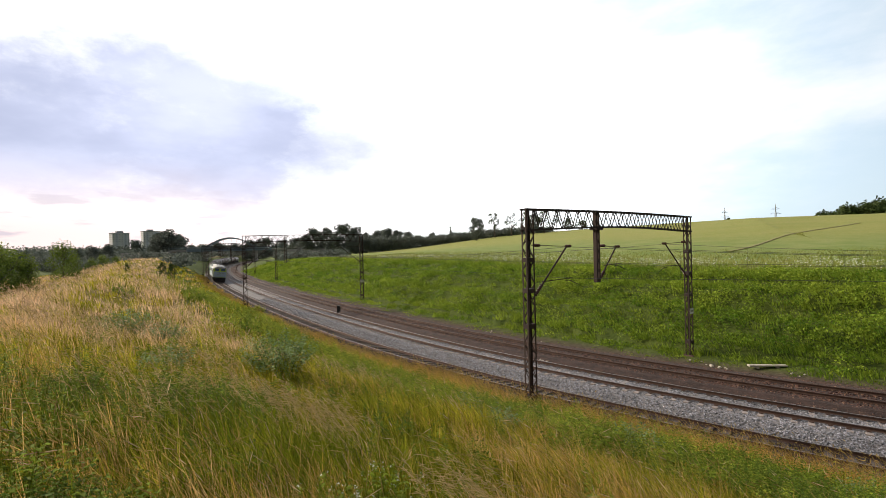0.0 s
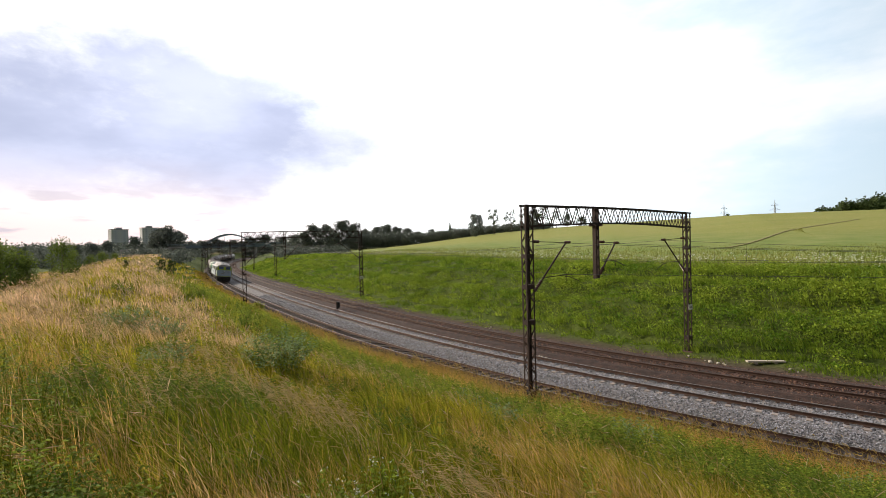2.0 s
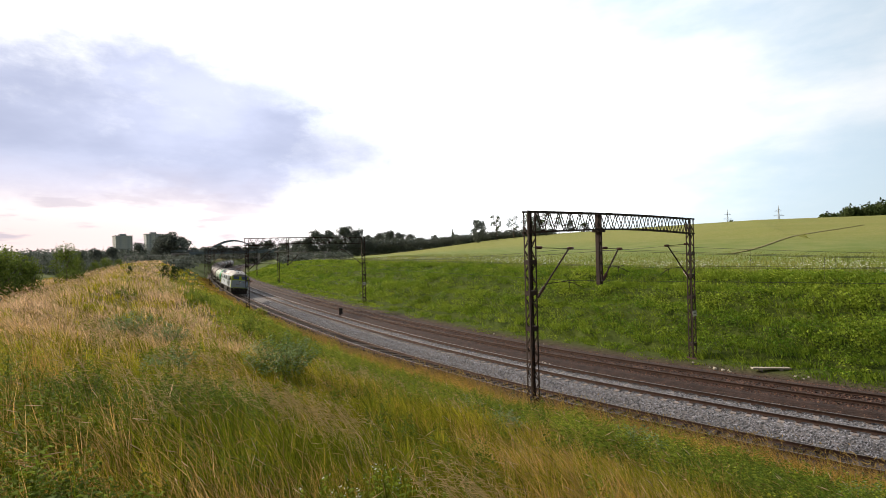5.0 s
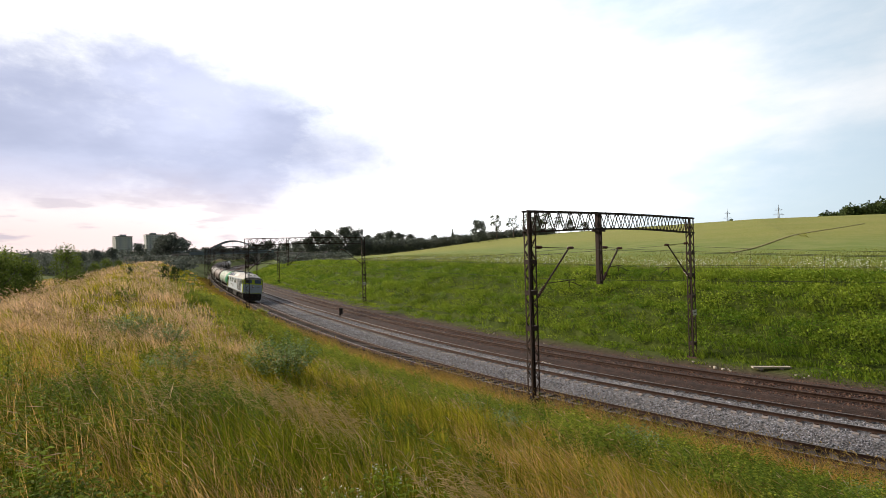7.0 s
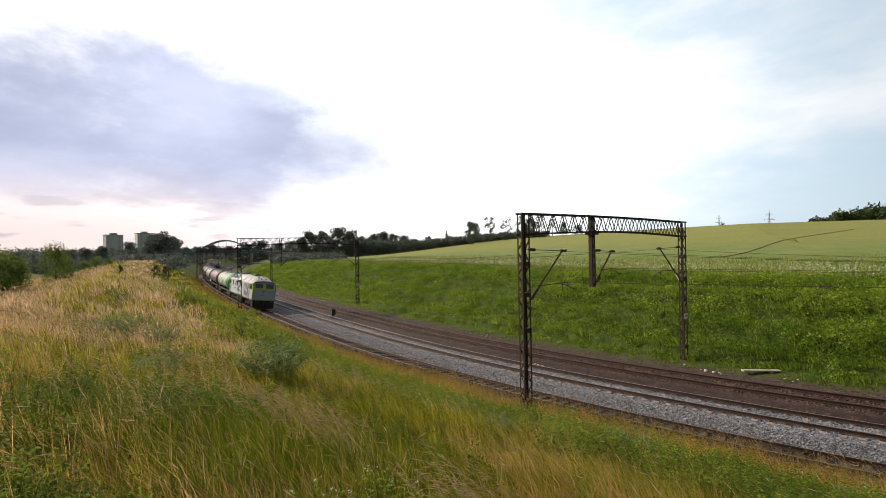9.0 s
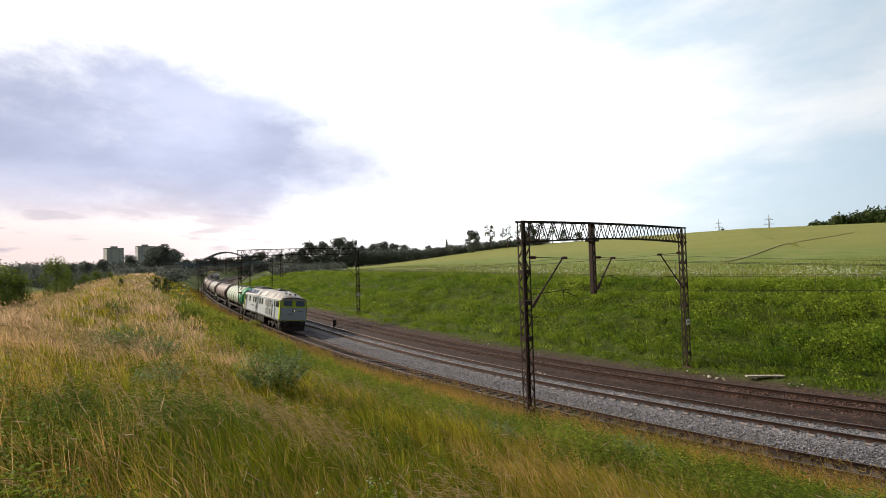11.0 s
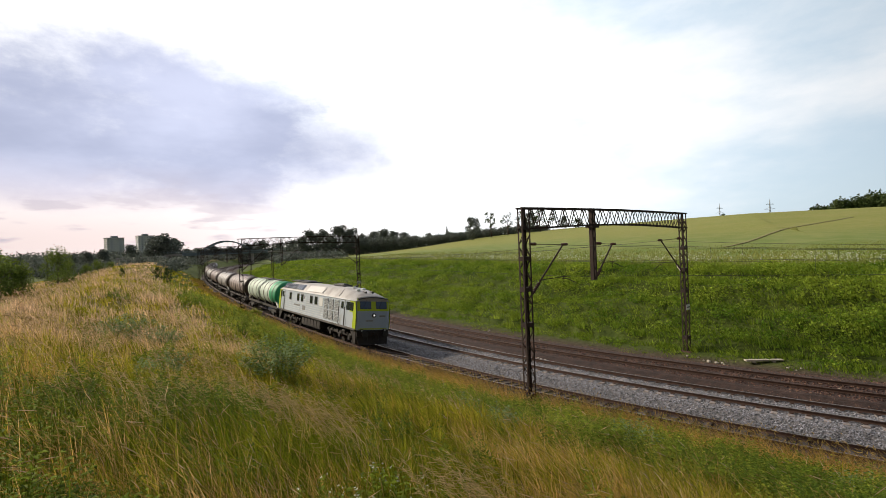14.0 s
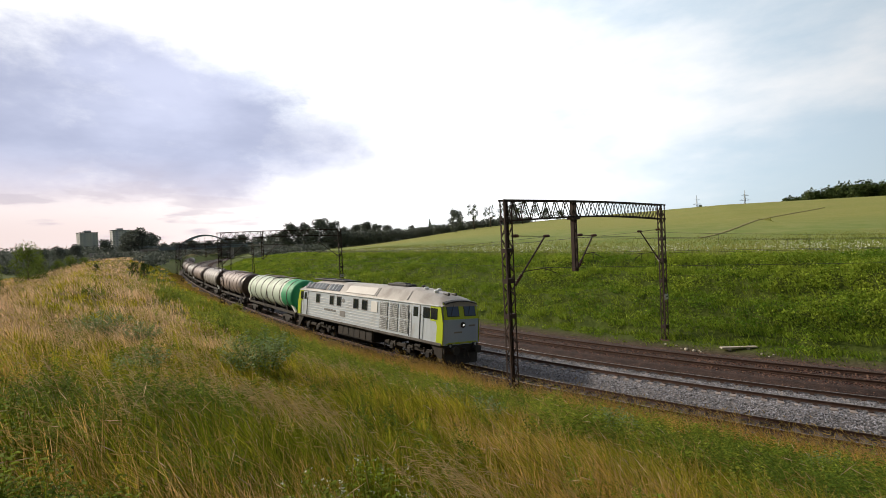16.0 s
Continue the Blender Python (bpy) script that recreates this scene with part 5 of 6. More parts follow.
def make_tree(name, label, seed, height, crown, leaves, leaf_size, mat, lobes=9, limbs=7, start=0.25, shape="broad"):
    rng, nrg = random.Random(seed), np.random.default_rng(seed)
    t = thing(name, label, "tree" if height > 3 else "shrub")
    sh, tips = limb_shape(height, (rng.uniform(-0.5, 0.5), rng.uniform(-0.5, 0.5)), rng, height * 0.022 + 0.03, limbs, crown * 0.45, start)
    part("trunk", sh, BARK, t)
    cs, rs = [], []
    if shape == "broad":
        for i in range(lobes):
            a, u = i * 2.4 + rng.uniform(-0.3, 0.3), rng.uniform(0.0, 1.0)
            z = height * (start + 0.14 + (0.80 - start) * (i + 0.5) / lobes)
            spread = crown * 0.34 * math.sin(math.pi * (0.22 + 0.68 * (i + 0.5) / lobes)) * rng.uniform(0.6, 1.1)
            cs.append((math.cos(a) * spread, math.sin(a) * spread, z))
            r = crown * rng.uniform(0.17, 0.27)
            rs.append((r, r, r * rng.uniform(0.7, 1.0)))
        cs.append((0, 0, height * 0.82))
        rs.append((crown * 0.2, crown * 0.2, height * 0.17))
    elif shape == "tips":
        for q in tips:
            cs.append(tuple(q))
            r = crown * rng.uniform(0.10, 0.18)
            rs.append((r, r, r))
        cs.append((0, 0, height * 0.9))
        rs.append((crown * 0.1,) * 3)
    elif shape == "column":
        for i in range(lobes):
            z = height * (0.1 + 0.85 * (i + 0.5) / lobes)
            w = crown * 0.5 * math.sin(math.pi * (0.12 + 0.84 * (i + 0.5) / lobes)) ** 0.7
            cs.append((rng.uniform(-0.2, 0.2) * w, rng.uniform(-0.2, 0.2) * w, z))
            rs.append((w, w, height / lobes))
    elif shape == "cone":
        for i in range(lobes):
            z = height * (0.14 + 0.8 * i / lobes)
            w = crown * 0.5 * (1.0 - 0.92 * i / lobes)
            for k in range(4):
                a = k * 1.57 + i * 0.7
                cs.append((math.cos(a) * w * 0.55, math.sin(a) * w * 0.55, z))
                rs.append((w * 0.5, w * 0.5, height / lobes * 0.55))
    v, f = leaf_cloud(cs, rs, leaves, leaf_size, nrg)
    part("crown", raw_mesh("crown", v, f, mat, 4), None, t)
    return t


def polar(azd, dist):
    return math.sin(radians(azd)) * dist, math.cos(radians(azd)) * dist


PROTO = {
    "broad": [make_tree("tree", "broad green tree behind the field, haze in its leaf colour", 21 + i, 14, 11, 2600, 0.42, TREE_LEAF_HAZED, 11 + i, 7, 0.02) for i in range(3)],
    "sparse": [make_tree("thin_crowned_tree", "thin-crowned tree with bare limbs against the sky", 31 + i, 13, 8, 620, 0.3, TREE_LEAF, 6, 12, 0.35, "tips") for i in range(2)],
    "conifer": [make_tree("spruce", "dark slim spruce at the field's far edge", 41, 13, 5, 1100, 0.28, TREE_LEAF, 8, 6, 0.15, "cone")],
    "poplar": [make_tree("poplar", "tall columnar poplar among the trees", 42, 18, 3.6, 1100, 0.26, TREE_LEAF_HAZED, 9, 5, 0.1, "column")],
    "light": [make_tree("young_tree", "young light green tree below the bank", 51 + i, 6, 6.2, 3400, 0.13, TREE_LEAF_LIGHT, 13, 8, -0.12) for i in range(2)],
    "bush": [make_tree("bush", "small dark bush on the grassy crest", 61, 2.4, 2.4, 1100, 0.09, TREE_LEAF, 9, 6, -0.12)],
}
TREES = [  # kind, azimuth, distance, height of the top, width factor
    ("broad", 4.31, 265, 24.5, 0.9), ("sparse", 6.60, 268, 28.0, 0.9), ("sparse", 8.70, 272, 26.6, 1.0), ("sparse", 10.46, 268, 28.0, 1.0),
    ("broad", 11.48, 285, 27.7, 0.8), ("sparse", 12.66, 266, 27.7, 1.1), ("sparse", 14.20, 280, 26.4, 1.0), ("broad", 15.53, 290, 24.0, 0.9),
    ("bush", 17.17, 280, 21.8, 1.5), ("conifer", 1.01, 300, 22.7, 1.0), ("broad", -15.85, 300, 21.5, 1.0), ("broad", -14.44, 310, 22.6, 1.0),
    ("broad", -12.47, 300, 24.1, 1.1), ("broad", -11.11, 310, 22.7, 1.0), ("broad", -9.60, 330, 19.8, 1.1), ("broad", -8.19, 330, 20.9, 1.1),
    ("broad", -6.92, 320, 21.9, 1.1), ("broad", -5.72, 330, 21.0, 1.1), ("broad", -4.38, 335, 19.8, 1.2), ("broad", -2.96, 340, 17.2, 1.3),
    ("broad", -1.31, 345, 19.3, 1.1), ("broad", -0.03, 335, 17.1, 1.2), ("broad", 2.26, 310, 16.8, 1.3), ("broad", -13.46, 290, 16.6, 1.2),
    ("broad", -16.92, 300, 17.2, 1.2), ("broad", -18.04, 320, 16.1, 1.2), ("broad", -10.51, 300, 16.6, 1.3), ("broad", -44.42, 160, 9.6, 0.7),
    ("broad", -42.92, 200, 9.8, 0.7), ("broad", -41.75, 260, 9.9, 0.8), ("broad", -39.04, 300, 11.4, 0.9), ("broad", -37.72, 320, 12.8, 0.9),
    ("broad", -36.49, 330, 14.1, 0.9), ("broad", -34.19, 420, 18.7, 1.0), ("broad", -32.71, 430, 15.6, 1.0), ("broad", -31.23, 330, 22.7, 1.15),
    ("broad", -30.18, 340, 19.5, 1.0), ("broad", -29.02, 380, 13.8, 1.1), ("broad", -31.91, 335, 21.6, 1.1), ("broad", -27.91, 420, 14.8, 1.2),
    ("broad", -26.49, 420, 16.5, 1.3), ("broad", -22.94, 420, 17.9, 1.3), ("broad", -21.40, 430, 19.5, 1.2), ("broad", -19.52, 400, 17.0, 1.3),
    ("broad", -24.74, 430, 15.5, 1.3), ("poplar", -40.80, 220, 13.2, 0.8), ("light", -40.03, 88, 9.4, 0.8), ("light", -39.36, 92, 7.7, 0.8),
    ("light", -43.68, 48, 8.0, 0.75), ("light", -44.77, 46, 8.2, 0.8), ("light", -42.62, 47, 7.4, 0.6), ("light", -37.06, 140, 7.5, 1.0),
    ("light", -35.91, 150, 7.1, 1.0), ("light", -37.97, 120, 6.9, 1.0), ("bush", -31.9, 70, 6.5, 0.7), ("bush", -31.0, 71, 6.3, 0.6),
    ("bush", -35.0, 66, 6.6, 0.7), ("light", -46.3, 50, 8.3, 0.8), ("light", -48.5, 46, 8.0, 0.9),
]


def plant_trees():
    done, rng = {}, random.Random(5)
    for kind, azd, dist, top, wide in TREES:
        x, y = polar(azd, dist)
        z = ground_z(x, y)
        i = done.get(kind, 0)
        done[kind] = i + 1
        protos_ = PROTO[kind]
        src = protos_[i % len(protos_)]
        own = {"broad": 14, "sparse": 13, "conifer": 13, "poplar": 18, "light": 6, "bush": 2.4}[kind]
        k = max(0.25, (top - z) / own)
        m = Matrix.Translation((x, y, z - 0.15)) @ Matrix.Rotation(rng.uniform(0, 6.28), 4, "Z") @ Matrix.Diagonal((k * wide, k * wide, k, 1))
        if i < len(protos_):
            src.matrix_basis = m
        else:
            c = copy_thing(src, Matrix())
            c.matrix_basis = m


plant_trees()


def build_woods():
    """Far woods as massed leaf clumps: the hillside beyond the town edge, and the dark wood on the field's brow."""
    rng = np.random.default_rng(77)
    cs, rs = [], []
    for i in range(420):
        azd = rng.uniform(-60, -14)
        dist = rng.uniform(430, 900)
        x, y = polar(azd, dist)
        g = ground_height(x, y)[0]
        h = 7.5 + dist * rng.uniform(0.009, 0.0165) - g
        cs.append((x, y, g + h * 0.5))
        w = rng.uniform(6, 13)
        rs.append((w, w, h * 0.6))
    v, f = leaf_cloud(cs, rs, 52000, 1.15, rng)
    tagged(new("far_woods", raw_mesh("far_woods", v, f, TREE_LEAF_HAZED, 4)), "distant woods behind the railway, haze in their leaf colour", "woods", kind="stuff")
    cs, rs = [], []
    for i in range(150):
        u = i / 149
        azd = 39.9 + 26 * u + rng.uniform(-0.1, 0.1)
        dist = 318 + rng.uniform(0, 45)
        x, y = polar(azd, dist)
        g = ground_height(x, y)[0]
        h = 21.5 + 5.5 * min(1, u * 7) + rng.uniform(-1.6, 1.2) - g
        cs.append((x, y, g + h * 0.5))
        w = rng.uniform(3.0, 5.0)
        rs.append((w, w, h * 0.55))
    v, f = leaf_cloud(cs, rs, 60000, 0.62, rng)
    tagged(new("brow_wood", raw_mesh("brow_wood", v, f, TREE_LEAF, 4)), "dark wood on the brow of the field", "woods", kind="stuff")
    # hedges at the far end of the field
    cs, rs = [], []
    for i in range(420):
        azd = -20 + 9.5 * i / 119
        dist = (205 + 30 * math.sin(i * 0.4) if i < 100 else 296) + rng.uniform(-6, 6)
        x, y = polar(azd, dist)
        g = ground_height(x, y)[0]
        h = rng.uniform(2.0, 4.2) if i < 100 else 7.46 + dist * np.interp(azd, [-20, -12, -3, 0, 4, 9, 14], [0.014, 0.030, 0.0275, 0.030, 0.037, 0.0405, 0.039]) + rng.uniform(-1.6, 1.2) - g
        cs.append((x, y, g + h * 0.45))
        rs.append((3.0, 3.0, h * 0.55))
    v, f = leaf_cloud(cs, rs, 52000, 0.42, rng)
    tagged(new("hedge", raw_mesh("hedge", v, f, TREE_LEAF_HAZED, 4)), "overgrown hedge along the field, haze in its leaf colour", "hedge", kind="stuff")
    # low scrub filling the ground between the bank and the woods
    cs, rs = [], []
    for i in range(300):
        azd = rng.uniform(-50, -24)
        dist = rng.uniform(120, 420)
        x, y = polar(azd, dist)
        s, o = line_coords(x, y)
        if o[0] > (-9 if dist > 125 and azd > -31 else -26) or (azd < -35 and dist < 230):
            continue
        g = ground_height(x, y)[0]
        h = max(2.0, 7.0 + dist * rng.uniform(-0.006, 0.009) - g)
        cs.append((x, y, g + h * 0.48))
        w = rng.uniform(3.0, 7.0)
        rs.append((w, w, h * 0.55))
    v, f = leaf_cloud(cs, rs, 60000, 0.5, rng)
    tagged(new("scrub", raw_mesh("scrub", v, f, TREE_LEAF_HAZED, 4)), "dense scrub and small trees below the bank", "scrub", kind="stuff")


build_woods()


# ------------------------------------------------------------------ distant buildings, bridge, pylons
def build_tower(azd, dist, top, turn):
    x, y = polar(azd, dist)
    z = ground_z(x, y)
    h = top - z - 2.6
    t = thing("tower_block", "pale concrete tower block with rows of windows", "apartment building", "tower blocks", Matrix.Translation((x, y, z)) @ Matrix.Rotation(radians(turn), 4, "Z"))
    w, d = 18.0, 14.0
    body = part("wall", Shape().box((0, 0, h / 2), (w, d, h), bevel=0.2), PLASTER, t)
    part("roof", Shape().box((0, 0, h + 0.25), (w + 0.5, d + 0.5, 0.5)), ROOF_FELT, t)
    part("lift_house", Shape().box((0, 0, h + 1.6), (7, 6, 2.4), bevel=0.1), FACADE_BLUE, t, "grey lift house on the roof")
    floors = int(h / 2.9)
    pane = Shape().box((0, 0, 0), (1.0, 0.16, 1.0)).mesh("window", WINDOW_DARK)
    side = Shape().box((0, 0, 0), (0.16, 1.0, 1.0)).mesh("window", WINDOW_DARK)
    for xx in (-4.5, 4.5):
        part("loggia_strip", Shape().box((xx, -d / 2 - 0.12, h / 2), (3.2, 0.3, h - 1)), FACADE_BLUE, t, "blue-grey balcony strip")
    for k in range(floors):
        zz = 1.8 + 2.9 * k
        for xx in (-7.6, -4.5, -1.4, 1.4, 4.5, 7.6):
            part("window", pane, None, t, m=pose(xx, -d / 2 - (0.3 if abs(xx) == 4.5 else 0.06), zz))
        for yy in (-4.5, 0, 4.5):
            part("window", side, None, t, m=pose(-w / 2 - 0.06, yy, zz))


build_tower(-35.57, 700, 37.5, 50)
build_tower(-32.93, 720, 40.5, 46)


def build_bridge():
    """Tied-arch road bridge over the railway beyond the bend."""
    s = 268
    c = on_line(s, 4.0)
    h = heading(s)
    b = thing("road_bridge", "blue-grey steel arch road bridge over the railway", "bridge", m=Matrix.Translation((c.x, c.y, 0)) @ Matrix.Rotation(-h, 4, "Z"))
    z = 9.0
    part("deck", Shape().box((0, 0, z), (64, 9.5, 0.9), bevel=0.1), BRIDGE_CONCRETE, b)
    for y in (-4.6, 4.6):
        part("girder", Shape().box((0, y, z + 0.2), (46, 0.5, 1.7), bevel=0.05), BRIDGE_STEEL, b)
        arch = Shape()
        pts = [Vector((-14 + 28 * i / 16, y, z + 0.6 + 6.6 * (1 - ((i - 8) / 8) ** 2))) for i in range(17)]
        for p, q in zip(pts, pts[1:]):
            arch.bar(p, q, 0.5, 0.7)
        ar = part("arch_rib", arch, BRIDGE_STEEL, b, "dark steel arch rib")
        for i in range(2, 15, 2):
            part("hanger", Shape().rod((pts[i].x, y, z + 0.8), pts[i], 0.07, 6), BRIDGE_STEEL, ar)
        rail = Shape()
        for i in range(33):
            rail.box((-32 + 2 * i, y * 1.03, z + 1.35), (0.08, 0.08, 1.1))
        rail.box((0, y * 1.03, z + 1.9), (64, 0.1, 0.1)).box((0, y * 1.03, z + 1.4), (64, 0.06, 0.06))
        part("parapet_rail", rail, BRIDGE_STEEL, b)
    for i in range(5):
        part("arch_brace", Shape().bar((-7 + 3.5 * i, -4.6, z + 0.6 + 6.6 * (1 - ((i - 2) / 4) ** 2)), (-7 + 3.5 * i, 4.6, z + 0.6 + 6.6 * (1 - ((i - 2) / 4) ** 2)), 0.3, 0.3), BRIDGE_STEEL, b)
    for x in (-14, 14):
        part("pier", Shape().box((x, 0, z / 2 - 0.9), (1.6, 8.5, z + 0.6), bevel=0.1), BRIDGE_CONCRETE, b)
    for e in (-1, 1):
        part("abutment", Shape().loft([[(e * 30, -5, 0), (e * 30, 5, 0), (e * 30, 5, z - 0.4), (e * 30, -5, z - 0.4)], [(e * 55, -9, 0), (e * 55, 9, 0), (e * 55, 5, z - 0.4), (e * 55, -5, z - 0.4)]]), BRIDGE_CONCRETE, b)


build_bridge()


def build_pylon(azd, dist, top, scale=1.0):
    x, y = polar(azd, dist)
    z = ground_z(x, y)
    h = top - z
    p = thing("power_pylon", "slim grey lattice power pylon beyond the field", "pylon", "power pylons", Matrix.Translation((x, y, z)) @ Matrix.Rotation(radians(-azd + 20), 4, "Z"))
    sh = Shape()
    for sx in (-1, 1):
        for sy in (-1, 1):
            sh.bar((sx * 2.4, sy * 2.4, 0), (sx * 0.5, sy * 0.5, h * 0.72), 0.2, 0.2)
            sh.bar((sx * 0.5, sy * 0.5, h * 0.72), (0, 0, h), 0.22, 0.22)
    for k in range(9):
        u0, u1 = k / 9, (k + 1) / 9
        w0, w1 = 2.4 - 1.9 * u0, 2.4 - 1.9 * u1
        for sy in (-1, 1):
            sh.bar((-w0, sy * w0, h * 0.72 * u0), (w1, sy * w1, h * 0.72 * u1), 0.12, 0.12)
            sh.bar((w0, sy * w0, h * 0.72 * u0), (-w1, sy * w1, h * 0.72 * u1), 0.12, 0.12)
    part("tower", sh, GALVANISED, p)
    for zz, ln in ((0.74, 5.0), (0.86, 3.6)):
        part("cross_arm", Shape().bar((-ln, 0, h * zz), (ln, 0, h * zz), 0.3, 0.35).bar((-ln, 0, h * zz), (0, 0, h * (zz + 0.05)), 0.14, 0.14).bar((ln, 0, h * zz), (0, 0, h * (zz + 0.05)), 0.14, 0.14), GALVANISED, p)


build_pylon(36.40, 600, 46.1)
build_pylon(31.99, 700, 51.5)
x, y = polar(32.3, 300)
bush = copy_thing(PROTO["bush"][0], Matrix())
bush.matrix_basis = Matrix.Translation((x, y, ground_z(x, y) - 0.2)) @ Matrix.Diagonal((1.9, 1.9, 1.6, 1))
tagged(bush, "lone dark bush on the field's skyline")


# ------------------------------------------------------------------ small things by the track
def build_tyre_track():
    """A tractor's trodden line climbing through the corn."""
    sh = Shape()
    for side in (0.0,):
        rings = []
        for i in range(90):
            u = i / 89
            azd = 32.2 + 10.4 * u + 0.25 * math.sin(u * 9)
            d = 74 + 86 * u ** 1.35
            x, y = polar(azd, d)
            h = radians(azd + 22)
            cx, cy = math.cos(h), -math.sin(h)
            w = 0.24 + 0.1 * math.sin(i * 1.7)
            p, q = (x + cx * (side - w), y + cy * (side - w)), (x + cx * (side + w), y + cy * (side + w))
            z0, z1 = ground_z(*p), ground_z(*q)
            rings.append([(*p, z0 - 0.05), (*q, z1 - 0.05), (*q, z1 + 0.1), (*p, z0 + 0.1)])
        sh.loft(rings)
    tagged(part("trodden_track", sh, TRODDEN), "dark tractor line trodden through the field", "tyre track", kind="structure")


TRODDEN = material("trodden_corn", (0.19, 0.165, 0.06), 0.95, 0, (0.26, 0.235, 0.08), 0.6, 6, 0.8)
build_tyre_track()


def build_small():
    p = on_line(-25.2, 11.9)
    pl = thing("board", "long bleached board lying at the foot of the cutting", "board", m=Matrix.Translation((p.x, p.y, ground_z(p.x, p.y) + 0.13)) @ Matrix.Rotation(radians(-6), 4, "Z"))
    part("plank", Shape().box((0, 0, 0), (2.1, 0.28, 0.09), bevel=0.01), PLANK_PALE, pl)
    part("batten", Shape().box((0.5, 0.02, -0.09), (0.14, 0.4, 0.09)).box((-0.6, 0, -0.09), (0.14, 0.4, 0.09)), PLANK_PALE, pl)
    rng = random.Random(3)
    for s, o, k in ((-22.7, 10.9, 5), (-18.3, 10.5, 6), (-26.8, 11.3, 4), (-21.2, 11.3, 3), (-8.5, 10.8, 4), (-12.5, 5.75, 3), (-2.0, 10.9, 3)):
        for i in range(k):
            q = on_line(s + rng.uniform(-0.7, 0.7), o + rng.uniform(-0.25, 0.25))
            sh = Shape()
            r = rng.uniform(0.05, 0.13)
            rings = []
            for z, w in ((0, 0.8), (0.35, 1.0), (0.8, 0.75), (1.0, 0.3)):
                rings.append([(math.cos(a * 1.047) * r * w * rng.uniform(0.75, 1.2), math.sin(a * 1.047) * r * w * rng.uniform(0.75, 1.2), z * r) for a in range(6)])
            sh.loft(rings)
            base = -0.2 if o < 9 else max(-0.3, ground_z(q.x, q.y))
            st = part("pale_stone", sh, PLANK_PALE, None, m=Matrix.Translation((q.x, q.y, base - 0.02)))
            tagged(st, "pale lump of stone beside the old track", "stone", "pale stones beside the track")
    q = on_line(20.0, 5.7)
    ms = thing("track_post", "short dark post with a pale face between the tracks", "marker post", m=Matrix.Translation((q.x, q.y, -0.3)))
    part("post", Shape().box((0, 0, 0.45), (0.2, 0.16, 1.1), bevel=0.02), UNDER_GREY, ms)
    part("cap", Shape().box((0.16, 0, 0.62), (0.3, 0.24, 0.75), bevel=0.02), BLACK_RUBBER, ms)


build_small()

# ------------------------------------------------------------------ grass and weeds
BLADE = np.array([(0, 1, 3), (0, 3, 2), (2, 3, 4)])


def tufts(x, y, z, height, width, lean, rng):
    """Bent blades: two quads' worth of triangles narrowing to a tip. Returns vertices, triangles and tips."""
    n = len(x)
    a = rng.random(n) * 6.28
    P = np.stack([x, y, z], 1)
    W = np.stack([np.cos(a) * width / 2, np.sin(a) * width / 2, np.zeros(n)], 1)
    m = P + np.stack([lean[:, 0] * 0.35, lean[:, 1] * 0.35, height * 0.58], 1)
    t = P + np.stack([lean[:, 0], lean[:, 1], height * (1 - 0.12 * np.hypot(lean[:, 0], lean[:, 1]) / height)], 1)
    v = np.stack([P - W, P + W, m - W * 0.75, m + W * 0.75, t], 1).reshape(-1, 3)
    f = (BLADE[None] + (np.arange(n) * 5)[:, None, None]).reshape(-1, 3)
    return v, f, t


def seed_heads(t, lean, length, width, rng):
    """Slim drooping heads at the stems' tips, each two crossed diamonds."""
    n = len(t)
    d = np.stack([lean[:, 0], lean[:, 1], np.full(n, 0.25)], 1)
    d /= np.linalg.norm(d, axis=1)[:, None]
    d[:, 2] -= rng.random(n) * 0.35
    u = np.cross(d, rng.normal(size=(n, 3)))
    u /= np.linalg.norm(u, axis=1)[:, None]
    w = np.cross(d, u)
    L, W = length[:, None], width[:, None]
    m = t + d * L * 0.4
    v = np.stack([t - d * L * 0.25, m + u * W, t + d * L, m - u * W, m + w * W, m - w * W], 1).reshape(-1, 3)
    k = (np.arange(n) * 6)[:, None, None]
    f = (np.array([(0, 1, 2), (0, 2, 3), (0, 4, 2), (0, 2, 5)])[None] + k).reshape(-1, 3)
    return v, f


def leafy_stems(x, y, z, height, leaf, leaves, tone, rng, spread=0.22):
    """Upright weeds: each stem carries leaves spiralling to its tip, long below and short above. Returns leaf quads and their tones."""
    n = len(x)
    k = np.arange(leaves)
    u = ((k + 0.5) / leaves)[None] ** 0.75 + rng.normal(size=(n, leaves)) * 0.03
    a = k[None] * 2.4 + rng.random((n, 1)) * 6.28 + rng.normal(size=(n, leaves)) * 0.4
    lean = rng.normal(size=(n, 2)) * spread + np.array([-0.12, 0.0])
    c = np.stack([x[:, None] + lean[:, :1] * height[:, None] * u ** 1.5, y[:, None] + lean[:, 1:] * height[:, None] * u ** 1.5, z[:, None] + height[:, None] * u], -1)
    rise = rng.uniform(-0.25, 0.55, (n, leaves))
    d = np.stack([np.cos(a) * np.cos(rise), np.sin(a) * np.cos(rise), np.sin(rise)], -1)
    side = np.stack([-np.sin(a), np.cos(a), rng.normal(size=(n, leaves)) * 0.3], -1)
    L = (leaf[:, None] * (1.25 - 0.75 * u) * rng.uniform(0.7, 1.3, (n, leaves)))[..., None]
    up = np.array([0, 0, 1.0])
    m = c + d * L * 0.5 + up * L * 0.1
    v = np.stack([c, m - side * L * 0.25, c + d * L - up * L * 0.14, m + side * L * 0.25], 2).reshape(-1, 3)
    return v, np.arange(n * leaves * 4).reshape(-1, 4), np.repeat(tone, leaves * 4)


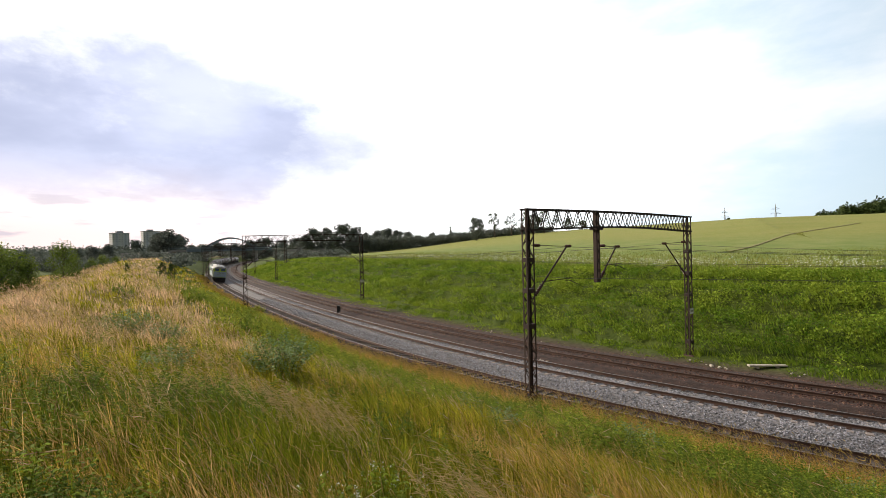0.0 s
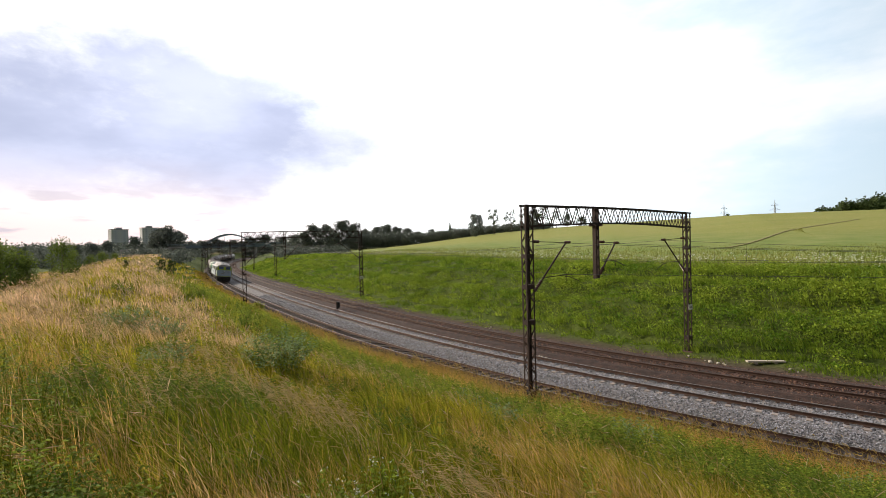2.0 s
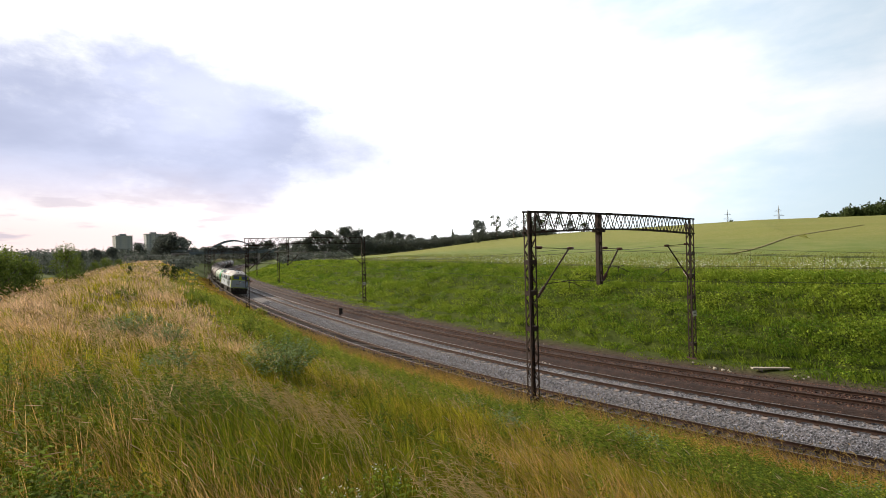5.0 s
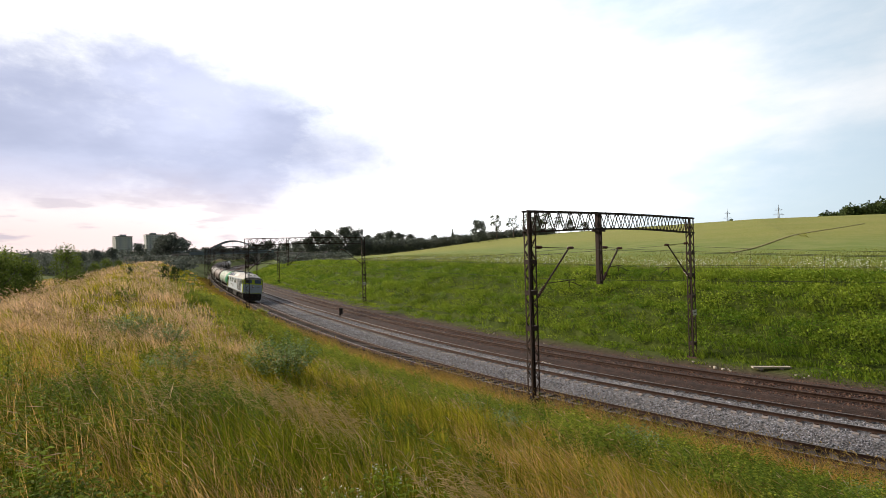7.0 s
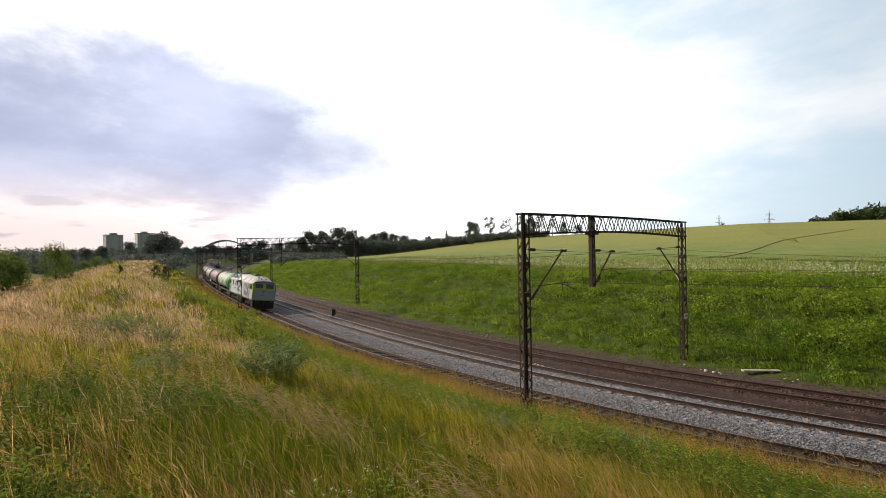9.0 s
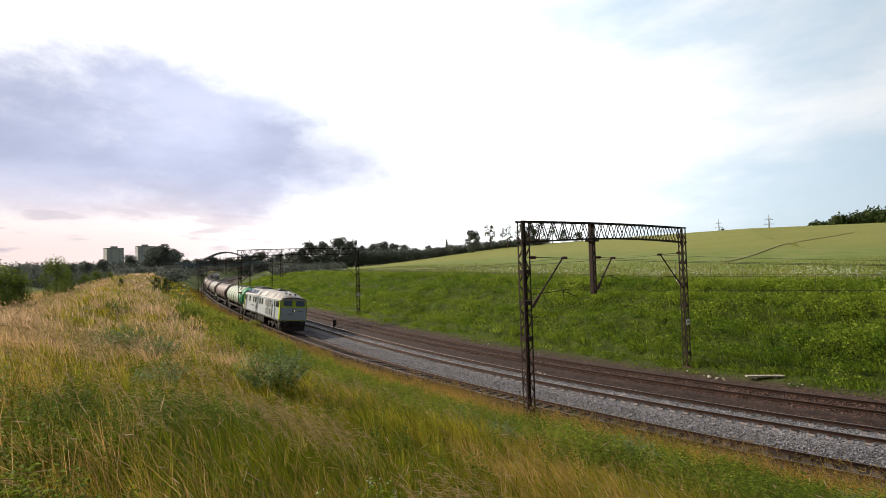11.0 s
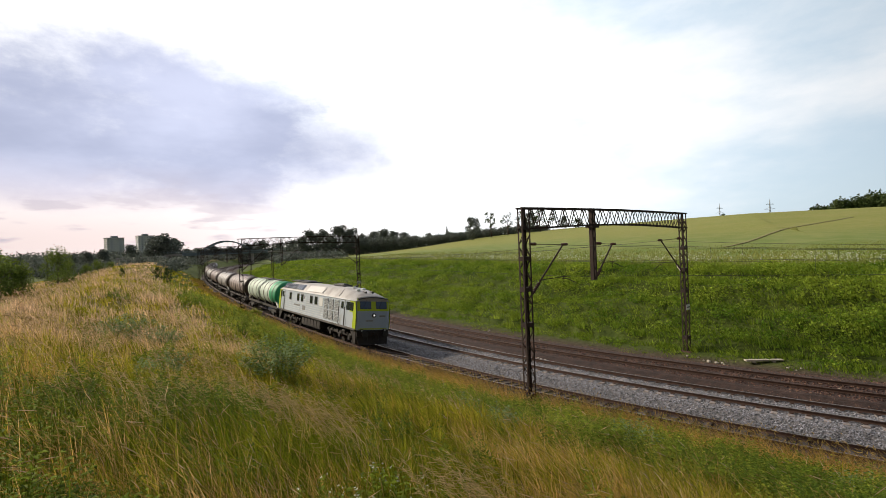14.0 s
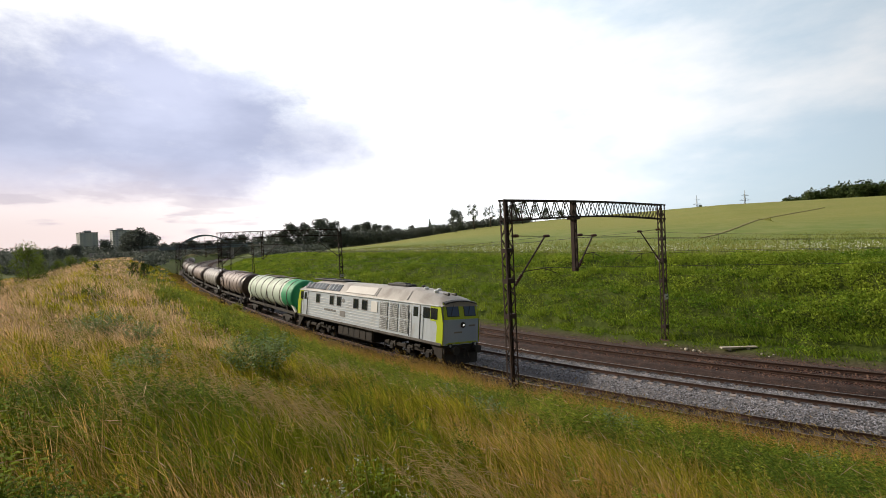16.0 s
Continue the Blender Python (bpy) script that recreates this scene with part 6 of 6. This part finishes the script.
def line_points(s, o):
    h0 = np.interp(s, STATIONS, HEADING)
    return np.interp(s, STATIONS, LINE_X) + o * np.cos(h0), np.interp(s, STATIONS, LINE_Y) - o * np.sin(h0)


def bank_points(n, r0, r1, rng, power=1.0, az0=-50, az1=51):
    """Points on the near bank, thinning with distance, none on the track."""
    r = r0 * (r1 / r0) ** (rng.random(n) ** power)
    a = np.radians(rng.uniform(az0, az1, n))
    x, y = r * np.sin(a), r * np.cos(a)
    s, o = line_coords(x, y)
    keep = (o < -1.75 - 0.7 * rng.random(n)) & (s > -60) & (s < 230)
    x, y, s, o, r = (q[keep] for q in (x, y, s, o, r))
    return x, y, ground_height(x, y, (s, o)), s, o, r


def crest_zone(x, y, s, o):
    return smooth01(-o + 1.6 * lumps(x, y, 3.3, 4.4), 9.5, 13.5) * smooth01(s, -20, -9)


def dryness(x, y, s, o, r):
    """How much of the growth has turned to straw: the crest, the track's edge, a patch low on the bank, and streaks elsewhere."""
    foot = 0.75 * (1 - smooth01(-o, 3.0, 4.6)) * (1 - smooth01(s, -2, 14))
    near = 0.5 * (1 - smooth01(r, 4.5, 7.5)) * smooth01(x, 0.0, 1.4) * (1 - smooth01(x, 3.4, 5.2))
    streak = 0.4 * smooth01(lumps(x, y, 1.5, 0.6) + 0.35 * lumps(x, y, 0.5, 2.6), 0.1, 0.6) * (1 - leafiness(x, y, s, o, r))
    return np.clip(0.06 + 0.66 * crest_zone(x, y, s, o) * (0.75 + 0.45 * lumps(x, y, 2.1, 1.9)) + foot + near + streak, 0, 1)


def leafiness(x, y, s, o, r):
    """Where fresh leafy weeds crowd out the grass: the lower bank along the track, and the hollow on the camera's side."""
    band = smooth01(-o, 3.8, 5.0) * (1 - smooth01(-o + 1.5 * lumps(x, y, 2.6, 6.1), 9.5, 13.5)) * (1 - smooth01(s, 20, 60))
    hollow = smooth01(-x - 0.25 * y, 0.5, 2.0) * (1 - smooth01(r, 6.5, 10))
    return np.clip(band * (0.9 + 0.5 * lumps(x, y, 1.8, 3.4)) + hollow * (0.6 + 0.6 * lumps(x, y, 1.1, 5.2)), 0, 1)


def wind(n, rng, amount, height):
    """Lean of each stem: mostly one way, with gusts."""
    base = np.array([-0.62, 0.05])
    l = base[None] * rng.uniform(0.0, 1.25, (n, 1)) + rng.normal(size=(n, 2)) * 0.28
    return l * (height * amount)[:, None]


def stuff(name, label, category, v, f, mat, tone=None, n=3):
    me = raw_mesh(name, v, f, mat, n)
    if tone is not None:
        me.attributes.new("tone", "FLOAT", "POINT").data.foreach_set("value", np.clip(tone, 0, 1).astype(np.float32))
    return tagged(new(name, me), label, category, kind="stuff")


def tussocks(x, y, z, height, radius, blades, width, tone, rng, droop=0.45):
    """Clumps of blades fanning out of one root each, all of a clump alike in tone. Returns vertices, triangles and tones."""
    n = len(x)
    off = rng.normal(size=(n, blades, 2)) * 0.5
    q = np.clip(np.hypot(off[..., 0], off[..., 1]), 0, 1.6)
    h = height[:, None] * (1.05 - 0.28 * q) * rng.uniform(0.6, 1.12, (n, blades))
    gust = (np.array([-0.5, 0.05]) + rng.normal(size=(n, 2)) * 0.22)[:, None] * rng.uniform(0.3, 1.2, (n, blades, 1))
    lean = (gust + off * droop + rng.normal(size=(n, blades, 2)) * 0.1) * h[..., None]
    bx, by = x[:, None] + off[..., 0] * radius[:, None], y[:, None] + off[..., 1] * radius[:, None]
    bz = np.repeat(z, blades) - 0.05
    w = np.repeat(width, blades) * rng.uniform(0.6, 1.5, n * blades)
    v, f, _ = tufts(bx.ravel(), by.ravel(), bz, h.ravel(), w, lean.reshape(-1, 2), rng)
    return v, f, np.repeat(tone, blades * 5) + np.repeat(rng.normal(size=n * blades) * 0.12, 5)


def build_bank_grass():
    rng = np.random.default_rng(101)
    # short undergrowth, tone set low to paint shade into the gaps between tussocks
    x, y, z, s, o, r = bank_points(120000, 1.5, 190, rng, 0.85)
    n = len(x)
    h = rng.uniform(0.14, 0.36, n)
    v, f, _ = tufts(x, y, z - 0.03, h, (0.005 + 0.0012 * r) * rng.uniform(0.6, 1.4, n), wind(n, rng, 0.8, h), rng)
    stuff("undergrowth", "short green grass, its tone darkened for the shade under taller growth", "grass", v, f, GRASS_GREEN, np.repeat(0.05 + 0.55 * rng.random(n) * crest_zone(x, y, s, o), 5))
    # tussocks, green and straw
    x, y, z, s, o, r = bank_points(15500, 1.5, 170, rng, 0.8)
    d, lf = dryness(x, y, s, o, r), leafiness(x, y, s, o, r)
    n = len(x)
    keep = rng.random(n) > 0.7 * lf
    straw = rng.random(n) < d
    h = rng.uniform(0.42, 0.78, n) * (0.75 + 0.25 * smooth01(-o, 4, 9)) * (1 + 0.5 * lumps(x, y, 1.1, 2.2)) * (1 - 0.25 * smooth01(r, 40, 90)) * (1 - 0.25 * smooth01(-r, -4.0, -2.0))
    rad = np.clip(0.06 + 0.017 * r, 0.09, 1.0) * rng.uniform(0.6, 1.3, n)
    wid = 0.0045 + 0.00105 * r
    crest = crest_zone(x, y, s, o)
    for sel, mat, name, label, tone in (
            (keep & ~straw, GRASS_GREEN, "bank_grass", "tall green grass tussocks on the railway bank", 0.42 + 0.42 * lumps(x, y, 2.4, 8.8) + 0.3 * crest + 0.25 * smooth01(s, 12, 40) + rng.normal(size=n) * 0.2),
            (keep & straw, GRASS_DRY, "straw_grass", "dry straw-coloured grass tussocks on the railway bank", 0.8 - 0.65 * crest + rng.normal(size=n) * 0.18)):
        v, f, tn = tussocks(x[sel], y[sel], z[sel], h[sel] * (1.12 if mat is GRASS_DRY else 1.0), rad[sel], 26, wid[sel] * (0.65 if mat is GRASS_DRY else 1.0), tone[sel], rng)
        stuff(name, label, "grass", v, f, mat, tn)
    # flowering stems with their heads, standing in loose groups
    x, y, z, s, o, r = bank_points(95000, 1.9, 110, rng, 0.8)
    d = dryness(x, y, s, o, r)
    group = smooth01(lumps(x, y, 0.42, 7.0) + 0.5 * lumps(x, y, 1.6, 3.0), -0.25, 0.45)
    keep = rng.random(len(x)) < (0.04 + 0.8 * d ** 1.3) * group * (0.35 + 0.65 * smooth01(r, 3.0, 8))
    x, y, z, s, o, r = (q[keep] for q in (x, y, z, s, o, r))
    n = len(x)
    h = rng.uniform(0.6, 1.02, n) * (0.72 + 0.28 * smooth01(-o, 4, 9)) * (1 - 0.3 * smooth01(r, 40, 90))
    gust = np.stack([lumps(x, y, 0.9, 1.4), lumps(x, y, 0.9, 5.9)], 1) * 0.22 * h[:, None]
    lean = wind(n, rng, 0.85, h) + gust
    crest = crest_zone(x, y, s, o)
    v, f, t = tufts(x, y, z, h, 0.0026 + 0.0005 * r, lean, rng)
    stuff("grass_stems", "thin dry flowering grass stems", "grass", v, f, GRASS_DRY, np.repeat(0.75 - 0.6 * crest + rng.normal(size=n) * 0.15, 5))
    pink = rng.random(n) < 0.15 + 0.6 * crest
    L = rng.uniform(0.08, 0.17, n) + 0.04 * smooth01(r, 4, 10) + 0.0012 * r
    W = 0.0014 + 0.00055 * r
    for sel, mat, name, label in ((pink, SEED_PINK, "mauve_seed_heads", "mauve-tan seed heads of tall grass"), (~pink, SEED_HEAD, "straw_seed_heads", "straw-coloured seed heads of tall grass")):
        v, f = seed_heads(t[sel], lean[sel], L[sel], W[sel], rng)
        stuff(name, label, "grass", v, f, mat)


def build_plumes():
    """Arching plume grass in swaths over the near bank: each head a spray of fine side branches."""
    rng = np.random.default_rng(131)
    cx, cy, _, s, o, r = bank_points(1500, 2.6, 24, rng, 0.8)
    keep = (rng.random(len(cx)) < 0.42 * smooth01(lumps(cx, cy, 1.3, 4.0), 0.05, 0.6)) & (o < -9) & (cx < 0.8)
    cx, cy, r = cx[keep], cy[keep], r[keep]
    n, per = len(cx), 7
    x, y = (np.repeat(q, per) + rng.normal(size=n * per) * 0.14 for q in (cx, cy))
    z, rr, m = ground_height(x, y), np.repeat(r, per), n * per
    h = rng.uniform(0.75, 1.08, m)
    lean = np.repeat(np.array([-0.55, 0.12]) + rng.normal(size=(n, 2)) * 0.14, per, axis=0) * h[:, None] * rng.uniform(0.7, 1.2, (m, 1))
    v, f, t = tufts(x, y, z, h, 0.0022 + 0.0005 * rr, lean, rng)
    stuff("plume_stems", "arching pale stems of plume grass", "grass", v, f, GRASS_DRY, np.full(m * 5, 0.25))
    # side branches along the last third of each stem
    twigs = 9
    mid = np.stack([x + lean[:, 0] * 0.35, y + lean[:, 1] * 0.35, z + h * 0.58], 1)
    u = rng.uniform(0.25, 1.0, (m, twigs, 1))
    root = (mid[:, None] * (1 - u) + t[:, None] * u).reshape(-1, 3)
    tl = np.repeat(lean, twigs, axis=0) + rng.normal(size=(m * twigs, 2)) * 0.3
    v, f = seed_heads(root, tl, rng.uniform(0.05, 0.11, m * twigs), 0.0012 + 0.0004 * np.repeat(rr, twigs), rng)
    stuff("grass_plumes", "feathery tan plumes of tall grass", "grass", v, f, PLUME_TAN)


def build_verge():
    """Rank grass between the bank's foot and the sleeper ends, hanging over the ballast shoulder."""
    rng = np.random.default_rng(151)
    n = 5200
    s = -42 + 170 * rng.random(n) ** 1.35
    o = -4.6 + 3.0 * rng.random(n) ** 0.8
    o = np.minimum(o, -1.95 + 0.3 * (1 - smooth01(s, -16, -6)) - 0.5 * lumps(s, o * 0 + 3.0, 1.6, 1.0) - 0.3 * rng.random(n))
    x, y = line_points(s, o)
    z = np.maximum(ground_height(x, y, (s, o)), np.interp(o, [-2.9, -1.95, -1.3], [-0.62, -0.1, -0.07]))
    r = np.hypot(x, y)
    h = rng.uniform(0.45, 0.9, n) * (0.7 + 0.3 * smooth01(-o, 1.6, 3.0)) * (1 - 0.35 * smooth01(s, 20, 80)) * (1 + 0.3 * (1 - smooth01(s, -16, -4)))
    dry = rng.random(n) < np.clip(0.3 + 0.5 * (1 - smooth01(s, -2, 14)) + 0.35 * lumps(x, y, 2.2, 5.5) - 0.3 * smooth01(-o, 3.2, 4.4), 0, 1)
    for sel, mat, name, label, tone in ((~dry, GRASS_GREEN, "verge_grass", "rank green grass beside the sleepers", 0.45 + rng.normal(size=n) * 0.25), (dry, GRASS_DRY, "verge_straw", "dry reddish grass beside the sleepers", 0.95 + rng.normal(size=n) * 0.2)):
        v, f, tn = tussocks(x[sel], y[sel], z[sel], h[sel], np.full(sel.sum(), 0.3), 18, 0.006 + 0.0009 * r[sel], tone[sel], rng, 0.3)
        stuff(name, label, "grass", v, f, mat, tn)
    k = np.repeat(np.flatnonzero(dry), 7)
    m = len(k)
    hh = h[k] * rng.uniform(0.9, 1.3, m)
    lean = wind(m, rng, 0.5, hh)
    v, f, t = tufts(x[k] + rng.normal(size=m) * 0.2, y[k] + rng.normal(size=m) * 0.2, z[k] - 0.03, hh, 0.003 + 0.0005 * r[k], lean, rng)
    stuff("verge_stems", "thin reddish grass stems along the track", "grass", v, f, GRASS_DRY, np.full(m * 5, 0.9))
    v, f = seed_heads(t, lean, rng.uniform(0.08, 0.17, m), 0.003 + 0.0006 * r[k], rng)
    stuff("verge_seed_heads", "straw seed heads along the track", "grass", v, f, SEED_HEAD)


def build_cutting_grass():
    rng = np.random.default_rng(202)
    n = 6800
    s = -46 + 216 * rng.random(n) ** 1.7
    o = 11.0 + 17.5 * rng.random(n)
    x, y = line_points(s, o)
    z = ground_height(x, y, (s, o))
    r = np.hypot(x, y)
    edge = 0.25 + 0.75 * smooth01(o + 0.4 * lumps(x, y, 1.0, 9.0), 11.2, 13.0)
    h = np.maximum(rng.uniform(0.25, 0.62, n) * edge * (1 + 0.5 * lumps(x, y, 1.7, 7.7)), 0.07)
    v, f, tn = tussocks(x, y, z, h, np.clip(0.012 * r, 0.3, 1.2), 18, 0.008 + 0.0012 * r, 0.5 + 0.5 * lumps(x, y, 3.2, 2.7) + 0.15 * rng.normal(size=n), rng)
    stuff("cutting_grass", "lush green grass tussocks on the cutting slope", "grass", v, f, GRASS_LUSH, tn)
    # leafy weeds in low domes over the slope, in rough rows along it
    cs, rs, tones = [], [], []
    for i in range(2900):
        ss = -44 + 190 * rng.random() ** 1.7
        oo = 12.0 + 14.5 * rng.random()
        p = on_line(ss, oo)
        g = ground_height(p.x, p.y)[0]
        patch = float(lumps(np.array(p.x), np.array(p.y), 3.0, 6.6))
        if rng.random() > 0.85 + 0.5 * patch:
            continue
        w = rng.uniform(0.3, 0.85) * (1.25 if oo > 14 else 0.7)
        cs.append((p.x, p.y, g + w * 0.12))
        rs.append((w * 1.2, w * 1.2, w * rng.uniform(0.5, 0.8)))
        tones.append(0.36 + 0.45 * patch + 0.26 * rng.normal())
    v, f, pick = leaf_cloud(cs, rs, 250000, 0.078, rng, picks=True)
    stuff("slope_weeds", "leafy green weeds in low domes over the cutting slope", "weeds", v, f, SLOPE_LEAF, np.repeat(np.array(tones)[pick], 4), 4)
    # white flowers along the edge of the field
    n = 2600
    s = -45 + 190 * rng.random(n) ** 1.3
    o = 27.5 + 7 * rng.random(n) ** 1.6
    x, y = line_points(s, o)
    keep = lumps(x, y, 4.5, 3.3) + rng.normal(size=n) * 0.3 > 0.0
    s, o, x, y = s[keep], o[keep], x[keep], y[keep]
    z = ground_height(x, y, (s, o)) + rng.uniform(0.4, 0.8, len(x))
    cs = np.stack([x, y, z], 1)
    v, f = leaf_cloud(cs, np.full((len(cs), 3), 0.25), 4200, 0.06, rng)
    stuff("field_flowers", "band of white flowers along the field edge", "flowers", v, f, FLOWER_WHITE, None, 4)
    # standing corn at the near edge of the field
    n = 80000
    s = -78 + 262 * rng.random(n) ** 1.3
    o = 26.5 + 70 * rng.random(n) ** 2.6
    x, y = line_points(s, o)
    z = ground_height(x, y, (s, o))
    r = np.hypot(x, y)
    h = rng.uniform(0.2, 0.42, n) * (1 - 0.9 * smooth01(o, 30, 65))
    v, f, _ = tufts(x, y, z - 0.03, h, 0.03 + 0.0012 * r, wind(n, rng, 0.3, h), rng)
    stuff("field_edge_corn", "pale green standing corn at the field edge", "crop", v, f, CORN)


CORN = leaf_material("pale_green_corn", (0.25, 0.29, 0.07), (0.30, 0.31, 0.09), 0.25, 0.35, 0.06)


def leafy_plant(name, label, x, y, height, spread, stems, mat, leaf, seed, flowers=False):
    """A weed of many leafy stems, or a low shrub, standing in the grass."""
    rng, nrg = random.Random(seed), np.random.default_rng(seed)
    t = thing(name, label, "plant", m=Matrix.Translation((x, y, ground_z(x, y) - 0.05)))
    st, cs, ax = Shape(), [], []
    for i in range(stems):
        a, q = rng.uniform(0, 6.28), math.sqrt(rng.random())
        base = Vector((math.cos(a) * q * spread * 0.35, math.sin(a) * q * spread * 0.35, 0))
        tip = Vector((math.cos(a) * q * spread, math.sin(a) * q * spread, height * rng.uniform(0.6, 1.0) * (1.1 - 0.4 * q)))
        mid = base.lerp(tip, 0.5) + Vector((0, 0, height * 0.1))
        st.rod(base, mid, 0.0045, 4, 0.0035)
        st.rod(mid, tip, 0.0035, 4, 0.002)
        for k in range(16):
            u = 0.2 + 0.8 * k / 15
            p = base.lerp(mid, u * 2) if u < 0.5 else mid.lerp(tip, u * 2 - 1)
            cs.append(p)
    tagged(part("stalk_clump", st, WEED_LEAF, t), kind="stuff")
    n = len(cs)
    c = np.array([tuple(p) for p in cs])
    d = nrg.normal(size=(n, 3))
    d[:, 2] = np.abs(d[:, 2]) * 0.4 - 0.1
    d /= np.linalg.norm(d, axis=1)[:, None]
    u = np.cross(d, [0, 0, 1.0])
    u /= np.linalg.norm(u, axis=1)[:, None] + 1e-6
    L = (leaf * nrg.uniform(0.6, 1.5, n))[:, None]
    m = c + d * L * 0.55 + np.array([0, 0, 1]) * L * 0.12
    v = np.stack([c, m - u * L * 0.24, c + d * L - np.array([0, 0, 1]) * L * 0.15, m + u * L * 0.24], 1).reshape(-1, 3)
    part("leaves", raw_mesh("leaves", v, np.arange(n * 4).reshape(-1, 4), mat, 4), None, t)
    if flowers:
        tips = np.array([tuple(p) for p in cs[15::16]])
        v, f = leaf_cloud(tips, np.full((len(tips), 3), 0.03), len(tips) * 3, 0.011, nrg)
        tagged(part("flower_head", raw_mesh("flower_head", v, f, FLOWER_WHITE, 4), None, t, "small white flower heads"), kind="stuff")
    return t


def build_weeds():
    leafy_plant("shrub", "dense green leafy shrub on the bank slope", -4.75, 12.9, 1.55, 1.15, 150, SHRUB_LEAF, 0.085, 301)
    leafy_plant("shrub", "grey-green willow shrub among dry grass", -12.3, 17.6, 1.35, 1.2, 90, WEED_GREY, 0.10, 302)
    leafy_plant("shrub", "grey-green willow shrub among dry grass", -10.4, 16.8, 1.0, 0.8, 60, WEED_GREY, 0.09, 303)
    p = on_line(22, -3.0)
    leafy_plant("sapling", "small yellow-green sapling beside the track", p.x, p.y, 1.7, 0.75, 70, SAPLING_LEAF, 0.16, 304)
    rng = random.Random(9)
    spots = [(-6.6, 10.6), (-7.5, 12.2), (-3.1, 7.8), (3.3, 9.4), (4.6, 11.2), (5.9, 12.2), (2.4, 8.6), (7.4, 12.0), (1.2, 10.4), (8.2, 10.6), (4.1, 8.0), (-1.5, 12.2), (0.4, 13.2), (-8.2, 20.5), (-6.2, 17.5), (9.2, 11.6), (10.4, 11.2)]
    for i, (x, y) in enumerate(spots):
        leafy_plant("weed", "leafy green nettle clump in the grass", x, y, rng.uniform(0.75, 1.05), rng.uniform(0.5, 0.95), 46, WEED_LEAF if i % 4 else WEED_GREY, 0.085, 310 + i)
    spots = [(-2.9, 3.0), (-3.6, 4.1), (-4.6, 5.0), (-2.2, 2.7), (-5.2, 6.4), (-3.0, 5.4), (-6.2, 5.6), (-0.9, 3.0), (-0.5, 3.6), (1.9, 3.9), (3.4, 4.6)]
    for i, (x, y) in enumerate(spots):
        leafy_plant("weed", "dark green leafy weed low in the grass", x, y, rng.uniform(0.75, 0.98), rng.uniform(0.35, 0.6), 64, WEED_LEAF, 0.048, 340 + i, flowers=i in (7, 8))
    nrg = np.random.default_rng(404)
    # leafy stems crowding the lower bank and the hollow, in domed clumps with gaps between them
    cx, cy, _, s, o, r = bank_points(4600, 2.4, 75, nrg, 0.65)
    keep = nrg.random(len(cx)) < 0.04 + 0.92 * leafiness(cx, cy, s, o, r)
    cx, cy, s, o, r = (q[keep] for q in (cx, cy, s, o, r))
    n, stems = len(cx), 13
    rad = np.clip(0.10 + 0.03 * r, 0.15, 0.85) * nrg.uniform(0.7, 1.3, n)
    a, q = nrg.random((n, stems)) * 6.28, np.sqrt(nrg.random((n, stems)))
    x, y = (cx[:, None] + np.cos(a) * q * rad[:, None]).ravel(), (cy[:, None] + np.sin(a) * q * rad[:, None]).ravel()
    tall = nrg.uniform(0.62, 1.15, n) * (0.7 + 0.3 * smooth01(r, 4, 9)) * (1 - 0.3 * smooth01(s, 5, 30))
    h = (tall[:, None] * (1.05 - 0.5 * q ** 2) * nrg.uniform(0.85, 1.1, (n, stems))).ravel()
    # tone carries the near hollow's shade, and lens falloff at low stations
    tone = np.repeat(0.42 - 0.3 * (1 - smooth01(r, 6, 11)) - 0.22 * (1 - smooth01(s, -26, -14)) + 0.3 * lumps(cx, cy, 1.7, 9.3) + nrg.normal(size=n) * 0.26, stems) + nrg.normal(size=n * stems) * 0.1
    rr = np.repeat(r, stems)
    s, o = line_coords(x, y)
    z = ground_height(x, y, (s, o))
    leaf = np.clip(0.035 + 0.0042 * rr, 0.04, 0.16)
    off_track = o < -2.4
    for sel, leaves, name, label in ((off_track & (rr < 9), 30, "hollow_weeds", "leafy weeds low in the near grass, hollow's shade in their tone"), (off_track & (rr >= 9), 18, "bank_weeds", "fresh green weeds along the foot of the bank")):
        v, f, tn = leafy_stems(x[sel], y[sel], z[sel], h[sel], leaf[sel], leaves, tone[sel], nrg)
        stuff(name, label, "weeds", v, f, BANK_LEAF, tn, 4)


build_bank_grass()
build_plumes()
build_verge()
build_cutting_grass()
build_weeds()


# ------------------------------------------------------------------ track pieces

build_tracks()
build_ballast()
stones("grey_ballast_stones", "loose grey crushed ballast stones", STONE_GREY, [(-34, 45, 1.65, 2.45, -0.4, -0.19), (-34, 45, 2.4, 3.5, -0.19, -0.2), (-34, 45, 3.7, 4.95, -0.22, -0.22), (-34, 30, 5.1, 6.3, -0.22, -0.5)], 11000, 0.035, 3)
stones("brown_ballast_stones", "loose rust-brown ballast stones", STONE_BROWN, [(-34, 45, 5.9, 6.9, -0.36, -0.09), (-34, 45, 6.9, 9.3, -0.08, -0.08), (-34, 40, 9.3, 11.4, -0.09, -0.34)], 9000, 0.045, 4)
stones("dark_ballast_stones", "oily dark ballast stones between timber sleepers", STONE_DARK, [(-34, 45, -2.3, -1.2, -0.35, -0.08), (-34, 45, -1.2, 1.6, -0.1, -0.36)], 8000, 0.035, 5)
motions()
